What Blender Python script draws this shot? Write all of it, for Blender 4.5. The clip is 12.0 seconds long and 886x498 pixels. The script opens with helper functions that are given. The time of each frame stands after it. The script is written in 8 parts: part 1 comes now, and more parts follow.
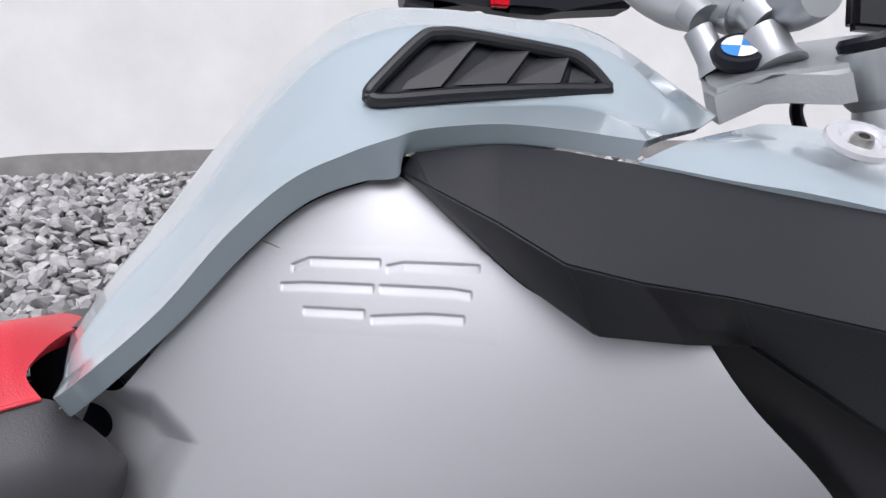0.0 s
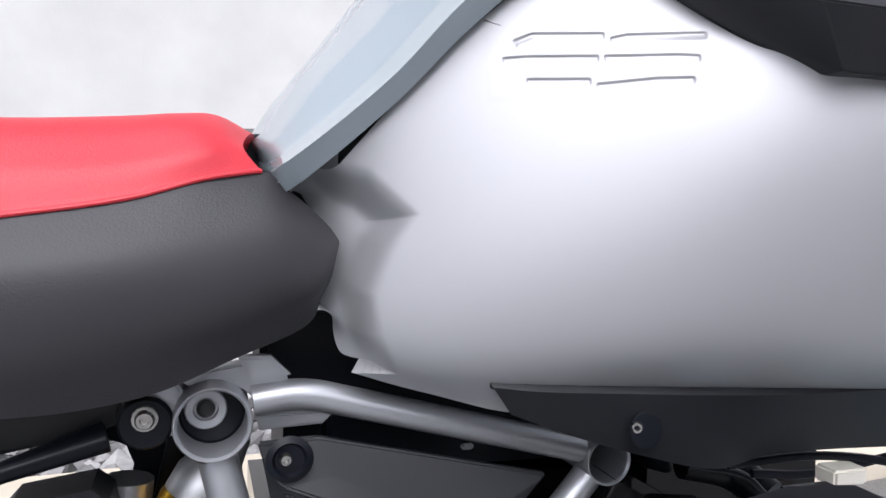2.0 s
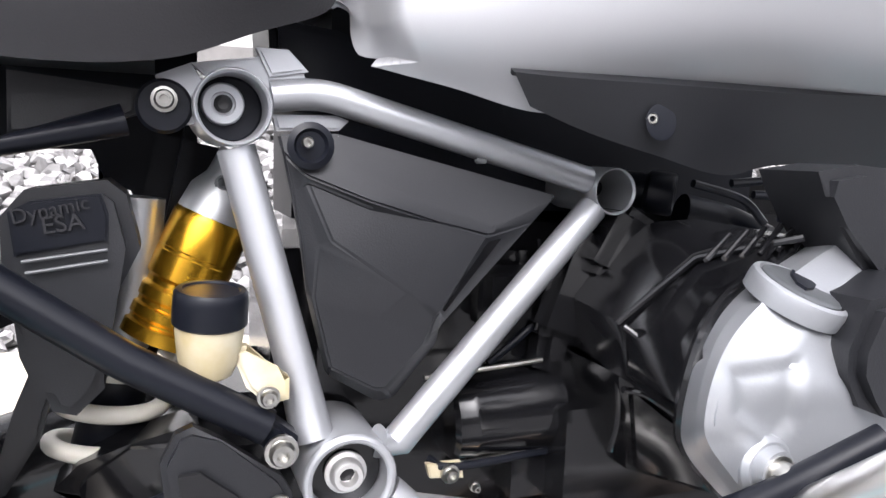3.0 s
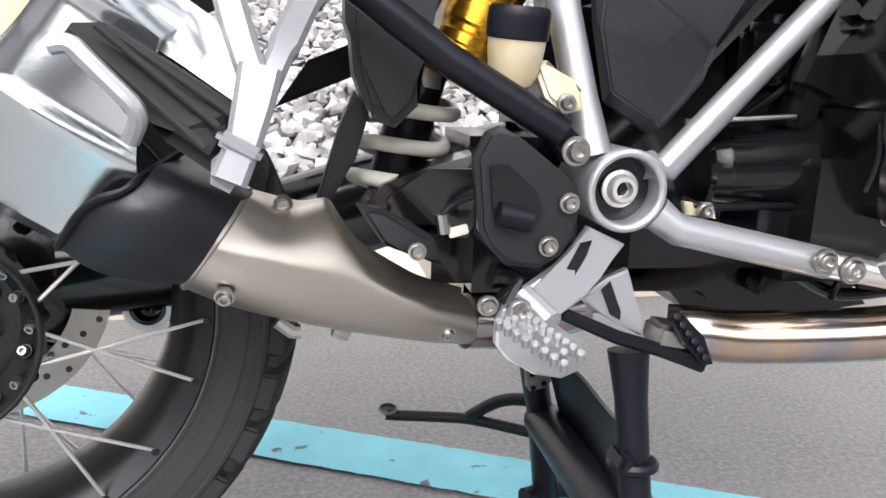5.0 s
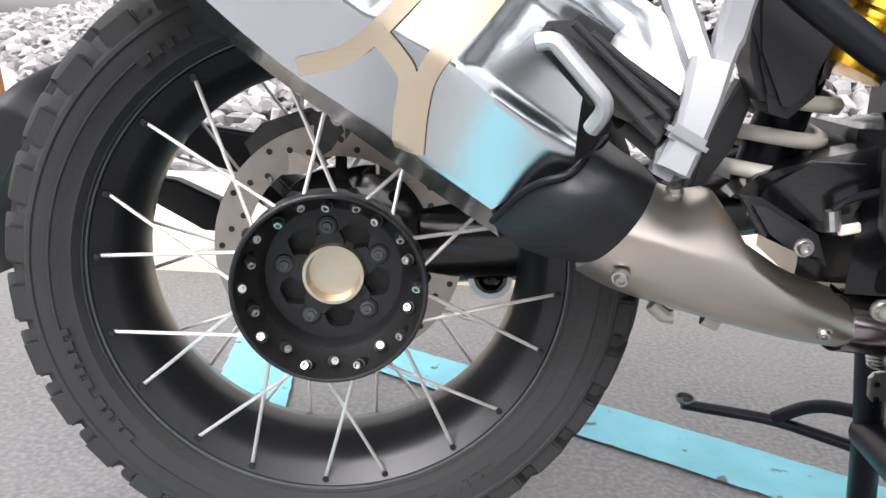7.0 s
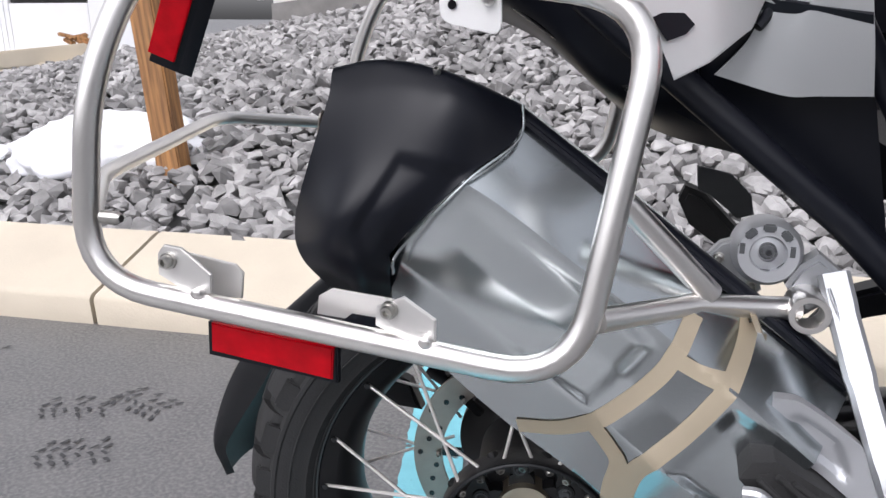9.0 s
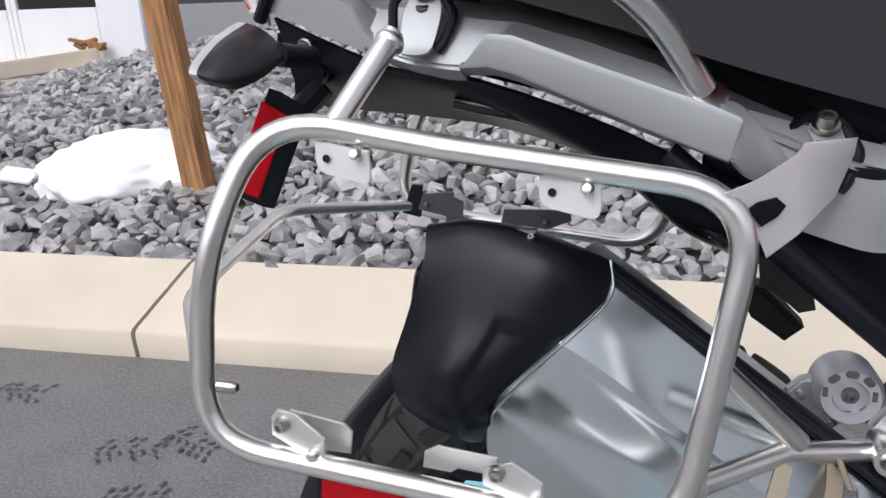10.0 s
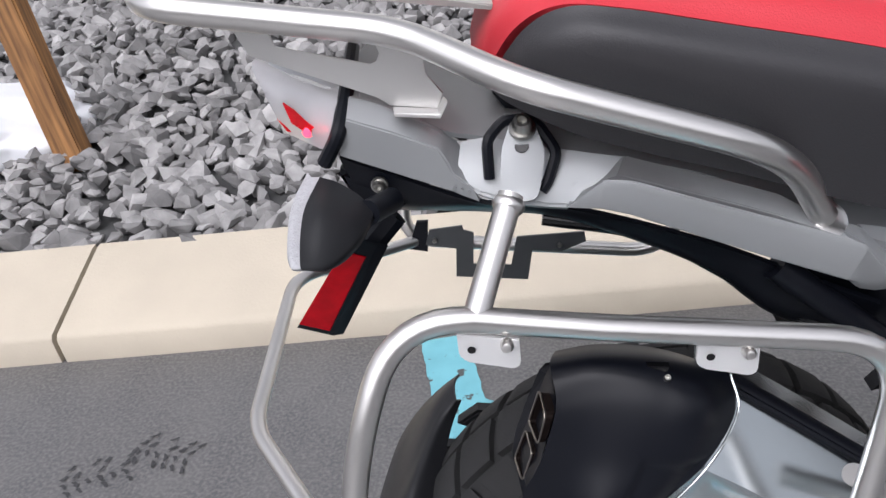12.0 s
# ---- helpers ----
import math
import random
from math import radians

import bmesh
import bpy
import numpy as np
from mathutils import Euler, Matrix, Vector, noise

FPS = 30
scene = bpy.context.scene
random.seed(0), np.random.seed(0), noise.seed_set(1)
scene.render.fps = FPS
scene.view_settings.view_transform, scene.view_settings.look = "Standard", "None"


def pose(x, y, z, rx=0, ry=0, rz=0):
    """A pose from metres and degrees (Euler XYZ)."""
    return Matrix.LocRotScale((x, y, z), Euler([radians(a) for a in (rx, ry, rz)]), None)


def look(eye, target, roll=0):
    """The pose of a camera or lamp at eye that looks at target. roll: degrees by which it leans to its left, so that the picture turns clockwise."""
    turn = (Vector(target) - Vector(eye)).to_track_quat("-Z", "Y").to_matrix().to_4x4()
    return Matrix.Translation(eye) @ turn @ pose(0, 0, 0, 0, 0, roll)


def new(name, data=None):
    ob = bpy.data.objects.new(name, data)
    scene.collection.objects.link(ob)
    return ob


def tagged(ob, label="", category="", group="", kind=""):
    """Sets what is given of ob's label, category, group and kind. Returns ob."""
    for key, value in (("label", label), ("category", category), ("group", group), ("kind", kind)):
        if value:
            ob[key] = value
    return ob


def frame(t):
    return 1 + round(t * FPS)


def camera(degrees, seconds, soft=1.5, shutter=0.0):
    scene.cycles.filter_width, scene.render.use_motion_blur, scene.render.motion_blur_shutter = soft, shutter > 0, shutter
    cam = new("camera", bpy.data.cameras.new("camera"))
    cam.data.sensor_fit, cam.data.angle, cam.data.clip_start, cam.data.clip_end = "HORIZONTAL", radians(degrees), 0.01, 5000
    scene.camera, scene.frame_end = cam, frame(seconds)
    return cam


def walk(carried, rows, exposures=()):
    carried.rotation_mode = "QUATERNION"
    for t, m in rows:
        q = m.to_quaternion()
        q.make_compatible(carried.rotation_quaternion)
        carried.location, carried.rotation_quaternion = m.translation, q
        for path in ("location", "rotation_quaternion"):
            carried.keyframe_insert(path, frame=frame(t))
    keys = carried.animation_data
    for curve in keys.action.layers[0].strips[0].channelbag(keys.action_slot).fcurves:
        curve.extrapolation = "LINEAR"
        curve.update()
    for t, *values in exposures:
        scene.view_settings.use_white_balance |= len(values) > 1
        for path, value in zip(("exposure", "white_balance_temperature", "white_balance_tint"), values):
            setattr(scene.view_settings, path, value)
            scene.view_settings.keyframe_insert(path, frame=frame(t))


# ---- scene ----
cam = camera(61.0, 12.0)
PATH = [
    (0, (0.6077, -0.6189, 0.9846), (1.0792, 1.3209, 0.8631), 0.76),
    (0.5, (0.5799, -0.6218, 0.9691), (1.0677, 1.3146, 0.8588), 0.87),
    (1, (0.5423, -0.6025, 0.9423), (1.0429, 1.3302, 0.8240), 1.12),
    (1.5, (0.4733, -0.6202, 0.9105), (1.0043, 1.3050, 0.8034), 1.27),
    (2, (0.4462, -0.6035, 0.8459), (1.0621, 1.2964, 0.7401), 1.50),
    (2.5, (0.4185, -0.5971, 0.7643), (1.1116, 1.2691, 0.5721), 1.70),
    (3, (0.4099, -0.6096, 0.6841), (1.1210, 1.2432, 0.4365), 2.02),
    (3.2, (0.3990, -0.6177, 0.6529), (1.1126, 1.2310, 0.3828), 2.33),
    (4.8, (0.3083, -0.6699, 0.5489), (0.7277, 1.2397, 0.1275), 2.18),
    (5, (0.2915, -0.6711, 0.5461), (0.6518, 1.2463, 0.1059), 2.18),
    (5.5, (0.2634, -0.6707, 0.5425), (0.4665, 1.2604, 0.0630), 2.19),
    (6, (0.2349, -0.6736, 0.5388), (0.2793, 1.2601, 0.0300), 2.19),
    (6.5, (0.2072, -0.6803, 0.5362), (0.0963, 1.2481, 0.0174), 2.24),
    (6.7, (0.1940, -0.6853, 0.5393), (0.0302, 1.2394, 0.0208), 2.25),
    (8.3, (0.1370, -0.6924, 0.6885), (-0.3218, 1.1757, 0.1413), 1.51),
    (8.5, (0.1442, -0.6909, 0.7239), (-0.3508, 1.1652, 0.1673), 1.13),
    (9, (0.1113, -0.7046, 0.8354), (-0.4529, 1.1224, 0.2490), 0.10),
    (9.5, (0.0825, -0.7100, 0.9185), (-0.5096, 1.0965, 0.2973), -1.08),
    (10, (0.0468, -0.7087, 0.9741), (-0.5361, 1.0925, 0.3292), -2.10),
    (10.5, (-0.0066, -0.6952, 1.0443), (-0.5573, 1.1056, 0.3708), -3.12),
    (11, (-0.0442, -0.6614, 1.0900), (-0.5232, 1.1378, 0.3595), -4.17),
    (11.5, (-0.0810, -0.6302, 1.1477), (-0.4771, 1.1472, 0.3205), -5.42),
    (12, (-0.1521, -0.6336, 1.1737), (-0.3791, 1.0939, 0.1917), -6.26),
]
EXPOSURES = [(0.0, 0.04, 6150, 15), (1.6, 0.02, 6050, 15), (2.0, 0.20, 6100, 15), (2.5, 0.62, 6300, 15), (2.75, 0.98, 6300, 15), (3.2, 1.20, 6300, 15), (4.8, 0.92, 6450, 15), (6.7, 1.05, 6450, 15), (8.3, 0.22, 6300, 15), (9.0, 0.08, 6250, 15), (9.5, -0.08, 6200, 15), (12.0, -0.18, 6200, 15)]
walk(cam, [(t, look(eye, target, roll)) for t, eye, target, roll in PATH], EXPOSURES)

# ---- daylight: bright overcast sky ----
world = bpy.data.worlds.new("overcast_sky")
scene.world = world
world.use_nodes = True
wn, wl = world.node_tree.nodes, world.node_tree.links
wn.clear()
sky = wn.new("ShaderNodeTexSky")
sky.sky_type = "NISHITA"
sky.sun_disc = False
sky.sun_elevation, sky.sun_rotation = radians(48), radians(200)
sky.air_density, sky.dust_density, sky.ozone_density = 1.0, 4.0, 1.0
grey = wn.new("ShaderNodeHueSaturation")
grey.inputs["Saturation"].default_value = 0.12
wl.new(sky.outputs[0], grey.inputs["Color"])
bg = wn.new("ShaderNodeBackground")
bg.inputs["Strength"].default_value = 0.22
wl.new(grey.outputs[0], bg.inputs["Color"])
wout = wn.new("ShaderNodeOutputWorld")
wl.new(bg.outputs[0], wout.inputs["Surface"])
sun = new("sun", bpy.data.lights.new("sun", "SUN"))
sun.data.energy, sun.data.angle, sun.data.color = 0.8, radians(60), (1.0, 0.98, 0.96)
sun.matrix_world = look((-1.3, -3.0, 5.2), (0.3, 0.0, 0.5))


# ---- materials ----
def material(name, color, rough=0.5, metal=0.0, coat=0.0, vary=0.15, scale=12.0, bump=0.0, bump_scale=200.0,
             stretch=(1, 1, 1), dark=None, emission=None, alpha=1.0, trans=0.0, island=0.0, spec=0.5, speck=None, worn=None):
    """A surface with two sizes of variation: broad stains in colour and roughness, and fine relief."""
    m = bpy.data.materials.new(name)
    m.use_nodes = True
    n, l = m.node_tree.nodes, m.node_tree.links
    b = n["Principled BSDF"]
    b.inputs["Metallic"].default_value = metal
    b.inputs["Specular IOR Level"].default_value = spec
    b.inputs["Coat Weight"].default_value = coat
    b.inputs["Coat Roughness"].default_value = 0.04
    b.inputs["Transmission Weight"].default_value = trans
    co = n.new("ShaderNodeTexCoord")
    mp = n.new("ShaderNodeMapping")
    mp.inputs["Scale"].default_value = stretch
    l.new(co.outputs["Object"], mp.inputs["Vector"])
    broad = n.new("ShaderNodeTexNoise")
    broad.inputs["Scale"].default_value, broad.inputs["Detail"].default_value = scale, 6.0
    l.new(mp.outputs[0], broad.inputs["Vector"])
    ramp = n.new("ShaderNodeMapRange")
    ramp.inputs["From Min"].default_value, ramp.inputs["From Max"].default_value = 0.3, 0.7
    l.new(broad.outputs["Fac"], ramp.inputs["Value"])
    mix = n.new("ShaderNodeMix")
    mix.data_type = "RGBA"
    low = dark or tuple(c * (1 - vary) for c in color)
    mix.inputs["A"].default_value, mix.inputs["B"].default_value = (*low, 1), (*color, 1)
    l.new(ramp.outputs[0], mix.inputs["Factor"])
    last = mix.outputs["Result"]
    if island:
        geo = n.new("ShaderNodeNewGeometry")
        hsv = n.new("ShaderNodeHueSaturation")
        val = n.new("ShaderNodeMapRange")
        val.inputs["To Min"].default_value, val.inputs["To Max"].default_value = 1 - island, 1 + island
        l.new(geo.outputs["Random Per Island"], val.inputs["Value"])
        l.new(val.outputs[0], hsv.inputs["Value"])
        l.new(last, hsv.inputs["Color"])
        last = hsv.outputs[0]
    if speck:
        grit = n.new("ShaderNodeTexNoise")
        grit.inputs["Scale"].default_value, grit.inputs["Detail"].default_value = 120.0, 7.0
        l.new(mp.outputs[0], grit.inputs["Vector"])
        gr = n.new("ShaderNodeMapRange")
        gr.inputs["From Min"].default_value, gr.inputs["From Max"].default_value = 0.40, 0.68
        l.new(grit.outputs["Fac"], gr.inputs["Value"])
        mx = n.new("ShaderNodeMix")
        mx.data_type = "RGBA"
        l.new(gr.outputs[0], mx.inputs["Factor"])
        l.new(last, mx.inputs["A"])
        mx.inputs["B"].default_value = (*speck, 1)
        last = mx.outputs["Result"]
    if worn:
        chip = n.new("ShaderNodeTexNoise")
        chip.inputs["Scale"].default_value, chip.inputs["Detail"].default_value = 26.0, 8.0
        l.new(mp.outputs[0], chip.inputs["Vector"])
        cr = n.new("ShaderNodeMapRange")
        cr.inputs["From Min"].default_value, cr.inputs["From Max"].default_value = 0.63, 0.68
        l.new(chip.outputs["Fac"], cr.inputs["Value"])
        mw = n.new("ShaderNodeMix")
        mw.data_type = "RGBA"
        l.new(cr.outputs[0], mw.inputs["Factor"])
        l.new(last, mw.inputs["A"])
        mw.inputs["B"].default_value = (*worn, 1)
        last = mw.outputs["Result"]
    l.new(last, b.inputs["Base Color"])
    rr = n.new("ShaderNodeMapRange")
    rr.inputs["To Min"].default_value, rr.inputs["To Max"].default_value = max(0.02, rough * 0.85), min(1, rough * 1.15)
    l.new(broad.outputs["Fac"], rr.inputs["Value"])
    l.new(rr.outputs[0], b.inputs["Roughness"])
    if bump:
        fine = n.new("ShaderNodeTexNoise")
        fine.inputs["Scale"].default_value, fine.inputs["Detail"].default_value = bump_scale, 3.0
        l.new(mp.outputs[0], fine.inputs["Vector"])
        bp = n.new("ShaderNodeBump")
        bp.inputs["Strength"].default_value, bp.inputs["Distance"].default_value = bump, 0.002
        l.new(fine.outputs["Fac"], bp.inputs["Height"])
        l.new(bp.outputs[0], b.inputs["Normal"])
    if emission:
        b.inputs["Emission Color"].default_value = (*emission[:3], 1)
        b.inputs["Emission Strength"].default_value = emission[3]
    b.inputs["Alpha"].default_value = alpha
    return m


ICE = material("ice_grey_gloss_paint", (0.37, 0.435, 0.465), 0.24, 0.15, 0.9, 0.04, 3.0)
SILVER = material("satin_silver_paint", (0.45, 0.452, 0.465), 0.48, 0.55, 0.0, 0.05, 4.0, 0.03, 900)
BLACK = material("matt_black_plastic", (0.013, 0.0135, 0.016), 0.43, 0.0, 0.0, 0.25, 9.0, 0.10, 900, spec=0.42)
SATIN = material("satin_black_paint", (0.006, 0.007, 0.011), 0.36, 0.0, 0.0, 0.2, 8.0, spec=0.22)
GLOSS = material("gloss_black_casting", (0.006, 0.006, 0.007), 0.16, 0.0, 0.1, 0.2, 20.0, 0.1, 60, spec=0.45)
SEAT_B = material("black_seat_vinyl", (0.036, 0.035, 0.038), 0.48, 0.0, 0.0, 0.1, 6.0, 0.2, 700, spec=0.45)
SEAT_R = material("red_seat_vinyl", (0.62, 0.035, 0.05), 0.45, 0.0, 0.0, 0.05, 6.0, 0.25, 700)
STEEL = material("brushed_stainless_tube", (0.82, 0.80, 0.775), 0.31, 1.0, 0.0, 0.08, 14.0, 0.015, 600)
PLATE = material("satin_sheet_steel", (0.68, 0.67, 0.655), 0.45, 0.85, 0.0, 0.08, 14.0, 0.05, 300)
# paler sheet steel for tabs and bracket: the sky's reflection is in its colour
TABM = material("sky_bright_sheet_steel", (0.80, 0.795, 0.79), 0.42, 0.35, 0.0, 0.06, 18.0, 0.04, 300)
FRAME = material("silver_frame_paint", (0.46, 0.47, 0.49), 0.38, 0.7, 0.1, 0.06, 9.0)
TAILM = material("silver_tail_plastic", (0.385, 0.397, 0.402), 0.50, 0.50, 0.0, 0.06, 9.0, 0.03, 700)
CAST = material("cast_aluminium", (0.48, 0.49, 0.50), 0.42, 0.85, 0.0, 0.1, 14.0, 0.1, 300)
HEADM = material("silver_engine_paint", (0.33, 0.34, 0.355), 0.40, 0.6, 0.0, 0.06, 14.0, 0.06, 500)
TITAN = material("brushed_titanium_sleeve", (0.66, 0.61, 0.53), 0.36, 1.0, 0.0, 0.10, 6.0, 0.03, 400)
MUFF = material("brushed_steel_silencer", (0.54, 0.58, 0.595), 0.21, 1.0, 0.0, 0.05, 5.0, 0.03, 500)
TAPE = material("beige_etched_band", (0.40, 0.34, 0.25), 0.5, 0.35, 0.0, 0.1, 20.0)
BORE = material("dark_brown_exhaust_bore", (0.030, 0.020, 0.017), 0.55, 0.6, 0.0, 0.4, 30.0)
HEADER = material("heat_tinted_header", (0.62, 0.44, 0.26), 0.18, 1.0, 0.0, 0.5, 5.0, 0, 100, (5, 1, 1), dark=(0.30, 0.33, 0.42))
GOLD = material("gold_anodised_aluminium", (0.66, 0.36, 0.03), 0.26, 0.95, 0.0, 0.12, 10.0)
CREAM = material("cream_painted_spring", (0.66, 0.63, 0.55), 0.4, 0.0, 0.2, 0.08, 12.0)
FLUID = material("milky_reservoir_plastic", (0.56, 0.53, 0.43), 0.35, 0.0, 0.0, 0.25, 26.0, dark=(0.42, 0.33, 0.16))
RUBBER = material("tyre_rubber", (0.032, 0.032, 0.033), 0.75, 0.0, 0.0, 0.35, 16.0, 0.3, 500, dark=(0.026, 0.026, 0.026), spec=0.25)
RIM = material("black_anodised_rim", (0.014, 0.015, 0.017), 0.34, 0.2, 0.0, 0.3, 10.0, spec=0.45)
HUBM = material("black_hub_casting", (0.016, 0.016, 0.017), 0.45, 0.2, 0.0, 0.3, 18.0, 0.2, 300)
SPOKE = material("stainless_spoke", (0.80, 0.77, 0.74), 0.42, 0.75, 0.0, 0.15, 30.0)
CUP = material("bronze_tinted_cap", (0.62, 0.54, 0.42), 0.35, 0.9, 0, 0.15, 20.0)
BOLT = material("zinc_bolt", (0.52, 0.51, 0.48), 0.3, 1.0, 0.0, 0.25, 90.0)
DISC = material("brake_disc_steel", (0.42, 0.38, 0.34), 0.35, 1.0, 0.0, 0.2, 30.0)
REDLENS = material("red_reflector", (0.60, 0.002, 0.010), 0.25, 0.0, 0.0, 0.30, 60.0, 0.15, 900, spec=0.15)
LENS = material("ribbed_lens_edge", (0.50, 0.50, 0.52), 0.25, 0.0, 0.4, 0.15, 300.0, 0.6, 700)
CLEAR = material("clear_lamp_lens", (0.85, 0.84, 0.86), 0.06, 0.0, 0.5, 0.1, 20.0, trans=0.6)
LAMP = material("lit_tail_diode", (0.9, 0.02, 0.05), 0.2, emission=(1.0, 0.03, 0.06, 6.0))
BLUE = material("blue_enamel", (0.03, 0.22, 0.60), 0.2, 0, 0.6)
WHITE = material("white_enamel", (0.8, 0.8, 0.8), 0.2, 0, 0.6)
PLUG = material("grey_oil_plug", (0.085, 0.09, 0.095), 0.4, 0.2, 0, 0.2, 30.0)
ASPHALT = material("worn_asphalt", (0.120, 0.119, 0.120), 0.46, 0, 0, 0.4, 9.0, 0.30, 300, dark=(0.072, 0.073, 0.078), speck=(0.185, 0.180, 0.176), spec=1.0)
CYAN = material("cyan_line_paint", (0.22, 0.58, 0.66), 0.7, 0, 0, 0.2, 9.0, 0.5, 160, dark=(0.17, 0.47, 0.55), worn=(0.10, 0.11, 0.11))
KERB = material("cream_concrete", (0.62, 0.55, 0.44), 0.8, 0, 0, 0.12, 4.0, 0.5, 120)
STONE = material("grey_crushed_stone", (0.37, 0.36, 0.355), 0.75, 0, 0, 0.4, 18.0, 0.7, 90, island=0.45)
BED = material("stone_dust", (0.10, 0.10, 0.10), 0.9, 0, 0, 0.4, 10.0, 0.5, 60)
DAMP = material("damp_tyre_dust", (0.062, 0.062, 0.066), 0.5, 0, 0, 0.4, 40.0, 0.3, 300)
STUCCO = material("white_stucco", (0.61, 0.605, 0.59), 0.85, 0, 0, 0.13, 2.2, 0.4, 60)
FOOT = material("grey_wall_footing", (0.24, 0.23, 0.22), 0.9, 0, 0, 0.4, 5.0, 0.6, 60)
WOOD = material("treated_pine_post", (0.42, 0.205, 0.072), 0.7, 0, 0, 0.5, 9.0, 0.4, 60, (7, 7, 0.5), dark=(0.13, 0.06, 0.022))
SNOW = material("packed_snow", (0.86, 0.87, 0.90), 0.6, 0, 0, 0.05, 12.0, 0.5, 60)
DOORM = material("white_door_paint", (0.72, 0.73, 0.75), 0.4, 0, 0.1, 0.05, 3.0)
GLASSM = material("dark_window_glass", (0.03, 0.03, 0.028), 0.05, 0, 0.3, 0.2, 2.0)
SHIELD = material("dark_heat_shield", (0.016, 0.018, 0.022), 0.45, 0.2, 0, 0.2, 12.0, 0.1, 500)


# ---- mesh tools ----
from mathutils.bvhtree import BVHTree

def V(p):
    return Vector(p)


def part(name, bm, mat, parent=None, label="", smooth=True, sharp=35):
    me = bpy.data.meshes.new(name)
    bmesh.ops.recalc_face_normals(bm, faces=bm.faces)
    if smooth:
        for f in bm.faces:
            f.smooth = True
        for e in bm.edges:
            if len(e.link_faces) == 2 and e.calc_face_angle(0) > radians(sharp):
                e.smooth = False
    bm.to_mesh(me)
    bm.free()
    me.materials.append(mat)
    ob = new(name, me)
    if parent:
        ob.parent = parent
    if label:
        ob["label"] = label
    return ob


def resample(pts, n):
    pts = [V(p) for p in pts]
    d = [0.0]
    for a, b in zip(pts, pts[1:]):
        d.append(d[-1] + (b - a).length)
    out = []
    for k in range(n):
        s = d[-1] * k / (n - 1)
        i = 0
        while i < len(d) - 2 and d[i + 1] < s:
            i += 1
        u = (s - d[i]) / max(1e-9, d[i + 1] - d[i])
        out.append(pts[i].lerp(pts[i + 1], u))
    return out


def spline(pts, per=6):
    """A smooth line through the points (Catmull-Rom)."""
    pts = [V(p) for p in pts]
    if len(pts) < 3:
        return pts
    q = [2 * pts[0] - pts[1], *pts, 2 * pts[-1] - pts[-2]]
    out = []
    for i in range(1, len(q) - 2):
        a, b, c, d = q[i - 1:i + 3]
        for k in range(per):
            t = k / per
            out.append(0.5 * (2 * b + (c - a) * t + (2 * a - 5 * b + 4 * c - d) * t * t + (3 * b - a - 3 * c + d) * t ** 3))
    out.append(pts[-1])
    return out


def rounded(pts, r, per=6):
    """A line with each corner turned into a bend of about radius r."""
    pts = [V(p) for p in pts]
    out = [pts[0]]
    for a, b, c in zip(pts, pts[1:], pts[2:]):
        u, w = (a - b), (c - b)
        k = min(r, u.length * 0.48, w.length * 0.48)
        p, q = b + u.normalized() * k, b + w.normalized() * k
        for i in range(per + 1):
            t = i / per
            out.append((1 - t) ** 2 * p + 2 * t * (1 - t) * b + t * t * q)
    out.append(pts[-1])
    return out


def tube(pts, r, seg=14, close=False, bm=None, cap=True):
    """A round bar along the points; r may be one radius or one for each point."""
    bm = bm or bmesh.new()
    pts = [V(p) for p in pts]
    n = len(pts)
    rs = r if isinstance(r, (list, tuple)) else [r] * n
    ref = None
    rings = []
    for i, p in enumerate(pts):
        if close:
            t = (pts[(i + 1) % n] - pts[i - 1]).normalized()
        else:
            t = (pts[min(i + 1, n - 1)] - pts[max(i - 1, 0)]).normalized()
        if ref is None:
            ref = t.orthogonal().normalized()
        ref = (ref - t * ref.dot(t)).normalized()
        b = t.cross(ref)
        rings.append([bm.verts.new(p + rs[i] * (math.cos(a) * ref + math.sin(a) * b))
                      for a in (2 * math.pi * k / seg for k in range(seg))])
    for i in range(n if close else n - 1):
        a, b = rings[i], rings[(i + 1) % n]
        for k in range(seg):
            bm.faces.new((a[k], a[(k + 1) % seg], b[(k + 1) % seg], b[k]))
    if cap and not close:
        bm.faces.new(rings[0])
        bm.faces.new(rings[-1][::-1])
    return bm


def slab(outline, depth=0.02, bevel=0.003, seg=2, inset=None):
    """A plate with the outline as its near face, going back by depth along y."""
    bm = bmesh.new()
    pts = [V(p) for p in outline]
    front = [bm.verts.new(p) for p in pts]
    back = [bm.verts.new(p + Vector((0, depth, 0))) for p in pts]
    f = bm.faces.new(front)
    bm.faces.new(back[::-1])
    n = len(pts)
    for k in range(n):
        bm.faces.new((front[k], back[k], back[(k + 1) % n], front[(k + 1) % n]))
    if bevel:
        bmesh.ops.bevel(bm, geom=[e for e in f.edges], offset=bevel, segments=seg, affect="EDGES", clamp_overlap=True)
    bmesh.ops.triangulate(bm, faces=[f for f in bm.faces if len(f.verts) > 4])
    return bm


def basis(axis):
    z = V(axis).normalized()
    x = z.orthogonal().normalized()
    if abs(z.y) > 0.8:
        x = (Vector((1, 0, 0)) - z * z.x).normalized()
    return x, z.cross(x), z


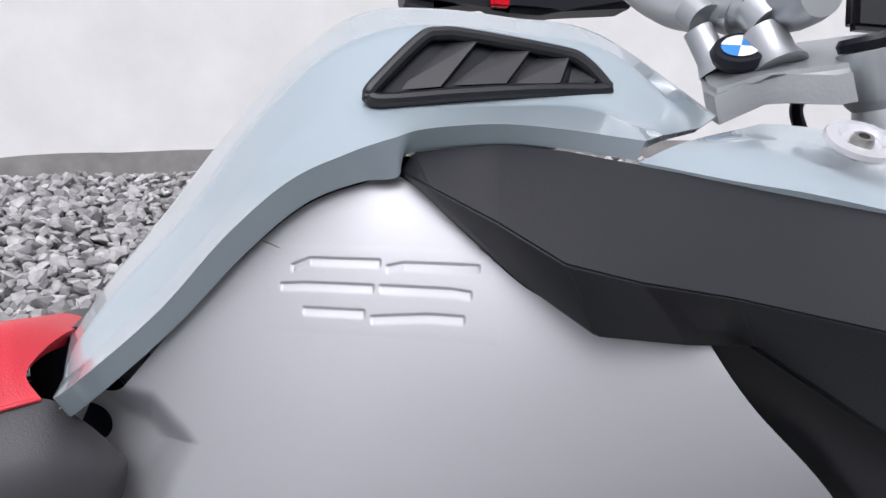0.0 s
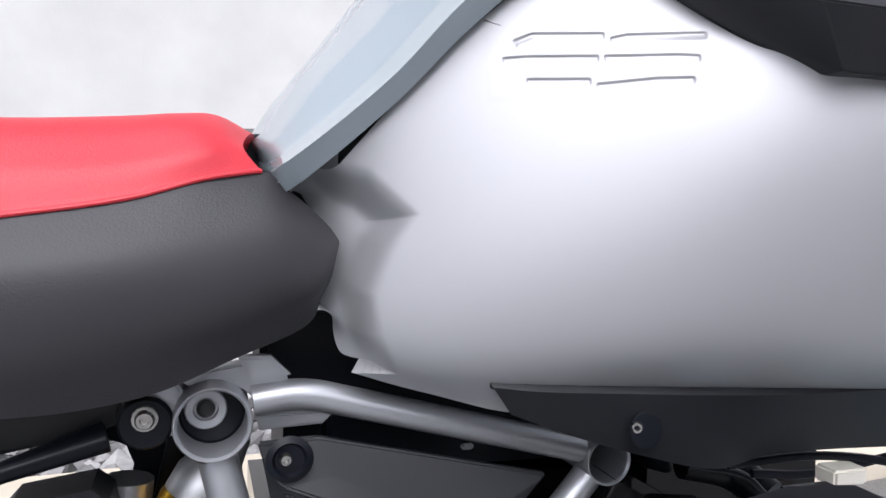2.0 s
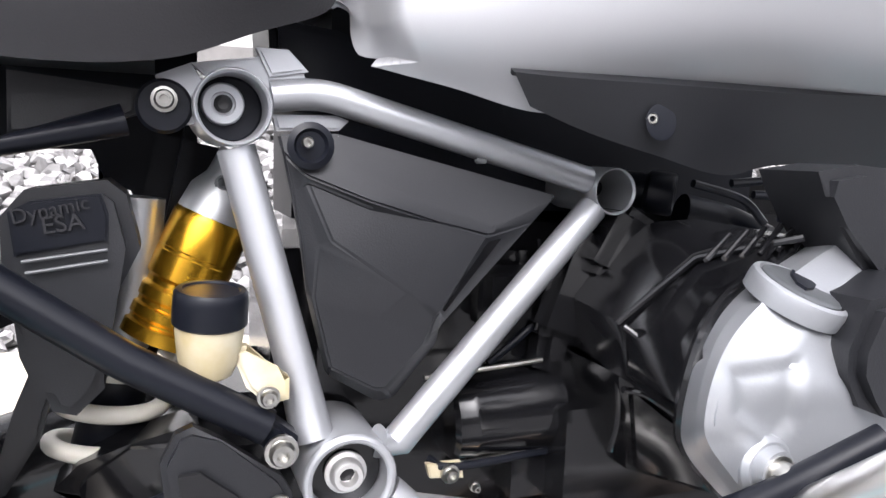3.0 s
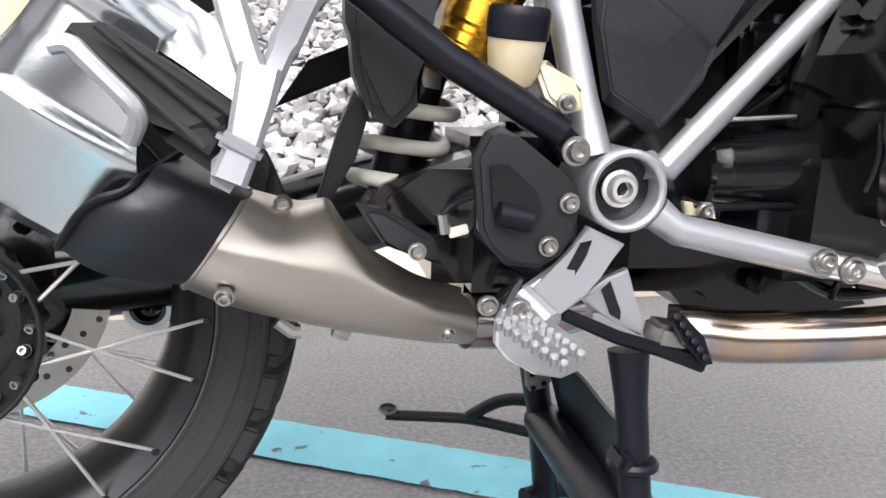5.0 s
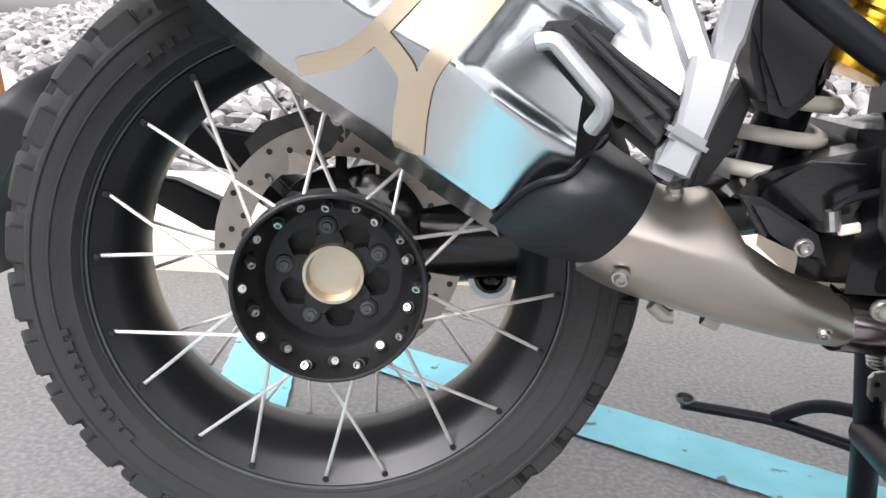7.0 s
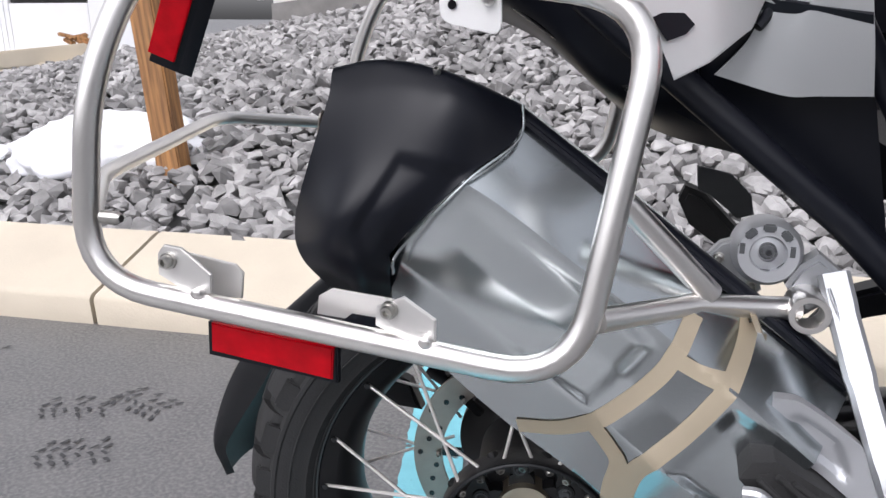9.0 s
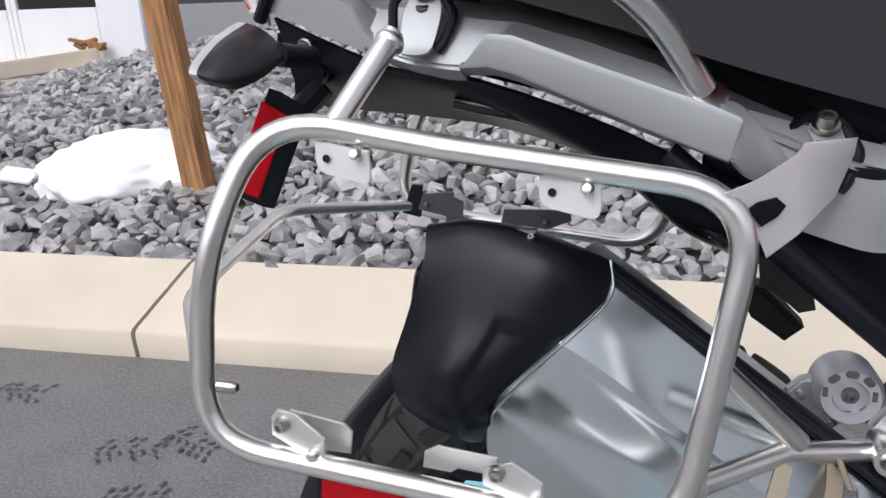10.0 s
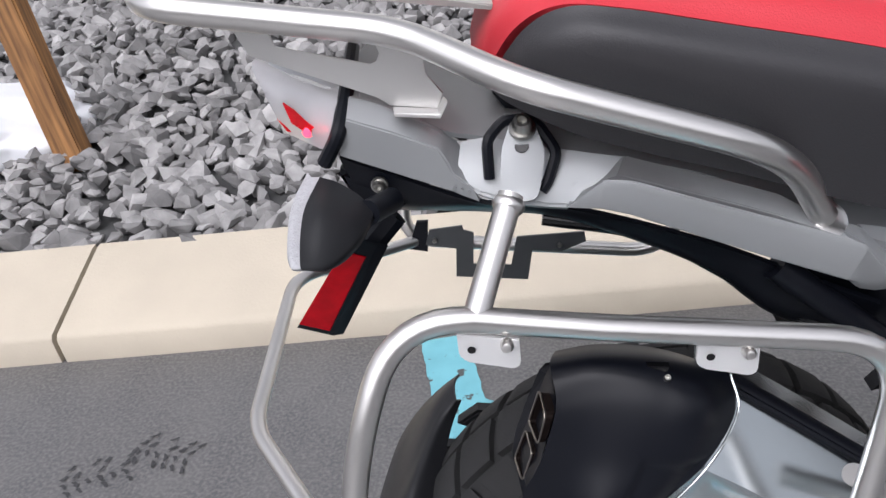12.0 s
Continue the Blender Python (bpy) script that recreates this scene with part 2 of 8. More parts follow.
def lathe(profile, origin, axis, seg=28, bm=None, close=True):
    """A turned body: profile rows of (radius, height along the axis)."""
    bm = bm or bmesh.new()
    o, (x, y, z) = V(origin), basis(axis)
    rings = []
    for r, h in profile:
        if r < 1e-6:
            rings.append([bm.verts.new(o + h * z)])
        else:
            rings.append([bm.verts.new(o + h * z + r * (math.cos(a) * x + math.sin(a) * y))
                          for a in (2 * math.pi * k / seg for k in range(seg))])
    for a, b in zip(rings, rings[1:]):
        for k in range(seg):
            j = (k + 1) % seg
            if len(a) == 1 and len(b) == 1:
                continue
            if len(a) == 1:
                bm.faces.new((a[0], b[k], b[j]))
            elif len(b) == 1:
                bm.faces.new((a[k], a[j], b[0]))
            else:
                bm.faces.new((a[k], a[j], b[j], b[k]))
    return bm


def block(c, size, rot=(0, 0, 0), bevel=0.004, bm=None, seg=2):
    bm2 = bmesh.new()
    bmesh.ops.create_cube(bm2, size=1.0)
    for v in bm2.verts:
        v.co = Vector((v.co.x * size[0], v.co.y * size[1], v.co.z * size[2]))
    if bevel:
        bmesh.ops.bevel(bm2, geom=list(bm2.edges), offset=bevel, segments=seg, affect="EDGES", clamp_overlap=True)
    m = pose(*c, *rot)
    bmesh.ops.transform(bm2, matrix=m, verts=bm2.verts)
    if bm is None:
        return bm2
    tmp = bpy.data.meshes.new("tmp")
    bm2.to_mesh(tmp)
    bm2.free()
    bm.from_mesh(tmp)
    bpy.data.meshes.remove(tmp)
    return bm


def bolt(p, parent, r=0.007, axis=(0, -1, 0), h=0.006, mat=None, washer=True, name="bolt"):
    """A button-head screw with a socket, on a washer, head pointing along the axis."""
    r *= 0.78
    pr = [(0, 0)]
    if washer:
        pr = [(r * 1.3, -0.002), (r * 1.3, 0.0010)]
    pr += [(r, 0.0012), (r, h * 0.6), (r * 0.8, h), (r * 0.48, h), (r * 0.45, h * 0.35), (0, h * 0.35)]
    return part(name, lathe(pr, p, axis, 14), mat or BOLT, parent)


def ring_pts(c, r, axis=(0, 1, 0), n=28, start=0.0):
    x, y, z = basis(axis)
    return [V(c) + r * (math.cos(a) * x + math.sin(a) * y) for a in (start + 2 * math.pi * k / n for k in range(n))]


def prism(outline, vec, bevel=0.002):
    """A flat body: the outline carried along vec."""
    bm = bmesh.new()
    a = [bm.verts.new(V(p)) for p in outline]
    b = [bm.verts.new(V(p) + V(vec)) for p in outline]
    f = bm.faces.new(a)
    bm.faces.new(b[::-1])
    n = len(a)
    for k in range(n):
        bm.faces.new((a[k], b[k], b[(k + 1) % n], a[(k + 1) % n]))
    if bevel:
        bmesh.ops.bevel(bm, geom=list(f.edges), offset=bevel, segments=2, affect="EDGES", clamp_overlap=True)
    bmesh.ops.triangulate(bm, faces=[f for f in bm.faces if len(f.verts) > 4])
    return bm


# ---- ground, kerb, gravel bed, building ----
def flat(name, corners, z, mat, thick=0.004):
    bm = bmesh.new()
    top = [bm.verts.new((x, y, z)) for x, y in corners]
    low = [bm.verts.new((x, y, z - thick)) for x, y in corners]
    bm.faces.new(top)
    n = len(top)
    for k in range(n):
        bm.faces.new((top[k], low[k], low[(k + 1) % n], top[(k + 1) % n]))
    return part(name, bm, mat, smooth=False)


def kerb_y(x):
    return 0.90 + 0.089 * (x + 1.417)


ground = bmesh.new()
gg = [[ground.verts.new((x, y, 0)) for y in (-400, -40, -8, -2, 0, 1, 2, 40, 400)] for x in (-400, -40, -8, -2, 0, 2, 8, 40, 400)]
for a, b in zip(gg, gg[1:]):
    for k in range(len(a) - 1):
        ground.faces.new((a[k], b[k], b[k + 1], a[k + 1]))
tagged(part("ground", ground, ASPHALT, smooth=False), "worn grey asphalt of the parking lot", "ground", kind="structure")


def tyre_print(c, turn, rows=6):
    """Damp marks left by slanting tread blocks, ragged and broken, just proud of the asphalt."""
    bm = bmesh.new()
    m = pose(c[0], c[1], 0.0035, 0, 0, turn)
    for i in range(rows):
        for j in (-1.5, -0.5, 0.5, 1.5):
            if random.random() < 0.2:
                continue
            o = Vector(((i - rows / 2) * 0.026 + abs(j) * 0.012, j * 0.026, 0))
            lean = 0.7 if j > 0 else -0.7
            side = [(-1, -0.4), (-0.5, -0.5), (0.1, -0.35), (0.8, -0.5), (1, 0.1), (0.6, 0.45), (0, 0.5), (-0.7, 0.4)]
            ring = []
            for a, b in side:
                u, w = a * 0.013 * random.uniform(0.6, 1.15), b * 0.011 * random.uniform(0.4, 1.2)
                ring.append(o + Vector((u * math.sin(lean) + w * math.cos(lean), u * math.cos(lean) - w * math.sin(lean), 0)))
            bm.faces.new([bm.verts.new(m @ p) for p in ring])
    tagged(part("tyre_print", bm, DAMP, smooth=False), "dark damp tyre print on the asphalt", "stain", "tyre prints", "structure")


random.seed(11)
for c, turn in (((-1.117, 0.493), 20), ((-0.983, 0.556), -15), ((-0.983, 0.344), 25), ((-1.592, 0.646), 10)):
    tyre_print(c, turn)


def stripe(name, a, b, w, label, lift=0.004):
    """A painted line with ragged, worn edges."""
    a, b = Vector((*a, 0)), Vector((*b, 0))
    d = (b - a).normalized()
    s = Vector((-d.y, d.x, 0)) * w / 2
    n = int((b - a).length / 0.02)
    left, right = [], []
    for k in range(n + 1):
        p = a.lerp(b, k / n)
        left.append(p + s * (1 + 0.07 * noise.noise(p * 40)))
        right.append(p - s * (1 + 0.07 * noise.noise(p * 40 + Vector((9, 3, 1)))))
    bm = bmesh.new()
    z = Vector((0, 0, lift))
    lv, rv = [bm.verts.new(p + z) for p in left], [bm.verts.new(p + z) for p in right]
    for k in range(n):
        bm.faces.new((lv[k], rv[k], rv[k + 1], lv[k + 1]))
    return tagged(part(name, bm, CYAN, smooth=False), label, "road marking", "painted lines", "structure")


stripe("road_marking", (-0.30, 0.665), (2.6, -0.70), 0.115, "worn cyan painted line on the asphalt")
stripe("road_marking", (-0.385, 0.95), (0.05, -0.95), 0.12, "worn cyan painted line on the asphalt", 0.007)

# kerb: upright face, then a top that slopes up to the bed; cut into lengths
def kerb_stone(x0, x1):
    bm = bmesh.new()
    prof = [(0.03, -0.02), (0.0, 0.0), (-0.004, 0.075), (0.006, 0.088), (0.022, 0.094), (0.30, 0.188), (0.32, 0.19), (0.325, 0.05)]
    n = max(4, int((x1 - x0) / 0.12))
    rows = []
    for k in range(n + 1):
        x = x0 + (x1 - x0) * k / n
        j = noise.noise(Vector((x * 4, 1, 1))) * 0.003
        rows.append([bm.verts.new((x, kerb_y(x) + dy + j, z + j * 0.6)) for dy, z in prof])
    for a, b in zip(rows, rows[1:]):
        for k in range(len(prof) - 1):
            bm.faces.new((a[k], b[k], b[k + 1], a[k + 1]))
    bm.faces.new(rows[0])
    bm.faces.new(rows[-1][::-1])
    return bm


kerb = tagged(new("kerb"), "cream concrete kerb with a sloping top along the gravel bed", "kerb", kind="structure")
for x0, x1 in ((-7.5, -4.44), (-4.432, -1.426), (-1.412, 1.60), (1.608, 4.6), (4.608, 9.0)):
    part("kerb_length", kerb_stone(x0, x1), KERB, kerb, sharp=50)


def bed_z(x, y):
    yk = kerb_y(x) + 0.31
    wall = 0.57 + (max(x, -5.5) + 4.56) * 0.155 if x < -1.04 else 1.115 + (min(x, 3.0) + 1.04) * 0.065
    s = max(0.0, min(1.0, (y - yk) / (5.0 - yk)))
    return 0.165 + (wall - 0.165) * s ** 1.25


bm = bmesh.new()
xs = [-9 + 0.3 * k for k in range(61)]
rows = []
for x in xs:
    rows.append([bm.verts.new((x, y, bed_z(x, y) - 0.035)) for y in (kerb_y(x) + 0.31 + (5.2 - kerb_y(x) - 0.31) * j / 24 for j in range(25))])
for a, b in zip(rows, rows[1:]):
    for k in range(24):
        bm.faces.new((a[k], b[k], b[k + 1], a[k + 1]))
tagged(part("gravel_bed", bm, BED), "grey stone dust under the gravel", "ground", kind="structure")


def stone_shapes(count):
    shapes = []
    for _ in range(count):
        b = bmesh.new()
        pts = []
        for _ in range(13):
            v = Vector((random.gauss(0, 1), random.gauss(0, 1), random.gauss(0, 1))).normalized()
            pts.append(b.verts.new(Vector((v.x * random.uniform(0.8, 1.1), v.y * random.uniform(0.6, 0.9), v.z * random.uniform(0.4, 0.75)))))
        hull = bmesh.ops.convex_hull(b, input=pts)
        loose = [v for v in b.verts if not v.link_faces]
        bmesh.ops.delete(b, geom=loose, context="VERTS")
        b.verts.index_update()
        shapes.append(([v.co.copy() for v in b.verts], [[v.index for v in f.verts] for f in b.faces]))
        b.free()
    return shapes


random.seed(4)
shapes = stone_shapes(40)
vs, fs = [], []


def drop_stone(x, y, z, s):
    co, faces = random.choice(shapes)
    m = Euler((random.uniform(-0.7, 0.7), random.uniform(-0.7, 0.7), random.uniform(0, 6.3))).to_matrix()
    k = len(vs)
    vs.extend((m @ c) * s + Vector((x, y, z)) for c in co)
    fs.extend([k + i for i in f] for f in faces)


y = 1.0
for j in range(92):
    step = 0.042
    x = -6.2
    while x < 5.2:
        yy = kerb_y(x) + 0.345 + j * step + random.uniform(-0.025, 0.025)
        if yy < 4.97 and not (x < -4.0 and yy > 5.0 + (x + 4.0) * 0.9):
            s = random.choice((0.03, 0.036, 0.042, 0.048, 0.056, 0.066))
            drop_stone(x + random.uniform(-0.02, 0.02), yy, bed_z(x, yy) + random.uniform(-0.022, 0.014), s)
        x += 0.058 + random.uniform(0, 0.02)
me = bpy.data.meshes.new("gravel")
me.from_pydata(vs, [], fs)
me.materials.append(STONE)
tagged(new("gravel", me), "crushed grey and white stones filling the bed", "gravel", kind="stuff")

# post, snow
post = bmesh.new()
block((0, 0, 0.62), (0.105, 0.09, 1.5), (0, 0, 0), 0.006, post)
bmesh.ops.subdivide_edges(post, edges=[e for e in post.edges if e.calc_length() > 1], cuts=14)
for v in post.verts:
    v.co += Vector((noise.noise(v.co * 5) * 0.002, noise.noise(v.co * 5 + Vector((3, 3, 3))) * 0.002, 0))
ob = part("wooden_post", post, WOOD)
ob.matrix_world = pose(-1.765, 1.79, 0.17, -6, -8, 6)
tagged(ob, "square treated timber post in the gravel beside snow", "post")

bm = bmesh.new()
bmesh.ops.create_icosphere(bm, subdivisions=5, radius=1)
for v in bm.verts:
    n = noise.fractal(v.co * 2.3, 1.0, 2.0, 4)
    q = max(abs(v.co.x), abs(v.co.y)) ** 0.25
    v.co = Vector((v.co.x * 0.48 * (1 + 0.18 * n), v.co.y * 0.50 * (1 + 0.15 * n), max(-0.1, v.co.z) ** 1 * 0.23 * (1 + 0.12 * n)))
ob = part("snow_mound", bm, SNOW, sharp=80)
ob.matrix_world = pose(-2.30, 2.12, 0.20, -6, 0, 24)
tagged(ob, "small heap of old white snow on the gravel", "snow")

card = part("paper_card", block((-2.66, 1.76, bed_z(-2.66, 1.76) + 0.055), (0.16, 0.10, 0.012), (22, 8, 12), 0.003), DOORM)
tagged(card, "white card lying on the gravel beside the snow", "card")
bm = bmesh.new()
for k in range(9):
    block((-4.95 + random.uniform(-0.12, 0.12), 4.86 + random.uniform(-0.05, 0.03), 0.62 + 0.02 * k * 0.4), (0.16, 0.05, 0.03), (random.uniform(-20, 20), random.uniform(-15, 15), random.uniform(-40, 40)), 0.008, bm)
tagged(part("bark_piece", bm, WOOD), "brown bark lying at the edge of the gravel", "bark")

# building: white wall on a grey footing, glazed white doors beside it
wall = tagged(new("wall_north"), "white stucco wall with hairline stains", "wall", kind="structure")
bm = bmesh.new()
block((3.2, 5.12, 3.2), (12.6, 0.2, 5.2), bevel=0.0, bm=bm)
part("stucco_face", bm, STUCCO, wall, smooth=False)
bm = bmesh.new()
n = 64
low, top, back = [], [], []
for k in range(n + 1):
    x = -3.1 + 12.6 * k / n
    zt = bed_z(x, 5.0) + 0.14 + 0.012 * noise.noise(Vector((x * 9, 0, 0))) + 0.01 * (int(x * 2.3) % 2)
    low.append(bm.verts.new((x, 4.985, bed_z(x, 5.0) - 0.4)))
    top.append(bm.verts.new((x, 4.985, zt)))
    back.append(bm.verts.new((x, 5.03, zt + 0.006)))
for k in range(n):
    bm.faces.new((low[k], low[k + 1], top[k + 1], top[k]))
    bm.faces.new((top[k], top[k + 1], back[k + 1], back[k]))
part("footing", bm, FOOT, wall, smooth=False)

part_list = tagged(new("building_front"), "white glazed double doors in a pale frame beside the wall", "door", kind="structure")
for k, x0 in enumerate((-5.35, -6.35, -7.35, -8.35)):
    bm = bmesh.new()
    for cx, cz, sx, sz in ((-0.47, 1.1, 0.06, 2.2), (0.47, 1.1, 0.06, 2.2), (0, 0.23, 0.88, 0.46), (0, 2.15, 0.88, 0.1)):
        block((x0 + cx, 5.02, 0.50 + cz), (sx, 0.05, sz), bevel=0.006, bm=bm)
    part("door_leaf", bm, DOORM, part_list)
    part("pane", block((x0, 5.03, 1.78), (0.88, 0.012, 1.64), bevel=0), GLASSM, part_list)
part("door_jamb", block((-4.62, 5.0, 1.7), (0.46, 0.16, 2.6), bevel=0.01), DOORM, part_list)
part("door_step", block((-6.6, 4.72, 0.42), (4.4, 0.6, 0.12), bevel=0.015), KERB, part_list)
part("upper_front", block((-6.6, 5.1, 4.3), (4.6, 0.2, 3.0), bevel=0), STUCCO, part_list)
edging = bmesh.new()
tube_pts = [(-7.6, 1.9, 0.2), (-4.75, 4.75, 0.56)]
a, b = (Vector(p) for p in tube_pts)
d = (b - a)
ang = math.degrees(math.atan2(d.y, d.x))
tagged(part("bed_edging", block(tuple((a + b) / 2), (d.length, 0.11, 0.14), (0, -math.degrees(math.asin((b.z - a.z) / d.length)), ang), 0.012), KERB),
       "cream concrete edging between gravel and walkway", "edging", kind="structure")

# plain unseen wall, added on the camera's side to darken what the metal reflects
tagged(part("unseen_reflection_wall", block((0, -9.0, 1.2), (40, 0.3, 2.6), bevel=0.02), FOOT), "unseen plain grey wall added to dim reflections from behind the camera", "wall", kind="structure")


# ---- motorcycle: body ----
bike = tagged(new("motorcycle"), "ice grey and silver motorcycle with red seat on centre stand", "motorcycle")


def sheet(net, nu=8, nv=8, thick=0.004, straight=False):
    """A smooth panel through a net of points (rows from top to bottom, all of one length)."""
    rows = [spline(r, nu) for r in net]
    cols = []
    for k in range(len(rows[0])):
        line = [r[k] for r in rows]
        cols.append([a.lerp(b, k / nv) for a, b in zip(line, line[1:]) for k in range(nv)] + [line[-1]] if straight else spline(line, nv))
    return cols


def skin(cols, thick=0.004, shape=None):
    bm = bmesh.new()
    grid = [[bm.verts.new(p) for p in c] for c in cols]
    for a, b in zip(grid, grid[1:]):
        for k in range(len(a) - 1):
            bm.faces.new((a[k], b[k], b[k + 1], a[k + 1]))
    bm.normal_update()
    mean = sum((f.normal * f.calc_area() for f in bm.faces), Vector())
    if mean.y > 0:
        bmesh.ops.reverse_faces(bm, faces=bm.faces)
        bm.normal_update()
    if shape:
        moved = [(v, shape(v.co)) for v in bm.verts]
        for v, d in moved:
            v.co = v.co - v.normal * d
        bm.normal_update()
    if not thick:
        return bm
    edge = [e for e in bm.edges if e.is_boundary]
    top = list(bm.faces)
    back = {v: bm.verts.new(v.co - v.normal * thick) for v in list(bm.verts)}
    for f in top:
        bm.faces.new([back[v] for v in reversed(f.verts)])
    for e in edge:
        a, b = e.verts
        bm.faces.new((a, b, back[b], back[a]))
    return bm


def panel(name, net, mat, parent=None, label="", nu=8, nv=8, thick=0.004, straight=False, shape=None, sharp=35):
    return part(name, skin(sheet(net, nu, nv, thick, straight), thick, shape), mat, parent or bike, label, sharp=sharp)


def folded(name, rows, mat, parent=None, label="", thick=0.004, bevel=0.0012, fold=12):
    """A panel of flat facets between lines of equal length, its folds slightly rounded."""
    bm = bmesh.new()
    grid = [[bm.verts.new(V(p)) for p in r] for r in rows]
    for a, b in zip(grid, grid[1:]):
        for k in range(len(a) - 1):
            bm.faces.new((a[k], a[k + 1], b[k + 1], b[k]))
    bmesh.ops.remove_doubles(bm, verts=bm.verts, dist=0.0002)
    bm.normal_update()
    if sum((f.normal * f.calc_area() for f in bm.faces), Vector()).y > 0:
        bmesh.ops.reverse_faces(bm, faces=bm.faces)
    bm.normal_update()
    if bevel:
        edges = [e for e in bm.edges if len(e.link_faces) == 2 and e.calc_face_angle(0) > radians(fold)]
        bmesh.ops.bevel(bm, geom=edges, offset=bevel, segments=2, affect="EDGES", clamp_overlap=True)
        bm.normal_update()
    edge = [e for e in bm.edges if e.is_boundary]
    top = list(bm.faces)
    back = {v: bm.verts.new(v.co - v.normal * thick) for v in list(bm.verts)}
    for f in top:
        bm.faces.new([back[v] for v in reversed(f.verts)])
    for e in edge:
        a, b = e.verts
        bm.faces.new((a, b, back[b], back[a]))
    return part(name, bm, mat, parent or bike, label, sharp=40)


def facets(name, corners, faces, mat, label="", thick=0.004, bevel=0.001):
    """A moulded cover of flat facets between named corners, its ridges slightly rounded."""
    bm = bmesh.new()
    at = {k: bm.verts.new(p) for k, p in corners.items()}
    for f in faces.split("|"):
        bm.faces.new([at[k] for k in f.split()])
    bmesh.ops.recalc_face_normals(bm, faces=bm.faces)
    if sum((f.normal * f.calc_area() for f in bm.faces), Vector()).y > 0:
        bmesh.ops.reverse_faces(bm, faces=bm.faces)
    rim = [e for e in bm.edges if e.is_boundary]
    back = {v: bm.verts.new(v.co + Vector((0, thick, 0))) for e in rim for v in e.verts}
    for e in rim:
        a, b = e.verts
        bm.faces.new((a, b, back[b], back[a]))
    bmesh.ops.recalc_face_normals(bm, faces=bm.faces)
    bmesh.ops.bevel(bm, geom=[e for e in bm.edges if len(e.link_faces) == 2], offset=bevel, segments=2, affect="EDGES", clamp_overlap=True)
    bmesh.ops.triangulate(bm, faces=[f for f in bm.faces if len(f.verts) > 4])
    return part(name, bm, mat, bike, label, sharp=30)


def strap(path, width, thick):
    """A flat cast bar along a path, its faces towards the side of the bike, with rounded edges."""
    bm = bmesh.new()
    pts = [V(p) for p in path]
    rows = []
    for k, p in enumerate(pts):
        t = (pts[min(k + 1, len(pts) - 1)] - pts[max(k - 1, 0)]).normalized()
        s = t.cross(Vector((0, -1, 0))).normalized()
        n = s.cross(t).normalized()
        w = (width[k] if isinstance(width, (list, tuple)) else width) / 2
        h, c = thick / 2, min(0.003, thick / 3)
        rows.append([bm.verts.new(p + s * a + n * b) for a, b in ((-w + c, -h), (w - c, -h), (w, -h + c), (w, h - c), (w - c, h), (-w + c, h), (-w, h - c), (-w, -h + c))])
    for a, b in zip(rows, rows[1:]):
        for k in range(8):
            bm.faces.new((a[k], a[(k + 1) % 8], b[(k + 1) % 8], b[k]))
    bm.faces.new(rows[0])
    bm.faces.new(rows[-1][::-1])
    return bm


def far_row(row, dx, y, dz):
    """A further row of a net, carried over to the bike's middle."""
    return [(p[0] + dx, y, p[2] + dz) for p in row]


# silver tank side with a finger hollow and the pressed emblem
emblem = [
    [(0.626, -0.184, 0.948), (0.635, -0.187, 0.952), (0.672, -0.205, 0.952)],
    [(0.620, -0.181, 0.937), (0.633, -0.187, 0.938), (0.668, -0.205, 0.938)],
    [(0.632, -0.188, 0.924), (0.650, -0.197, 0.924), (0.663, -0.203, 0.924)],
    [(0.677, -0.208, 0.949), (0.685, -0.212, 0.951), (0.721, -0.232, 0.951)],
    [(0.673, -0.208, 0.938), (0.707, -0.226, 0.938), (0.716, -0.231, 0.937)],
    [(0.668, -0.207, 0.921), (0.696, -0.221, 0.924), (0.712, -0.230, 0.924)],
]
HOLLOW = [(0.531, -0.150, 0.874), (0.546, -0.150, 0.871), (0.575, -0.160, 0.842), (0.561, -0.160, 0.818), (0.551, -0.155, 0.792), (0.555, -0.150, 0.767), (0.567, -0.150, 0.742), (0.524, -0.140, 0.738), (0.496, -0.130, 0.788), (0.499, -0.130, 0.854)]


EX0, EX1 = min(p[0] for r in emblem for p in r) - 0.012, max(p[0] for r in emblem for p in r) + 0.010
EZ0, EZ1 = min(p[2] for r in emblem for p in r) - 0.012, max(p[2] for r in emblem for p in r) + 0.010


def smooth01(u):
    u = max(0.0, min(1.0, u))
    return u * u * (3 - 2 * u)


def near(p, a, b):
    ax, az, bx, bz = a[0], a[2], b[0], b[2]
    u = max(0.0, min(1.0, ((p.x - ax) * (bx - ax) + (p.z - az) * (bz - az)) / ((bx - ax) ** 2 + (bz - az) ** 2)))
    return ax + u * (bx - ax), az + u * (bz - az)


def pressed(p):
    """Depth of the seat for the emblem field and of the hollow before the seat."""
    deep = 0.003 * smooth01((min(p.x - EX0, EX1 - p.x, p.z - EZ0, EZ1 - p.z) - 0.004) / 0.004)
    inside = False
    n = len(HOLLOW)
    for k in range(n):
        (x0, _, z0), (x1, _, z1) = HOLLOW[k], HOLLOW[(k + 1) % n]
        if (z0 > p.z) != (z1 > p.z) and p.x < (x1 - x0) * (p.z - z0) / (z1 - z0) + x0:
            inside = not inside
    if inside:
        d = min(math.hypot(p.x - x, p.z - z) for x, z in (near(p, HOLLOW[k], HOLLOW[k + 1]) for k in range(6)))
        deep += 0.016 * smooth01(d / 0.030)
    return deep


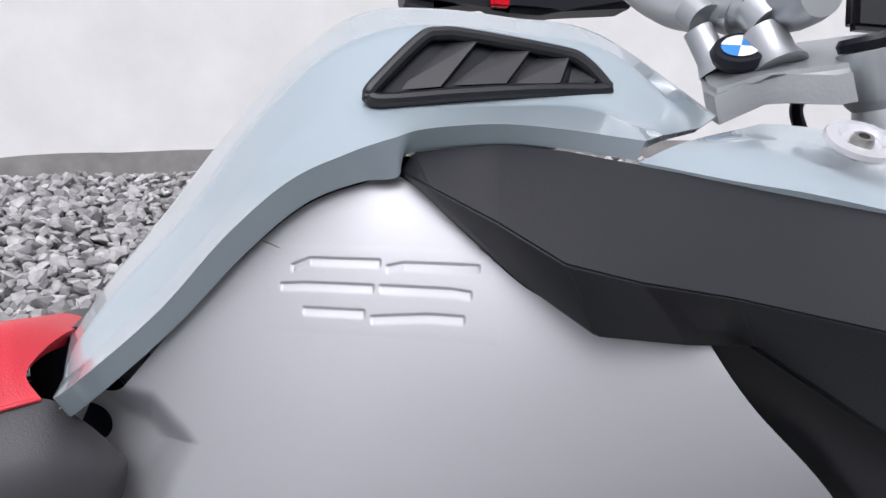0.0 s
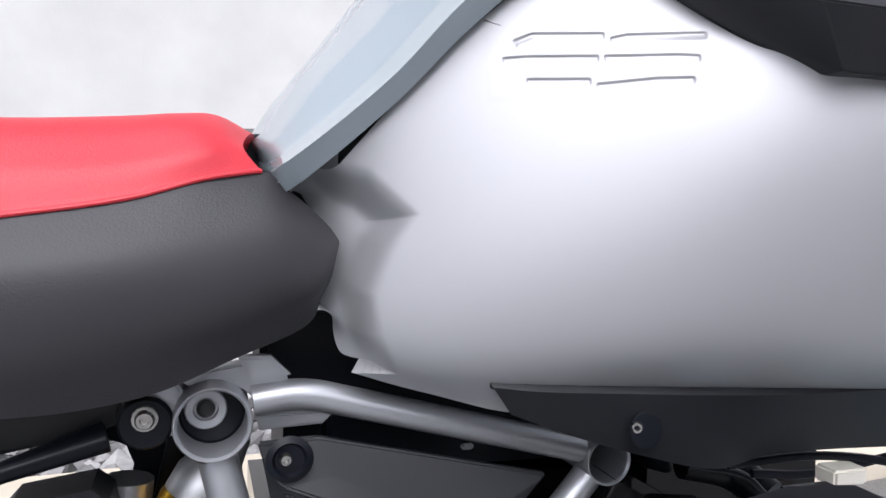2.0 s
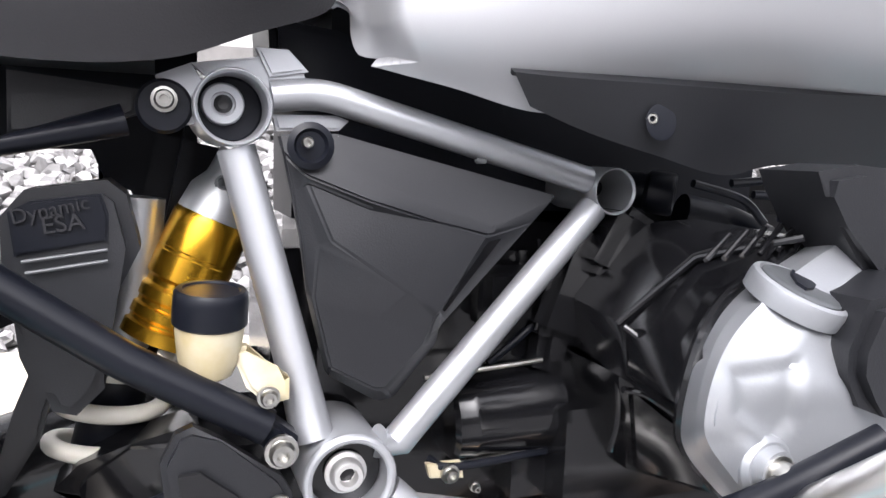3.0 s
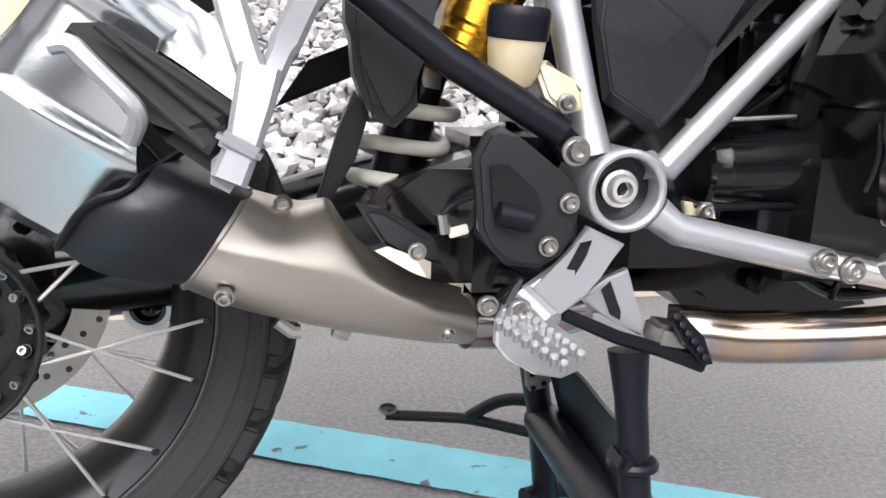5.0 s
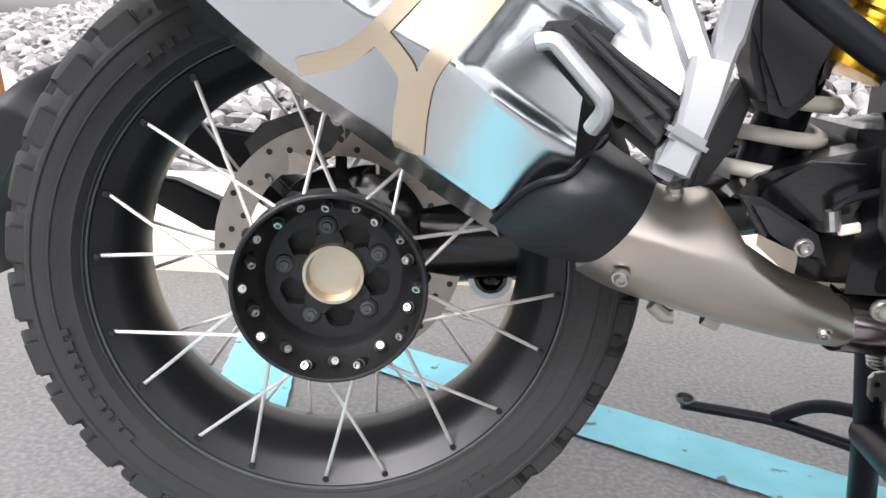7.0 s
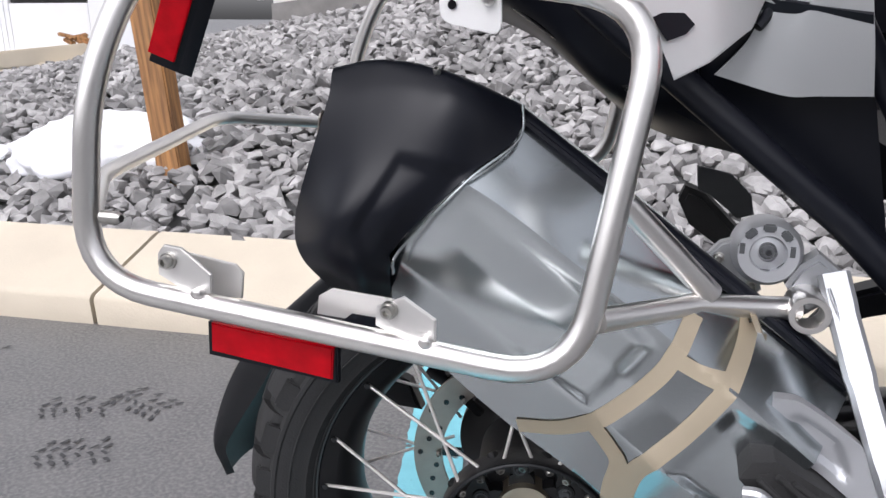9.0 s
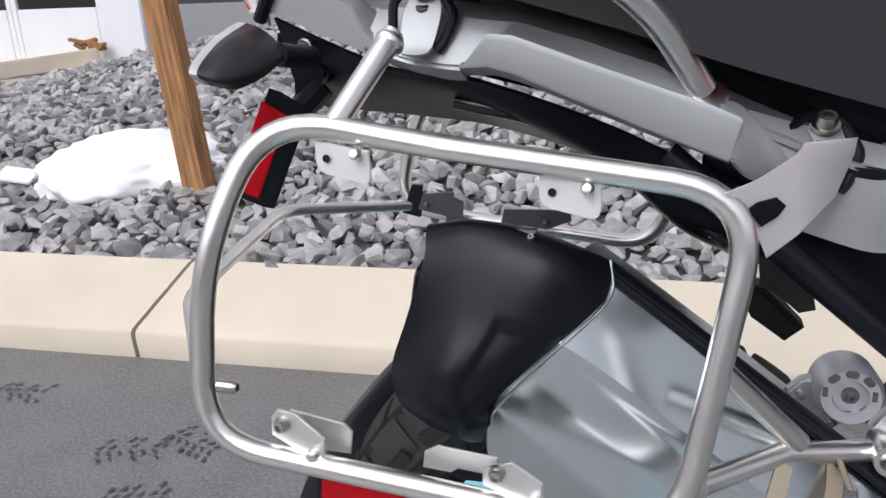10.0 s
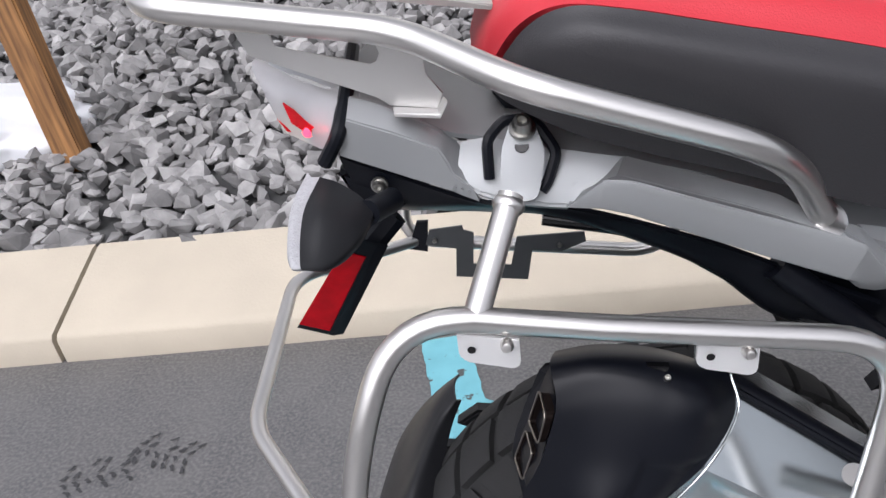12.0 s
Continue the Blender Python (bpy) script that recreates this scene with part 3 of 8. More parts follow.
def sunk(fields):
    """Depth of flat fields pressed into a panel; each is (outline in x and z, depth, width of its sloping wall,
    x where it starts, length over which it deepens)."""
    def depth(p):
        deep = 0.0
        for poly, d, ramp, start, run in fields:
            inside = False
            gap = 9.0
            n = len(poly)
            for k in range(n):
                (x0, z0), (x1, z1) = poly[k], poly[(k + 1) % n]
                if (z0 > p.z) != (z1 > p.z) and p.x < (x1 - x0) * (p.z - z0) / (z1 - z0) + x0:
                    inside = not inside
                x, z = near(p, (x0, 0, z0), (x1, 0, z1))
                gap = min(gap, math.hypot(p.x - x, p.z - z))
            if inside:
                deep += d * smooth01(gap / ramp) * smooth01((p.x - start) / run)
        return deep
    return depth


def relax(cols, turns):
    """Evens out a net of points, its edges kept."""
    g = np.array([[tuple(p) for p in c] for c in cols])
    for _ in range(turns):
        g[1:-1, 1:-1] = 0.25 * (g[:-2, 1:-1] + g[2:, 1:-1] + g[1:-1, :-2] + g[1:-1, 2:])
    return [[Vector(p) for p in c] for c in g.tolist()]


def even_net(net):
    """The net made finer and evened out, as rows again."""
    c = relax(sheet(net, 6, 8), 90)
    return [[col[k] for col in c] for k in range(len(c[0]))]


tank_net = [
    [(0.509, -0.135, 0.853), (0.555, -0.150, 0.905), (0.598, -0.165, 0.952), (0.633, -0.176, 0.982), (0.664, -0.186, 0.995), (0.687, -0.190, 0.999), (0.719, -0.222, 0.966), (0.743, -0.255, 0.940), (0.767, -0.281, 0.932), (0.812, -0.293, 0.932)],
    [(0.538, -0.142, 0.851), (0.572, -0.160, 0.890), (0.607, -0.177, 0.926), (0.638, -0.190, 0.950), (0.663, -0.200, 0.959), (0.686, -0.212, 0.956), (0.712, -0.236, 0.937), (0.737, -0.264, 0.914), (0.763, -0.290, 0.896), (0.836, -0.307, 0.891)],
    [(0.524, -0.134, 0.825), (0.554, -0.154, 0.813), (0.582, -0.174, 0.823), (0.615, -0.196, 0.833), (0.644, -0.212, 0.837), (0.673, -0.228, 0.841), (0.699, -0.245, 0.843), (0.730, -0.268, 0.843), (0.756, -0.290, 0.840)] + [(0.882, -0.312, 0.842)],
    [(0.513, -0.124, 0.784), (0.532, -0.144, 0.771), (0.554, -0.166, 0.765), (0.577, -0.182, 0.760), (0.604, -0.195, 0.760), (0.638, -0.207, 0.760), (0.669, -0.219, 0.760), (0.716, -0.236, 0.760), (0.764, -0.252, 0.761)] + [(0.957, -0.285, 0.758)],
    [(0.512, -0.120, 0.772), (0.529, -0.137, 0.751), (0.557, -0.159, 0.747), (0.580, -0.175, 0.746), (0.608, -0.187, 0.745), (0.644, -0.199, 0.746), (0.676, -0.210, 0.746), (0.725, -0.226, 0.746), (0.776, -0.241, 0.746), (0.935, -0.270, 0.747)],
    [(0.515, -0.112, 0.767), (0.527, -0.122, 0.745), (0.553, -0.136, 0.736), (0.590, -0.150, 0.727), (0.639, -0.158, 0.715), (0.684, -0.160, 0.715), (0.730, -0.165, 0.715), (0.788, -0.170, 0.716), (0.840, -0.180, 0.716), (1.049, -0.200, 0.717)],
]
for k, row in enumerate(tank_net):
    x, y, z = row[0]
    row.insert(0, (x - 0.034, y + 0.022, z - 0.010) if k < 3 else (x - 0.004, y + 0.006, z))
def groove(p):
    """Depth of the pressed emblem: a steep upper wall that runs out downwards."""
    deep = 0.0
    for line in emblem:
        d, x, z = min((math.hypot(p.x - x, p.z - z), x, z) for x, z in (near(p, a, b) for a, b in zip(line, line[1:])))
        s = z - p.z
        e = math.hypot((p.x - x) / 0.0018, s / (0.0052 if s > 0 else 0.0015))
        deep = max(deep, 0.0011 * smooth01(1 - e))
    return deep


flat = skin(sheet(even_net(tank_net), 6, 7), 0.0)
bv = BVHTree.FromBMesh(flat)
field = bmesh.new()
rows = []
for i in range(261):
    row = []
    for j in range(131):
        x, z = EX0 + (EX1 - EX0) * i / 260, EZ0 + (EZ1 - EZ0) * j / 130
        q, nn = bv.ray_cast(Vector((x, -0.6, z)), Vector((0, 1, 0)))[:2]
        if q is None:
            q, nn = bv.find_nearest(Vector((x, -0.22, z)))[:2]
        nn = nn if nn.y < 0 else -nn
        edge = min(x - EX0, EX1 - x, z - EZ0, EZ1 - z)
        row.append(field.verts.new(q + nn * (0.00012 * smooth01(edge / 0.006) - 0.00002 - groove(q))))
    rows.append(row)
for a, b in zip(rows, rows[1:]):
    for k in range(130):
        field.faces.new((a[k], b[k], b[k + 1], a[k + 1]))
part("tank_side_panel", skin(sheet(even_net(tank_net), 6, 7), 0.0, pressed), SILVER, bike, "satin silver tank side panel with pressed emblem", sharp=180)
part("emblem_field", field, SILVER, bike, "emblem pressed into the silver tank panel", sharp=180)
flat.free()

# ice grey upper cover with the air vent
ice = [
    [(0.499, -0.142, 0.856), (0.556, -0.158, 0.907), (0.598, -0.173, 0.953), (0.632, -0.184, 0.983), (0.663, -0.194, 0.996), (0.683, -0.198, 0.999), (0.690, -0.202, 1.013), (0.736, -0.217, 1.018), (0.770, -0.232, 1.015), (0.805, -0.247, 1.009)],
    [(0.497, -0.146, 0.866), (0.552, -0.164, 0.914), (0.591, -0.180, 0.959), (0.625, -0.191, 0.990), (0.657, -0.199, 1.006), (0.682, -0.203, 1.015), (0.699, -0.206, 1.020), (0.736, -0.216, 1.023), (0.771, -0.229, 1.020), (0.810, -0.244, 1.014)],
    [(0.494, -0.132, 0.877), (0.539, -0.146, 0.920), (0.579, -0.158, 0.966), (0.612, -0.170, 1.008), (0.648, -0.174, 1.037), (0.682, -0.177, 1.041), (0.712, -0.178, 1.043), (0.754, -0.180, 1.045), (0.803, -0.186, 1.045), (0.837, -0.215, 1.026)],
    [(0.490, -0.108, 0.886), (0.521, -0.114, 0.928), (0.561, -0.120, 0.973), (0.598, -0.118, 1.028), (0.641, -0.124, 1.073), (0.687, -0.130, 1.095), (0.730, -0.134, 1.099), (0.779, -0.138, 1.096), (0.840, -0.140, 1.088), (0.893, -0.165, 1.037)],
    [(0.485, -0.070, 0.894), (0.505, -0.060, 0.927), (0.543, -0.050, 0.977), (0.589, -0.045, 1.040), (0.638, -0.050, 1.095), (0.680, -0.060, 1.123), (0.727, -0.075, 1.126), (0.783, -0.090, 1.120), (0.850, -0.100, 1.110), (0.936, -0.120, 1.052)],
]
ice.append(far_row(ice[-1], 0.012, 0.0, 0.004))
ice[1] = [(x - 0.003, y - 0.009, z + 0.005) for x, y, z in ice[1]]
for r in ice:
    x, y, z = r[0]
    r.insert(0, (x - 0.010, y * 0.45, z - 0.002))
panel("tank_cover", ice, ICE, label="glossy ice grey tank cover", nu=8, nv=8, straight=True, sharp=60)
panel("tank_cover", [[(p[0], -p[1], p[2]) for p in r] for r in ice], ICE, label="glossy ice grey tank cover", nu=5, nv=4)
panel("tank_side_panel", [[(p[0], -p[1], p[2]) for p in r] for r in tank_net], SILVER, nu=3, nv=3)
part("tank_core", block((0.74, 0, 0.90), (0.36, 0.2, 0.24), bevel=0.05), BLACK, bike)

vent_rim = [(0.669, -0.178, 1.046), (0.673, -0.177, 1.053), (0.702, -0.166, 1.083), (0.715, -0.164, 1.088), (0.733, -0.164, 1.088), (0.792, -0.166, 1.081), (0.807, -0.168, 1.076), (0.821, -0.171, 1.062), (0.819, -0.172, 1.058), (0.777, -0.176, 1.055), (0.726, -0.178, 1.050), (0.678, -0.180, 1.044)]
vent = part("air_vent", tube(spline(vent_rim + vent_rim[:1], 5)[:-1], 0.0045, 10, close=True), BLACK, bike, "black air vent with angled slats")
part("vent_backing", slab([(p[0], p[1] + 0.004, p[2]) for p in vent_rim], 0.02, 0.0), SATIN, vent, smooth=False)
for a, b in (([(0.737, -0.168, 1.084), (0.712, -0.178, 1.054)], [(0.720, -0.160, 1.086), (0.683, -0.172, 1.051)]), ([(0.772, -0.168, 1.081), (0.753, -0.178, 1.058)], [(0.746, -0.158, 1.085), (0.721, -0.172, 1.056)]),
             ([(0.797, -0.170, 1.077), (0.788, -0.178, 1.060)], [(0.779, -0.160, 1.082), (0.760, -0.172, 1.059)]), ([(0.815, -0.172, 1.065), (0.811, -0.176, 1.060)], [(0.804, -0.162, 1.078), (0.796, -0.172, 1.061)])):
    bm = bmesh.new()
    q = [bm.verts.new(p) for p in (a[0], a[1], b[1], b[0])]
    q2 = [bm.verts.new(v.co + Vector((0.003, 0.004, 0.001))) for v in q]
    bm.faces.new(q)
    bm.faces.new(q2[::-1])
    for k in range(4):
        bm.faces.new((q[k], q2[k], q2[(k + 1) % 4], q[(k + 1) % 4]))
    part("slat", bm, BLACK, vent, smooth=False)

# black upper side cover, creased along its length
cover_net = [
    [(0.686, -0.198, 1.003), (0.691, -0.205, 1.013), (0.735, -0.220, 1.018), (0.769, -0.235, 1.014), (0.804, -0.250, 1.007), (0.855, -0.262, 0.998), (0.940, -0.276, 0.983), (1.004, -0.285, 0.971)],
    [(0.686, -0.203, 1.001), (0.696, -0.222, 0.993), (0.722, -0.262, 0.975), (0.745, -0.294, 0.957), (0.773, -0.314, 0.950), (0.812, -0.329, 0.944), (0.877, -0.346, 0.930), (0.935, -0.349, 0.916)],
    [(0.687, -0.202, 0.999), (0.709, -0.224, 0.975), (0.736, -0.258, 0.945), (0.763, -0.292, 0.922), (0.804, -0.305, 0.919), (0.842, -0.303, 0.917), (0.910, -0.314, 0.873), (0.979, -0.315, 0.836)],
]
folded("side_cover", [[(p[0], p[1] + 0.012, p[2] - 0.002) for p in cover_net[0]]] + cover_net + [[(p[0] + 0.004, p[1] + 0.03, p[2] + 0.002) for p in cover_net[-1]]], BLACK, bike, "matt black side cover with a crease", 0.004, 0.007, 8)
panel("radiator_shroud", [[(0.826, -0.266, 0.916), (0.852, -0.276, 0.922), (0.920, -0.290, 0.880), (0.990, -0.296, 0.842)], [(0.865, -0.270, 0.874), (0.894, -0.275, 0.855), (0.931, -0.280, 0.820), (1.001, -0.280, 0.764)],
                          [(0.933, -0.240, 0.803), (0.950, -0.240, 0.791), (0.976, -0.240, 0.764), (1.050, -0.240, 0.699)]], BLACK, label="black radiator shroud")
front_net = [[(0.937, -0.170, 1.041), (0.961, -0.170, 1.041), (0.993, -0.175, 1.037), (1.036, -0.190, 1.024), (1.098, -0.200, 1.003)], [(0.848, -0.225, 1.022), (0.873, -0.235, 1.019), (0.922, -0.245, 1.010), (0.972, -0.255, 1.000), (1.029, -0.260, 0.987)],
             [(0.805, -0.250, 1.008), (0.850, -0.264, 0.999), (0.896, -0.273, 0.992), (0.948, -0.280, 0.982), (1.000, -0.285, 0.974)]]
panel("front_fairing", front_net, ICE, label="glossy ice grey front fairing piece")
ring = part("grommet", lathe([(0.0, 0.001), (0.019, 0.001), (0.021, 0.003), (0.020, 0.006), (0.014, 0.007), (0.011, 0.004), (0.0, 0.004)], (0.942, -0.252, 1.020), (-0.1, -0.6, 0.8), 24), CLEAR, bike, "clear plastic washer")
bolt((0.939, -0.256, 1.020), ring, 0.0085, (-0.1, -0.6, 0.8), 0.007)

# panel under the tank
under = [[(0.616, -0.172, 0.743), (0.653, -0.182, 0.742), (0.708, -0.194, 0.742), (0.765, -0.205, 0.741), (0.828, -0.214, 0.742), (0.934, -0.226, 0.745)],
         [(0.619, -0.178, 0.737), (0.650, -0.188, 0.735), (0.704, -0.200, 0.734), (0.761, -0.211, 0.733), (0.822, -0.220, 0.733), (0.927, -0.232, 0.736)],
         [(0.635, -0.170, 0.717), (0.676, -0.176, 0.702), (0.722, -0.186, 0.689), (0.777, -0.190, 0.677), (0.828, -0.195, 0.686), (0.971, -0.205, 0.685)]]
panel("lower_side_cover", under, BLACK, label="matt black cover under the tank", nu=6, nv=8, straight=True, sharp=14)
bolt((0.710, -0.196, 0.712), bike, 0.005, (-0.5, -1, 0), 0.004, washer=False)
part("screw_recess", lathe([(0.0, 0.0), (0.011, 0.0), (0.012, 0.0012), (0.010, 0.0016), (0, 0.0004)], (0.716, -0.197, 0.710), (0, -1, 0.1), 20), SATIN, bike)

# steering head: yoke, bar clamps, fork cap, handlebar
ROUNDEL = (0.992, -0.065, 1.107)
yoke = part("top_yoke", prism([(0.977, -0.030, 1.102), (0.962, -0.060, 1.084), (0.959, -0.080, 1.076), (0.986, -0.100, 1.091), (1.000, -0.115, 1.091), (1.030, -0.130, 1.089), (1.071, -0.150, 1.099), (1.218, 0.000, 1.161), (1.115, 0.030, 1.145), (1.039, 0.020, 1.138)], (0.006, 0, -0.026), 0.004), CAST, bike, "silver cast top yoke")
part("emblem_disc", lathe([(0, 0), (0.022, 0), (0.024, 0.006), (0.021, 0.011), (0.018, 0.0115), (0, 0.0115)], ROUNDEL, (-0.35, -0.6, 0.72), 28), SATIN, yoke, "black edged emblem disc")
for k in range(4):
    bm = bmesh.new()
    o = Vector(ROUNDEL)
    x, y, z = basis((-0.35, -0.6, 0.72))
    c = bm.verts.new(o + z * 0.0125)
    arc = [bm.verts.new(o + z * 0.0125 + 0.0155 * (math.cos(a) * x + math.sin(a) * y)) for a in ((k + j / 5) * math.pi / 2 for j in range(6))]
    for a, b in zip(arc, arc[1:]):
        bm.faces.new((c, a, b))
    part("emblem_quarter", bm, BLUE if k % 2 else WHITE, yoke, smooth=False)
for a, b, r in (((0.974, -0.030, 1.137), (0.989, -0.040, 1.101), 0.0125), ((1.009, -0.070, 1.129), (1.015, -0.085, 1.097), 0.017)):
    part("bar_riser", tube([a, Vector(a).lerp(Vector(b), 0.7), b], [r, r * 1.05, r * 1.35], 24), CAST, bike, "silver bar riser")
for a, b, r in (((0.974, -0.020, 1.157), (0.978, -0.035, 1.143), 0.016), ((1.008, -0.060, 1.150), (1.013, -0.075, 1.133), 0.019)):
    part("bar_clamp", tube([a, b], r, 22), CAST, bike, "silver bar clamp")
part("handlebar", tube(rounded([(0.959, 0.140, 1.257), (0.965, 0.060, 1.189), (0.981, -0.000, 1.153), (1.005, -0.060, 1.150)], 0.04), 0.0145, 20), CAST, bike, "silver handlebar")
part("bar_boss", tube([(0.999, -0.020, 1.159), (1.004, -0.050, 1.146)], 0.019, 22), CAST, bike)
part("bar_boss", tube(spline([(1.032, -0.060, 1.161), (1.027, -0.080, 1.153), (1.023, -0.120, 1.148)]), [0.024, 0.027, 0.028, 0.028, 0.027, 0.026, 0.025, 0.025, 0.024, 0.023, 0.022, 0.020, 0.018], 24), CAST, bike)
part("fork_leg", lathe([(0.020, -0.2), (0.020, -0.06), (0.018, -0.045), (0.022, -0.04), (0.024, -0.036), (0.024, 0.0), (0, 0.002)], (1.060, -0.130, 1.106), (-0.25, -0.05, 1), 28), CAST, bike, "silver fork leg")
part("fork_cap", lathe([(0.0225, 0.0), (0.0235, 0.006), (0.021, 0.010), (0, 0.011)], (1.060, -0.130, 1.107), (-0.25, -0.05, 1), 28), SATIN, bike, "black fork cap")
part("instrument_panel", block((1.236, 0.060, 1.196), (0.06, 0.02, 0.05), (0, 0, 0), 0.006), GLOSS, bike)
part("brake_hose", tube(spline([(1.101, -0.020, 1.098), (1.076, -0.030, 1.075), (1.084, -0.030, 1.050)]), 0.006, 10), SATIN, bike)
part("headstock", block((1.14, 0.06, 0.96), (0.16, 0.12, 0.16), (0, 20, 0), 0.03), SATIN, bike)
part("display_housing", slab([(0.769, 0.250, 1.243), (0.772, 0.250, 1.217), (0.806, 0.250, 1.213), (0.874, 0.250, 1.225), (0.899, 0.250, 1.214), (0.938, 0.250, 1.214), (0.967, 0.250, 1.221), (1.057, 0.250, 1.231), (1.072, 0.250, 1.268)], 0.05, 0.008), SATIN, bike, "dark hand guard beyond the tank")
part("lamp_strip", block((0.882, 0.243, 1.222), (0.022, 0.01, 0.012), bevel=0.002), REDLENS, bike)

# rider seat and passenger seat
seat_b = [
    [(0.524, -0.137, 0.832), (0.515, -0.136, 0.841), (0.502, -0.134, 0.852), (0.481, -0.136, 0.866), (0.445, -0.149, 0.859), (0.405, -0.156, 0.847), (0.349, -0.161, 0.837), (0.266, -0.165, 0.825)],
    [(0.528, -0.138, 0.826), (0.518, -0.144, 0.827), (0.505, -0.150, 0.831), (0.484, -0.158, 0.833), (0.446, -0.168, 0.819), (0.408, -0.174, 0.812), (0.353, -0.178, 0.805), (0.273, -0.180, 0.799)],
    [(0.529, -0.138, 0.823), (0.522, -0.144, 0.812), (0.512, -0.150, 0.799), (0.491, -0.158, 0.795), (0.446, -0.166, 0.779), (0.407, -0.170, 0.773), (0.352, -0.174, 0.765), (0.270, -0.175, 0.763)],
    [(0.528, -0.136, 0.816), (0.525, -0.136, 0.802), (0.519, -0.134, 0.788), (0.510, -0.130, 0.770), (0.468, -0.138, 0.753), (0.415, -0.144, 0.733), (0.345, -0.152, 0.727), (0.259, -0.158, 0.736)],
]
seat = part("rider_seat", skin(sheet(seat_b, 8, 8), 0.012), SEAT_B, bike, "black vinyl seat side")
red_net = [
    [(0.481, -0.137, 0.866), (0.468, -0.143, 0.864), (0.445, -0.150, 0.859), (0.406, -0.157, 0.847), (0.349, -0.162, 0.837), (0.267, -0.166, 0.825)],
    [(0.471, -0.125, 0.881), (0.461, -0.132, 0.883), (0.445, -0.142, 0.880), (0.404, -0.146, 0.870), (0.346, -0.150, 0.864), (0.261, -0.152, 0.858)],
    [(0.480, -0.070, 0.894), (0.456, -0.090, 0.903), (0.432, -0.105, 0.901), (0.398, -0.107, 0.897), (0.335, -0.110, 0.892), (0.243, -0.110, 0.890)],
]
red_net.append([(p[0] + 0.01, 0.0, p[2] - 0.006) for p in red_net[-1]])
part("seat_top", skin(sheet(red_net, 8, 8), 0.012), SEAT_R, seat, "red vinyl seat top")
part("seat_piping", tube(spline(red_net[0], 8), 0.0016, 8), SEAT_R, seat)
# dark slab added for the shade in the gap between seat and tank
part("seat_gap_dark_fill", slab([(0.451, -0.060, 0.891), (0.488, -0.060, 0.896), (0.515, -0.060, 0.854), (0.542, -0.060, 0.816), (0.532, -0.060, 0.786), (0.459, -0.060, 0.789)], 0.12, 0.006), SATIN, seat)
part("seat_core", block((0.34, 0.02, 0.79), (0.2, 0.22, 0.10), bevel=0.03), SEAT_B, seat)
pil_b = [
    [(-0.176, -0.085, 1.001), (-0.169, -0.108, 1.021), (-0.148, -0.135, 1.053), (-0.123, -0.148, 1.067), (-0.089, -0.155, 1.065), (-0.023, -0.160, 1.051), (0.066, -0.163, 1.031), (0.177, -0.165, 1.001)],
    [(-0.175, -0.088, 0.999), (-0.165, -0.118, 1.011), (-0.145, -0.148, 1.034), (-0.121, -0.162, 1.043), (-0.084, -0.170, 1.041), (-0.018, -0.175, 1.025), (0.065, -0.178, 1.003), (0.176, -0.180, 0.975)],
    [(-0.175, -0.088, 0.998), (-0.162, -0.115, 0.996), (-0.139, -0.135, 0.989), (-0.109, -0.145, 0.978), (-0.068, -0.150, 0.966), (0.004, -0.153, 0.945), (0.090, -0.155, 0.917), (0.219, -0.155, 0.880)],
]
pil = part("passenger_seat", skin(sheet(pil_b, 8, 8), 0.02), SEAT_B, bike, "black vinyl passenger seat side")
pil_r = [
    [(-0.183, -0.075, 0.999), (-0.175, -0.098, 1.018), (-0.155, -0.126, 1.051), (-0.128, -0.142, 1.067), (-0.089, -0.152, 1.065), (-0.022, -0.158, 1.051), (0.067, -0.162, 1.031), (0.178, -0.164, 1.001)],
    [(-0.189, -0.050, 1.009), (-0.183, -0.075, 1.029), (-0.166, -0.100, 1.061), (-0.139, -0.110, 1.076), (-0.085, -0.120, 1.080), (-0.016, -0.125, 1.072), (0.075, -0.130, 1.055), (0.190, -0.130, 1.029)],
]
pil_r.append([(p[0] - 0.004, 0.0, p[2] + 0.012) for p in pil_r[-1]])
part("passenger_seat_top", skin(sheet(pil_r, 8, 8), 0.012), SEAT_R, pil, "red vinyl passenger seat top")
part("passenger_seat_core", block((0.02, 0.01, 0.98), (0.34, 0.2, 0.1), (0, 6, 0), 0.03), SEAT_B, pil)


# ---- frame ----
def node_ring(c, r_out, r_in, length, label=""):
    """A cross tube of the frame, open at its near end."""
    return part("frame_node", lathe([(r_in, length * 0.7), (r_in, 0.001), (r_in + 0.0015, -0.001), (r_out - 0.001, -0.001), (r_out, 0.001), (r_out, length)], c, (0, 1, 0), 36), FRAME, bike, label)


RA, RB, PV = (0.455, -0.125, 0.709), (0.738, -0.118, 0.661), (0.527, -0.150, 0.470)
na = node_ring(RA, 0.0242, 0.0212, 0.10, "open silver frame cross tube")
nb = node_ring(RB, 0.0182, 0.0164, 0.09, "open silver frame cross tube")
part("inner_bolt", lathe([(0, 0), (0.0055, 0), (0.006, 0.003), (0.0035, 0.004), (0, 0.003)], (RA[0] - 0.004, RA[1] + 0.031, RA[2] + 0.003), (0, -1, 0), 18), HUBM, na)
part("node_floor", lathe([(0, 0.034), (0.0200, 0.034), (0.0212, 0.032)], RA, (0, 1, 0), 30), SATIN, na)
part("node_boss", lathe([(0.014, 0.018), (0.0135, 0.012), (0.0125, 0.011), (0.008, 0.011), (0.0075, 0.015), (0, 0.015)], (RA[0] - 0.004, RA[1] + 0.016, RA[2] + 0.003), (0, 1, 0), 26), FRAME, na)
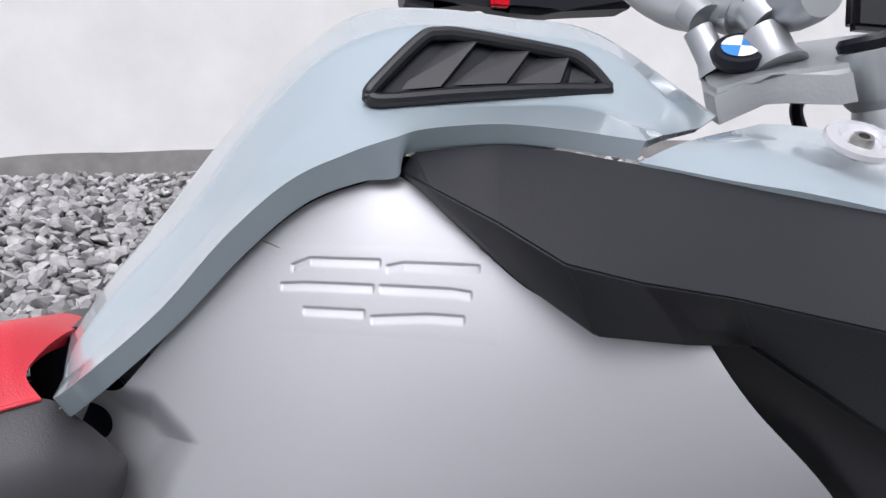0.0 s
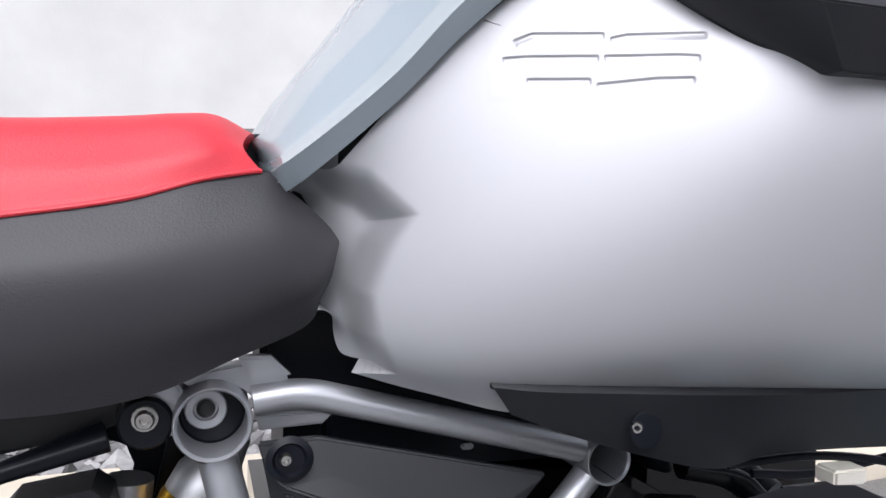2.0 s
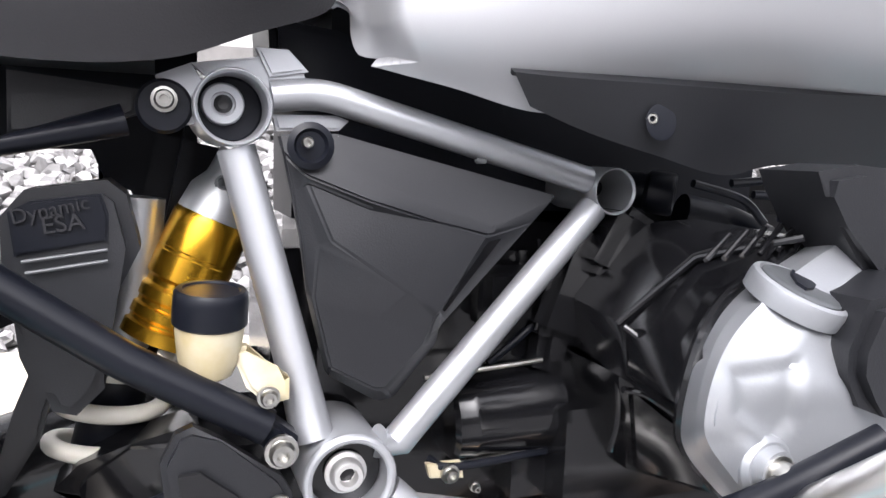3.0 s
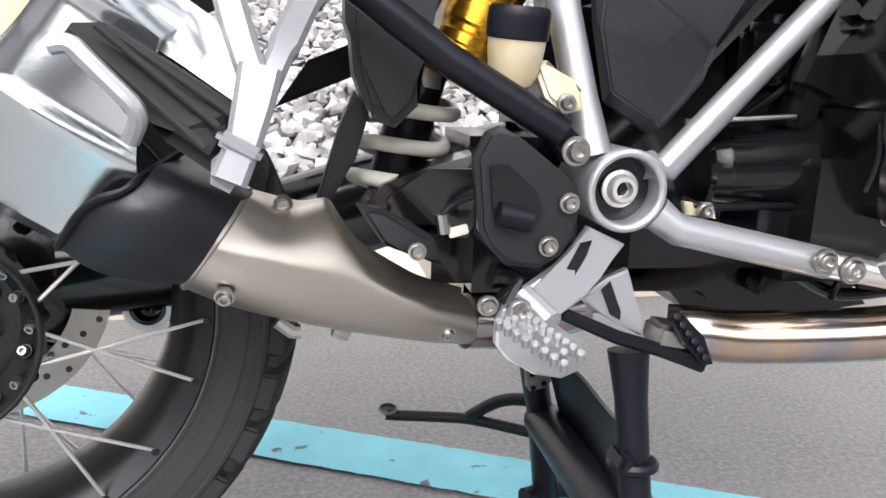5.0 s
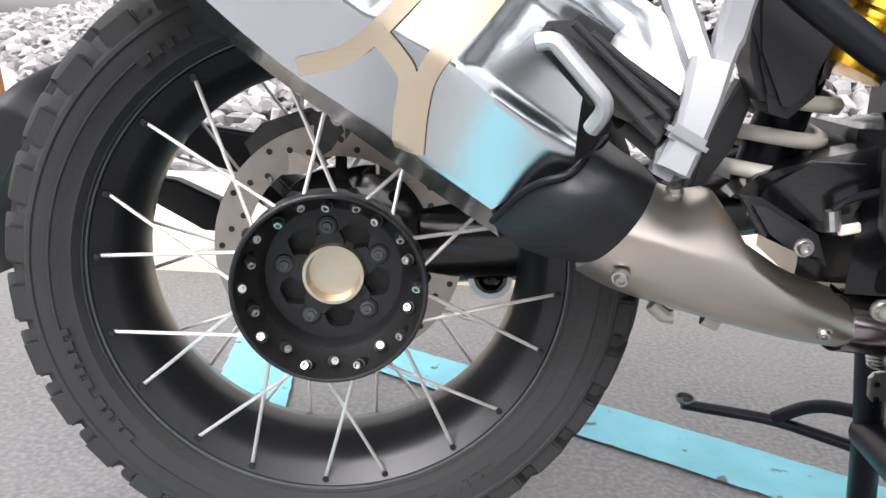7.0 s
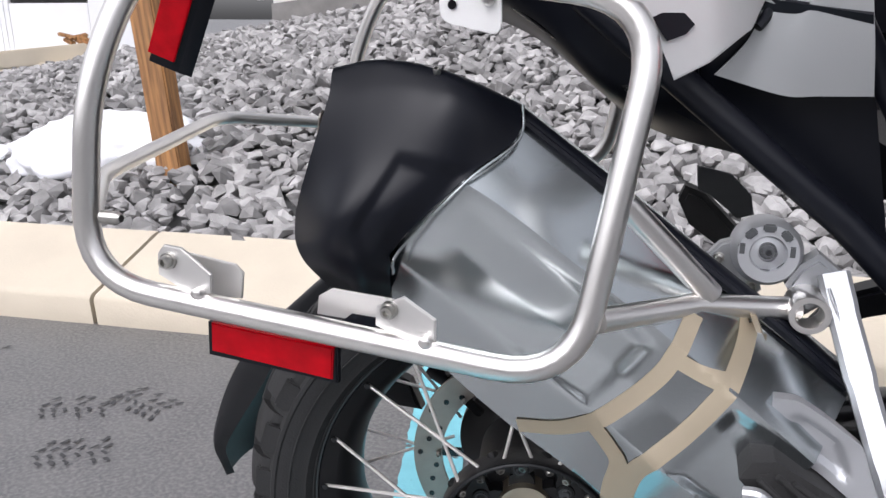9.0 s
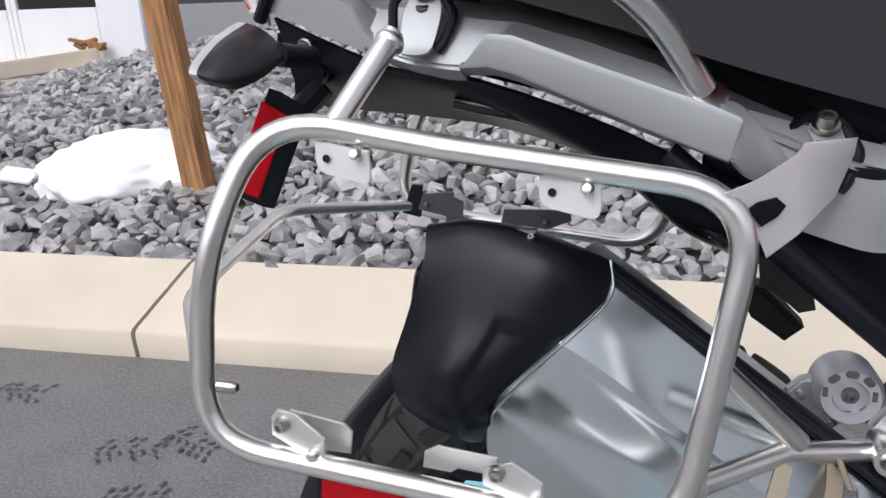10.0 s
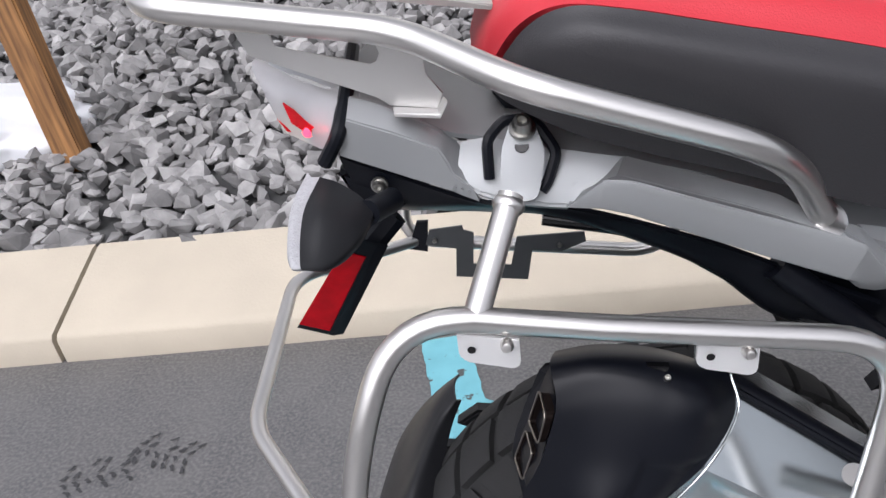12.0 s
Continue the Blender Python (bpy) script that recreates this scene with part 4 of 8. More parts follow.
part("node_floor", lathe([(0, 0.06), (0.0162, 0.06)], RB, (0, 1, 0), 24), GLOSS, nb)
part("frame_tube", tube(rounded([(0.480, -0.105, 0.718), (0.512, -0.105, 0.722), (0.7205, -0.105, 0.6687)], 0.03), 0.0105, 18), FRAME, bike)
part("frame_tube", tube([(0.458, -0.108, 0.684), (0.497, -0.118, 0.536), (0.506, -0.130, 0.493)], [0.0125, 0.013, 0.0145], 18), FRAME, bike)
part("frame_tube", tube([(0.7255, -0.107, 0.6475), (0.565, -0.128, 0.484), (PV[0] + 0.023, -0.132, PV[2] + 0.018)], 0.0115, 18), FRAME, bike)
part("weld_collar", tube([(0.555, -0.128, 0.494), (0.579, -0.128, 0.487)], 0.001, 6), FRAME, bike)
TB = (0.694, -0.160, 0.416)
part("frame_tube", tube([(PV[0] + 0.029, -0.14, PV[2] - 0.018), (0.573, -0.145, 0.440), TB], [0.014, 0.0125, 0.0125], 18), FRAME, bike)
bolt((0.682, -0.175, 0.421), bike, 0.010)
bolt((0.704, -0.178, 0.415), bike, 0.011)
part("crash_bar", tube(rounded([(0.699, -0.220, 0.428), (0.705, -0.280, 0.462), (0.698, -0.360, 0.524), (0.719, -0.420, 0.582)], 0.05), 0.0115, 18), STEEL, bike, "stainless crash bar")
part("crash_bar", tube([TB, (0.728, -0.180, 0.413), (0.812, -0.200, 0.401)], 0.0115, 16), STEEL, bike, "stainless crash bar")
pv = node_ring(PV, 0.0315, 0.0255, 0.07, "silver swingarm pivot boss")
part("pivot_rim", tube(ring_pts((PV[0], PV[1] + 0.001, PV[2]), 0.0285, n=32), 0.0034, 10, close=True), FRAME, pv)
part("pivot_seat", lathe([(0.0, 0.018), (0.025, 0.018), (0.0255, 0.02)], PV, (0, 1, 0), 28), GLOSS, pv)
part("pivot_bolt", lathe([(0, 0.004), (0.006, 0.004), (0.0065, 0.012), (0.0095, 0.012), (0.0110, 0.010), (0.0115, 0.004), (0.0145, 0.003), (0.0145, 0.0), (0.0, 0.0)], (PV[0], PV[1] + 0.016, PV[2]), (0, -1, 0), 26), PLATE, pv, "large hollow axle bolt")
# black disc laid into the bolt's hollow to paint its shade
part("socket_shade", lathe([(0, 0.0), (0.0058, 0.0)], (PV[0], PV[1] + 0.0115, PV[2]), (0, -1, 0), 6), GLOSS, pv)
# gusset plates of the upper node and the bolt of the rear frame
part("node_gusset", slab([(0.410, -0.105, 0.727), (0.431, -0.105, 0.736), (0.437, -0.105, 0.726), (0.4315, -0.105, 0.712), (0.433, -0.105, 0.698), (0.421, -0.105, 0.696)], 0.012, 0.002), FRAME, bike)
part("node_gusset", slab([(0.431, -0.105, 0.736), (0.474, -0.105, 0.743), (0.501, -0.105, 0.737), (0.503, -0.105, 0.730), (0.479, -0.105, 0.721), (0.468, -0.105, 0.731), (0.455, -0.105, 0.734), (0.440, -0.105, 0.729)], 0.012, 0.002), FRAME, bike)
part("node_gusset", slab([(0.482, -0.100, 0.707), (0.525, -0.100, 0.708), (0.534, -0.100, 0.705), (0.527, -0.100, 0.698), (0.485, -0.100, 0.696)], 0.01, 0.002), FRAME, bike)
part("frame_clip", slab([(0.470, -0.110, 0.748), (0.491, -0.110, 0.748), (0.504, -0.110, 0.735), (0.479, -0.110, 0.730)], 0.01, 0.002), FRAME, bike)
part("rubber_washer", lathe([(0.0, 0.0), (0.016, 0.0), (0.017, 0.006), (0.015, 0.009), (0, 0.009)], (0.415, -0.102, 0.708), (0, -1, 0), 24), SATIN, bike)
bolt((0.415, -0.113, 0.712), bike, 0.0078)
bolt((0.480, -0.163, 0.500), bike, 0.0105, h=0.008)
# black rear frame
part("rear_frame_tube", tube([(0.392, -0.100, 0.699), (0.313, -0.110, 0.677), (0.201, -0.100, 0.876)], 0.010, 14), SATIN, bike, "black rear frame tube")
part("rear_frame_strut", tube([(0.473, -0.150, 0.512), (0.392, -0.145, 0.558), (0.323, -0.140, 0.606), (0.231, -0.130, 0.697), (0.037, -0.115, 0.851)], 0.0115, 16), SATIN, bike, "black rear frame strut")
part("strut_lug", slab([(0.454, -0.155, 0.522), (0.475, -0.155, 0.519), (0.492, -0.155, 0.505), (0.491, -0.155, 0.491), (0.478, -0.155, 0.490), (0.466, -0.155, 0.505)], 0.02, 0.003), SATIN, bike)
part("rear_frame_plate", slab([(0.327, -0.090, 0.726), (0.400, -0.090, 0.719), (0.399, -0.090, 0.703), (0.378, -0.090, 0.696), (0.326, -0.090, 0.687)], 0.02, 0.003), BLACK, bike, "black plastic cover under the seat")
panel("rear_side_cover", [[(0.064, -0.105, 0.878), (0.125, -0.120, 0.855), (0.179, -0.130, 0.846), (0.227, -0.135, 0.838)], [(0.068, -0.100, 0.813), (0.129, -0.100, 0.785), (0.181, -0.100, 0.776), (0.245, -0.100, 0.778)], [(0.102, -0.080, 0.769), (0.168, -0.080, 0.736), (0.223, -0.080, 0.693), (0.275, -0.080, 0.661)]], SATIN, label="black cover below the tail")

# triangular cover
corners = {
    "TL": (0.4823, -0.1210, 0.6938),
    "T": (0.5211, -0.1210, 0.6955),
    "tip": (0.6862, -0.1210, 0.6572),
    "b1": (0.5302, -0.1291, 0.6721),
    "b2": (0.5693, -0.1325, 0.6552),
    "b3": (0.6317, -0.1305, 0.6349),
    "c0": (0.4967, -0.1318, 0.6688),
    "c1": (0.5395, -0.1392, 0.6526),
    "c2": (0.5877, -0.1399, 0.6384),
    "c3": (0.6253, -0.1372, 0.6299),
    "d0": (0.4997, -0.1284, 0.6648),
    "d1": (0.5414, -0.1331, 0.6481),
    "e1": (0.5154, -0.1352, 0.6264),
    "e2": (0.5671, -0.1399, 0.5922),
    "e3": (0.5866, -0.1392, 0.5739),
    "f0": (0.4960, -0.1257, 0.6595),
    "f1": (0.5078, -0.1298, 0.6230),
    "g0": (0.5046, -0.1298, 0.5885),
    "g1": (0.5480, -0.1318, 0.5749),
    "g2": (0.5852, -0.1331, 0.5617),
    "h0": (0.5161, -0.1311, 0.5414),
    "h1": (0.5466, -0.1311, 0.5243),
    "h2": (0.5549, -0.1311, 0.5238),
    "h3": (0.5813, -0.1311, 0.5526),
    "i0": (0.5166, -0.1196, 0.5333),
    "i1": (0.5529, -0.1196, 0.5112),
    "i2": (0.5647, -0.1196, 0.5130),
    "i3": (0.5959, -0.1196, 0.5515),
    "k1": (0.5911, -0.1379, 0.5784),
    "k2": (0.5949, -0.1278, 0.5646),
    "k3": (0.6672, -0.1224, 0.6383),
    "l0": (0.4858, -0.1217, 0.6822),
    "l1": (0.4910, -0.1230, 0.6564),
    "l2": (0.4970, -0.1230, 0.6279),
    "l3": (0.5023, -0.1224, 0.5895),
}
bc = facets("battery_cover", corners, "TL T b1 c0 l0|l0 c0 d0 f0 l1|T tip b3 b2 b1|b1 b2 c1 c0|b2 b3 c3 c2 c1|c0 c1 d1 d0|c1 c2 d1|d0 d1 c2 c3 k1 e3 e2 e1|d0 e1 f1 f0|e1 e2 f1|l1 f0 f1 l2|l2 f1 g0 l3|f1 e2 g1 g0|e2 e3 g2 g1|g0 g1 g2 h3 h2 h1 h0|l3 g0 h0 i0|h0 h1 i1 i0|h1 h2 i2 i1|h2 h3 i3 i2|h3 g2 k2 i3|g2 e3 k1 k2|b3 tip k3 c3|c3 k3 k2 k1", BLACK, "matt black triangular cover inside the frame", 0.006, 0.0016)
part("cover_slot", slab([(0.6231, -0.1361, 0.6250), (0.6360, -0.1338, 0.6272), (0.6109, -0.1345, 0.5965), (0.5950, -0.1348, 0.5767), (0.5926, -0.1372, 0.5790), (0.6053, -0.1372, 0.5996)], 0.004, 0.0), GLOSS, bc)
part("cover_collar", lathe([(0, 0), (0.014, 0), (0.015, 0.004), (0.011, 0.006), (0.009, 0.003), (0, 0.003)], (0.501, -0.131, 0.687), (0, -1, 0), 24), SATIN, bike)
bolt((0.498, -0.137, 0.689), bike, 0.005, washer=False)
part("clip_tab", block((0.625, -0.118, 0.681), (0.009, 0.004, 0.004), bevel=0.001), PLUG, bike)

# ---- engine ----
part("engine_block", block((0.66, 0.03, 0.50), (0.34, 0.20, 0.28), bevel=0.03), GLOSS, bike, "black engine casing")
part("gearbox", block((0.50, 0.02, 0.42), (0.2, 0.18, 0.16), bevel=0.03), GLOSS, bike)
for p, s, r in (((0.744, -0.090, 0.575), (0.10, 0.03, 0.09), 20), ((0.776, -0.120, 0.524), (0.08, 0.05, 0.10), -10), ((0.773, -0.100, 0.605), (0.09, 0.05, 0.06), 30), ((0.758, -0.160, 0.570), (0.05, 0.06, 0.10), 32),
                ((0.666, -0.080, 0.576), (0.05, 0.03, 0.05), 0), ((0.707, -0.085, 0.538), (0.03, 0.03, 0.06), 10)):
    part("engine_casting", block(p, s, (0, r, 0), 0.008), GLOSS, bike)
st = part("starter_motor", lathe([(0, 0.0), (0.031, 0.0), (0.034, 0.004), (0.034, 0.014), (0.0345, 0.016), (0.0345, 0.020), (0.034, 0.022), (0.034, 0.092), (0.028, 0.098), (0, 0.098)], (0.622, -0.075, 0.478), (1, -0.1, 0.06), 30), GLOSS, bike, "gloss black starter motor")
for a, b in (((0.594, -0.100, 0.520), (0.692, -0.100, 0.527)), ((0.625, -0.100, 0.449), (0.706, -0.100, 0.456))):
    part("tie_rod", tube([a, b], 0.0022, 8), BOLT, st)
part("starter_flange", slab([(0.718, -0.085, 0.523), (0.735, -0.085, 0.520), (0.752, -0.085, 0.497), (0.748, -0.085, 0.483), (0.729, -0.085, 0.484), (0.722, -0.085, 0.470)], 0.012, 0.002), GLOSS, st)
bolt((0.733, -0.090, 0.497), st, 0.008)
bolt((0.710, -0.090, 0.539), bike, 0.008)
bolt((0.768, -0.130, 0.447), bike, 0.007)
bolt((0.611, -0.117, 0.450), bike, 0.007)
bolt((0.639, -0.100, 0.429), bike, 0.004)
bolt((0.463, -0.090, 0.649), bike, 0.004)
part("cable_bracket", slab([(0.595, -0.110, 0.456), (0.623, -0.110, 0.455), (0.625, -0.110, 0.442), (0.598, -0.110, 0.445)], 0.006, 0.001), FLUID, bike)
for p in ([(0.599, -0.100, 0.457), (0.617, -0.110, 0.452), (0.702, -0.100, 0.452)], [(0.714, -0.090, 0.622), (0.721, -0.090, 0.594), (0.730, -0.090, 0.583)], [(0.650, -0.090, 0.524), (0.686, -0.085, 0.548), (0.715, -0.085, 0.580)],
          [(0.776, -0.160, 0.670), (0.822, -0.160, 0.659), (0.845, -0.160, 0.641)], [(0.802, -0.170, 0.671), (0.865, -0.180, 0.676), (0.926, -0.190, 0.670), (0.982, -0.200, 0.652)], [(0.823, -0.170, 0.663), (0.872, -0.180, 0.663), (0.944, -0.190, 0.676)]):
    part("cable", tube(spline(p), 0.0032, 10), SATIN, bike)
part("hose_end", lathe([(0, 0.002), (0.012, 0.002), (0.0135, 0.0), (0.0165, 0.0), (0.018, 0.003), (0.018, 0.02), (0.015, 0.024), (0.015, 0.07)], (0.807, -0.100, 0.658), (-0.75, 0.65, 0.1), 26), SATIN, bike, "black intake hose")
part("intake_hose", tube(spline([(0.830, -0.080, 0.643), (0.870, -0.090, 0.634), (0.885, -0.120, 0.620)]), 0.016, 16), SATIN, bike)
# cylinder with fins, head cover and oil plug
for k in range(6):
    part("cooling_fin", tube([Vector((0.706, -0.262, 0.629)) + k * (Vector((0.719, -0.262, 0.630)) - Vector((0.706, -0.262, 0.629))), Vector((0.728, -0.255, 0.643)) + k * (Vector((0.741, -0.255, 0.645)) - Vector((0.728, -0.255, 0.643)))], 0.0018, 8), GLOSS, bike)
part("cylinder", prism([(0.700, -0.190, 0.577), (0.732, -0.220, 0.624), (0.747, -0.250, 0.639), (0.770, -0.270, 0.643), (0.723, -0.265, 0.608), (0.707, -0.262, 0.574), (0.706, -0.258, 0.531), (0.706, -0.190, 0.538)], (0.02, 0.12, 0.0), 0.006), GLOSS, bike, "black engine cylinder")
part("cylinder_rib", tube([(0.695, -0.195, 0.578), (0.730, -0.225, 0.625), (0.770, -0.270, 0.643)], 0.0025, 8), GLOSS, bike)
for ln in ([(0.711, -0.165, 0.572), (0.717, -0.165, 0.539), (0.721, -0.165, 0.500), (0.719, -0.160, 0.473)], [(0.706, -0.190, 0.530), (0.725, -0.190, 0.524), (0.740, -0.210, 0.513)], [(0.723, -0.090, 0.524), (0.744, -0.090, 0.499), (0.742, -0.090, 0.485), (0.732, -0.090, 0.476)], [(0.710, -0.090, 0.613), (0.727, -0.090, 0.583)], [(0.689, -0.090, 0.622), (0.694, -0.090, 0.581), (0.691, -0.090, 0.549)], [(0.700, -0.195, 0.575), (0.715, -0.210, 0.565), (0.723, -0.225, 0.583), (0.731, -0.230, 0.613)]):
    part("casting_rib", tube(spline(ln), 0.0024, 8), GLOSS, bike)
part("cylinder_foot", prism([(0.713, -0.180, 0.535), (0.751, -0.200, 0.505), (0.766, -0.200, 0.470), (0.784, -0.200, 0.447), (0.746, -0.150, 0.449)], (0.0, 0.1, 0.0), 0.006), GLOSS, bike)
head_net = [
    [(0.879, -0.238, 0.658), (0.827, -0.245, 0.648), (0.773, -0.259, 0.631), (0.727, -0.272, 0.615), (0.695, -0.285, 0.599), (0.670, -0.301, 0.579), (0.666, -0.300, 0.550), (0.673, -0.297, 0.531), (0.695, -0.294, 0.508), (0.715, -0.291, 0.491)],
    [(0.851, -0.260, 0.655), (0.806, -0.267, 0.646), (0.757, -0.280, 0.630), (0.716, -0.292, 0.615), (0.685, -0.304, 0.600), (0.663, -0.318, 0.582), (0.656, -0.322, 0.559), (0.663, -0.319, 0.542), (0.682, -0.316, 0.522), (0.698, -0.314, 0.505)],
    [(0.837, -0.274, 0.650), (0.795, -0.280, 0.643), (0.750, -0.294, 0.632), (0.711, -0.307, 0.617), (0.682, -0.315, 0.599), (0.661, -0.327, 0.583), (0.653, -0.332, 0.563), (0.659, -0.330, 0.549), (0.677, -0.327, 0.530), (0.692, -0.325, 0.514)],
    [(0.829, -0.284, 0.637), (0.794, -0.291, 0.629), (0.761, -0.307, 0.621), (0.732, -0.320, 0.609), (0.713, -0.326, 0.594), (0.697, -0.333, 0.576), (0.694, -0.331, 0.557), (0.700, -0.329, 0.544), (0.712, -0.327, 0.528), (0.722, -0.325, 0.512)],
    [(0.820, -0.298, 0.619), (0.804, -0.306, 0.610), (0.780, -0.315, 0.598), (0.766, -0.321, 0.591), (0.753, -0.327, 0.584), (0.746, -0.333, 0.571), (0.747, -0.331, 0.555), (0.746, -0.330, 0.545), (0.746, -0.328, 0.532), (0.746, -0.326, 0.519)],
]
pocket = sunk([([(0.669, 0.589), (0.716, 0.592), (0.716, 0.555), (0.704, 0.538), (0.671, 0.562)], 0.005, 0.008, 0.0, 0.01)])
head_net.append([(x + 0.07, y + 0.002, z + 0.004) for x, y, z in head_net[-1]])
hd = panel("head_cover", head_net, HEADM, label="silver cast cylinder head cover", nu=12, nv=10, thick=0.006, straight=True, shape=pocket, sharp=50)
part("cover_gasket", tube(spline([Vector(p) + Vector((0.004, 0.004, 0.002)) for p in head_net[0]]), 0.005, 10), GLOSS, hd)
OP, OA = Vector((0.7338, -0.3065, 0.6220)), Vector((0.211, -0.366, 0.906)).normalized()
part("plug_seat", lathe([(0.0272, -0.013), (0.0274, -0.005), (0.0266, -0.002), (0.0255, -0.0012), (0.0240, -0.0008), (0.0228, -0.003)], OP, OA, 32), HEADM, hd)
plug = part("oil_plug", lathe([(0, 0.0005), (0.0165, 0.0005), (0.0200, 0.0000), (0.0220, -0.0010), (0.0228, -0.006)], OP, OA, 32), PLUG, hd, "dark grey oil filler plug")
ox, oy, oz = basis(OA)
part("plug_grip", prism([OP + OA * 0.0022 + ox * a * 1.05 + oy * b * 1.05 for a, b in ((-0.012, -0.001), (-0.009, 0.004), (0.002, 0.007), (0.011, 0.007), (0.013, 0.001), (0.010, -0.003), (0.004, -0.006), (-0.003, -0.005))], -OA * 0.002, 0.0), SATIN, plug)
part("cover_boss", lathe([(0.017, -0.02), (0.0165, 0.0), (0.014, 0.003), (0.0125, 0.003), (0.011, 0.009), (0, 0.009)], (0.697, -0.329, 0.533), (0.0, -1, 0.05), 24), HEADM, hd)
bolt((0.697, -0.3380, 0.533), hd, 0.0095, (0, -1, 0.05), 0.008)
part("ignition_cover", slab([(0.7503, -0.3000, 0.6823), (0.7803, -0.3000, 0.6868), (0.8306, -0.3000, 0.6832), (0.8474, -0.3000, 0.6261), (0.8039, -0.3000, 0.6120), (0.7696, -0.3000, 0.6522), (0.7573, -0.3000, 0.6687)], 0.05, 0.006), BLACK, bike, "black ignition cover")
part("ignition_cover", slab([(0.7483, -0.3420, 0.5621), (0.7377, -0.3420, 0.5788), (0.7373, -0.3420, 0.5935), (0.7487, -0.3420, 0.6185), (0.8006, -0.3420, 0.6280), (0.8264, -0.3420, 0.5422), (0.7601, -0.3420, 0.5575)], 0.05, 0.006), BLACK, bike, "black ignition cover")
part("connector_block", block((0.883, -0.190, 0.665), (0.03, 0.02, 0.012), bevel=0.002), CREAM, bike)
part("connector_block", block((0.847, -0.200, 0.652), (0.045, 0.02, 0.02), bevel=0.003), SATIN, bike)
part("bar_sleeve", tube(spline([(0.6531, -0.3180, 0.5001), (0.6627, -0.3260, 0.5083), (0.6828, -0.3380, 0.5210), (0.7050, -0.3500, 0.5376), (0.7351, -0.3620, 0.5572)]), 0.0075, 12), SATIN, bike, "black rubber guard along the crash bar")
# dark depths that close the view through the frame
part("sump", block((0.84, -0.02, 0.455), (0.34, 0.22, 0.14), bevel=0.03), GLOSS, bike)
part("airbox", block((0.74, 0.04, 0.70), (0.46, 0.16, 0.20), bevel=0.03), SATIN, bike)
part("front_engine", block((0.90, 0.04, 0.52), (0.24, 0.2, 0.30), bevel=0.03), GLOSS, bike)
part("inner_fender", block((0.42, 0.06, 0.62), (0.05, 0.10, 0.18), (0, 12, 0), 0.02), SATIN, bike)


# ---- rear wheel ----
WC = Vector((-0.017, 0.0235, 0.340))
AX = (0, 1, 0)
wheel = part("rear_wheel", lathe([(0.205, -0.050), (0.2115, -0.055), (0.2195, -0.062), (0.2225, -0.060), (0.2215, -0.052), (0.212, -0.045), (0.203, -0.040), (0.197, -0.030), (0.192, -0.012), (0.192, 0.012), (0.197, 0.030), (0.203, 0.040), (0.2215, 0.052), (0.2225, 0.060), (0.2195, 0.062), (0.2115, 0.055),
                                  (0.205, 0.050), (0.196, 0.042), (0.186, 0.012), (0.186, -0.012), (0.196, -0.042), (0.205, -0.050)], WC, AX, 96), RIM, bike, "black spoked rear wheel rim", sharp=50)
TYRE = [(0.219, -0.058), (0.226, -0.068), (0.231, -0.0745), (0.2335, -0.0745), (0.240, -0.079), (0.256, -0.083), (0.2605, -0.0828), (0.262, -0.0845), (0.2655, -0.0842), (0.270, -0.0790), (0.281, -0.0675), (0.290, -0.048), (0.2965, -0.024), (0.2985, 0.0)]
tyre = part("tyre", lathe(TYRE + [(r, -y) for r, y in reversed(TYRE[:-1])], WC, AX, 120), RUBBER, wheel, "black block-tread tyre")
for r, y in ((0.2245, -0.0665), (0.2475, -0.0812)):
    part("tyre_bead_line", tube(ring_pts(WC + Vector((0, y, 0)), r, n=96), 0.0011, 6, close=True), RUBBER, tyre)


def tread_block(a0, a1, y0, y1, skew, lift):
    """One tread block on the tyre's crown, wrapped round the wheel."""
    bm = bmesh.new()

    def base(y):
        prof = TYRE + [(r, -q) for r, q in reversed(TYRE[:-1])]
        prof = [p for p in prof if p[0] > 0.25]
        for (r0, q0), (r1, q1) in zip(prof, prof[1:]):
            if q0 <= y <= q1:
                return r0 + (r1 - r0) * (y - q0) / max(1e-6, q1 - q0)
        return 0.266
    rows = []
    nx, ny = 4, 4
    for h, k in ((-0.003, 0.0), (lift * 0.9, 0.0), (lift, 0.06)):
        g = []
        for i in range(nx + 1):
            row = []
            for j in range(ny + 1):
                u, v = k + (1 - 2 * k) * i / nx, k + (1 - 2 * k) * j / ny
                y = y0 + (y1 - y0) * v
                a = a0 + (a1 - a0) * u + skew * (v - 0.5)
                r = base(y) + h
                row.append(bm.verts.new(WC + Vector((r * math.cos(a), y, r * math.sin(a)))))
            g.append(row)
        rows.append(g)
    top = rows[2]
    for i in range(nx):
        for j in range(ny):
            bm.faces.new((top[i][j], top[i + 1][j], top[i + 1][j + 1], top[i][j + 1]))

    def rim(g):
        return [g[i][0] for i in range(nx)] + [g[nx][j] for j in range(ny)] + [g[i][ny] for i in range(nx, 0, -1)] + [g[0][j] for j in range(ny, 0, -1)]
    for lo, hi in ((rows[0], rows[1]), (rows[1], rows[2])):
        a, b = rim(lo), rim(hi)
        for k in range(len(a)):
            bm.faces.new((a[k], a[(k + 1) % len(a)], b[(k + 1) % len(b)], b[k]))
    loose = [v for v in bm.verts if not v.link_faces]
    bmesh.ops.delete(bm, geom=loose, context="VERTS")
    return bm


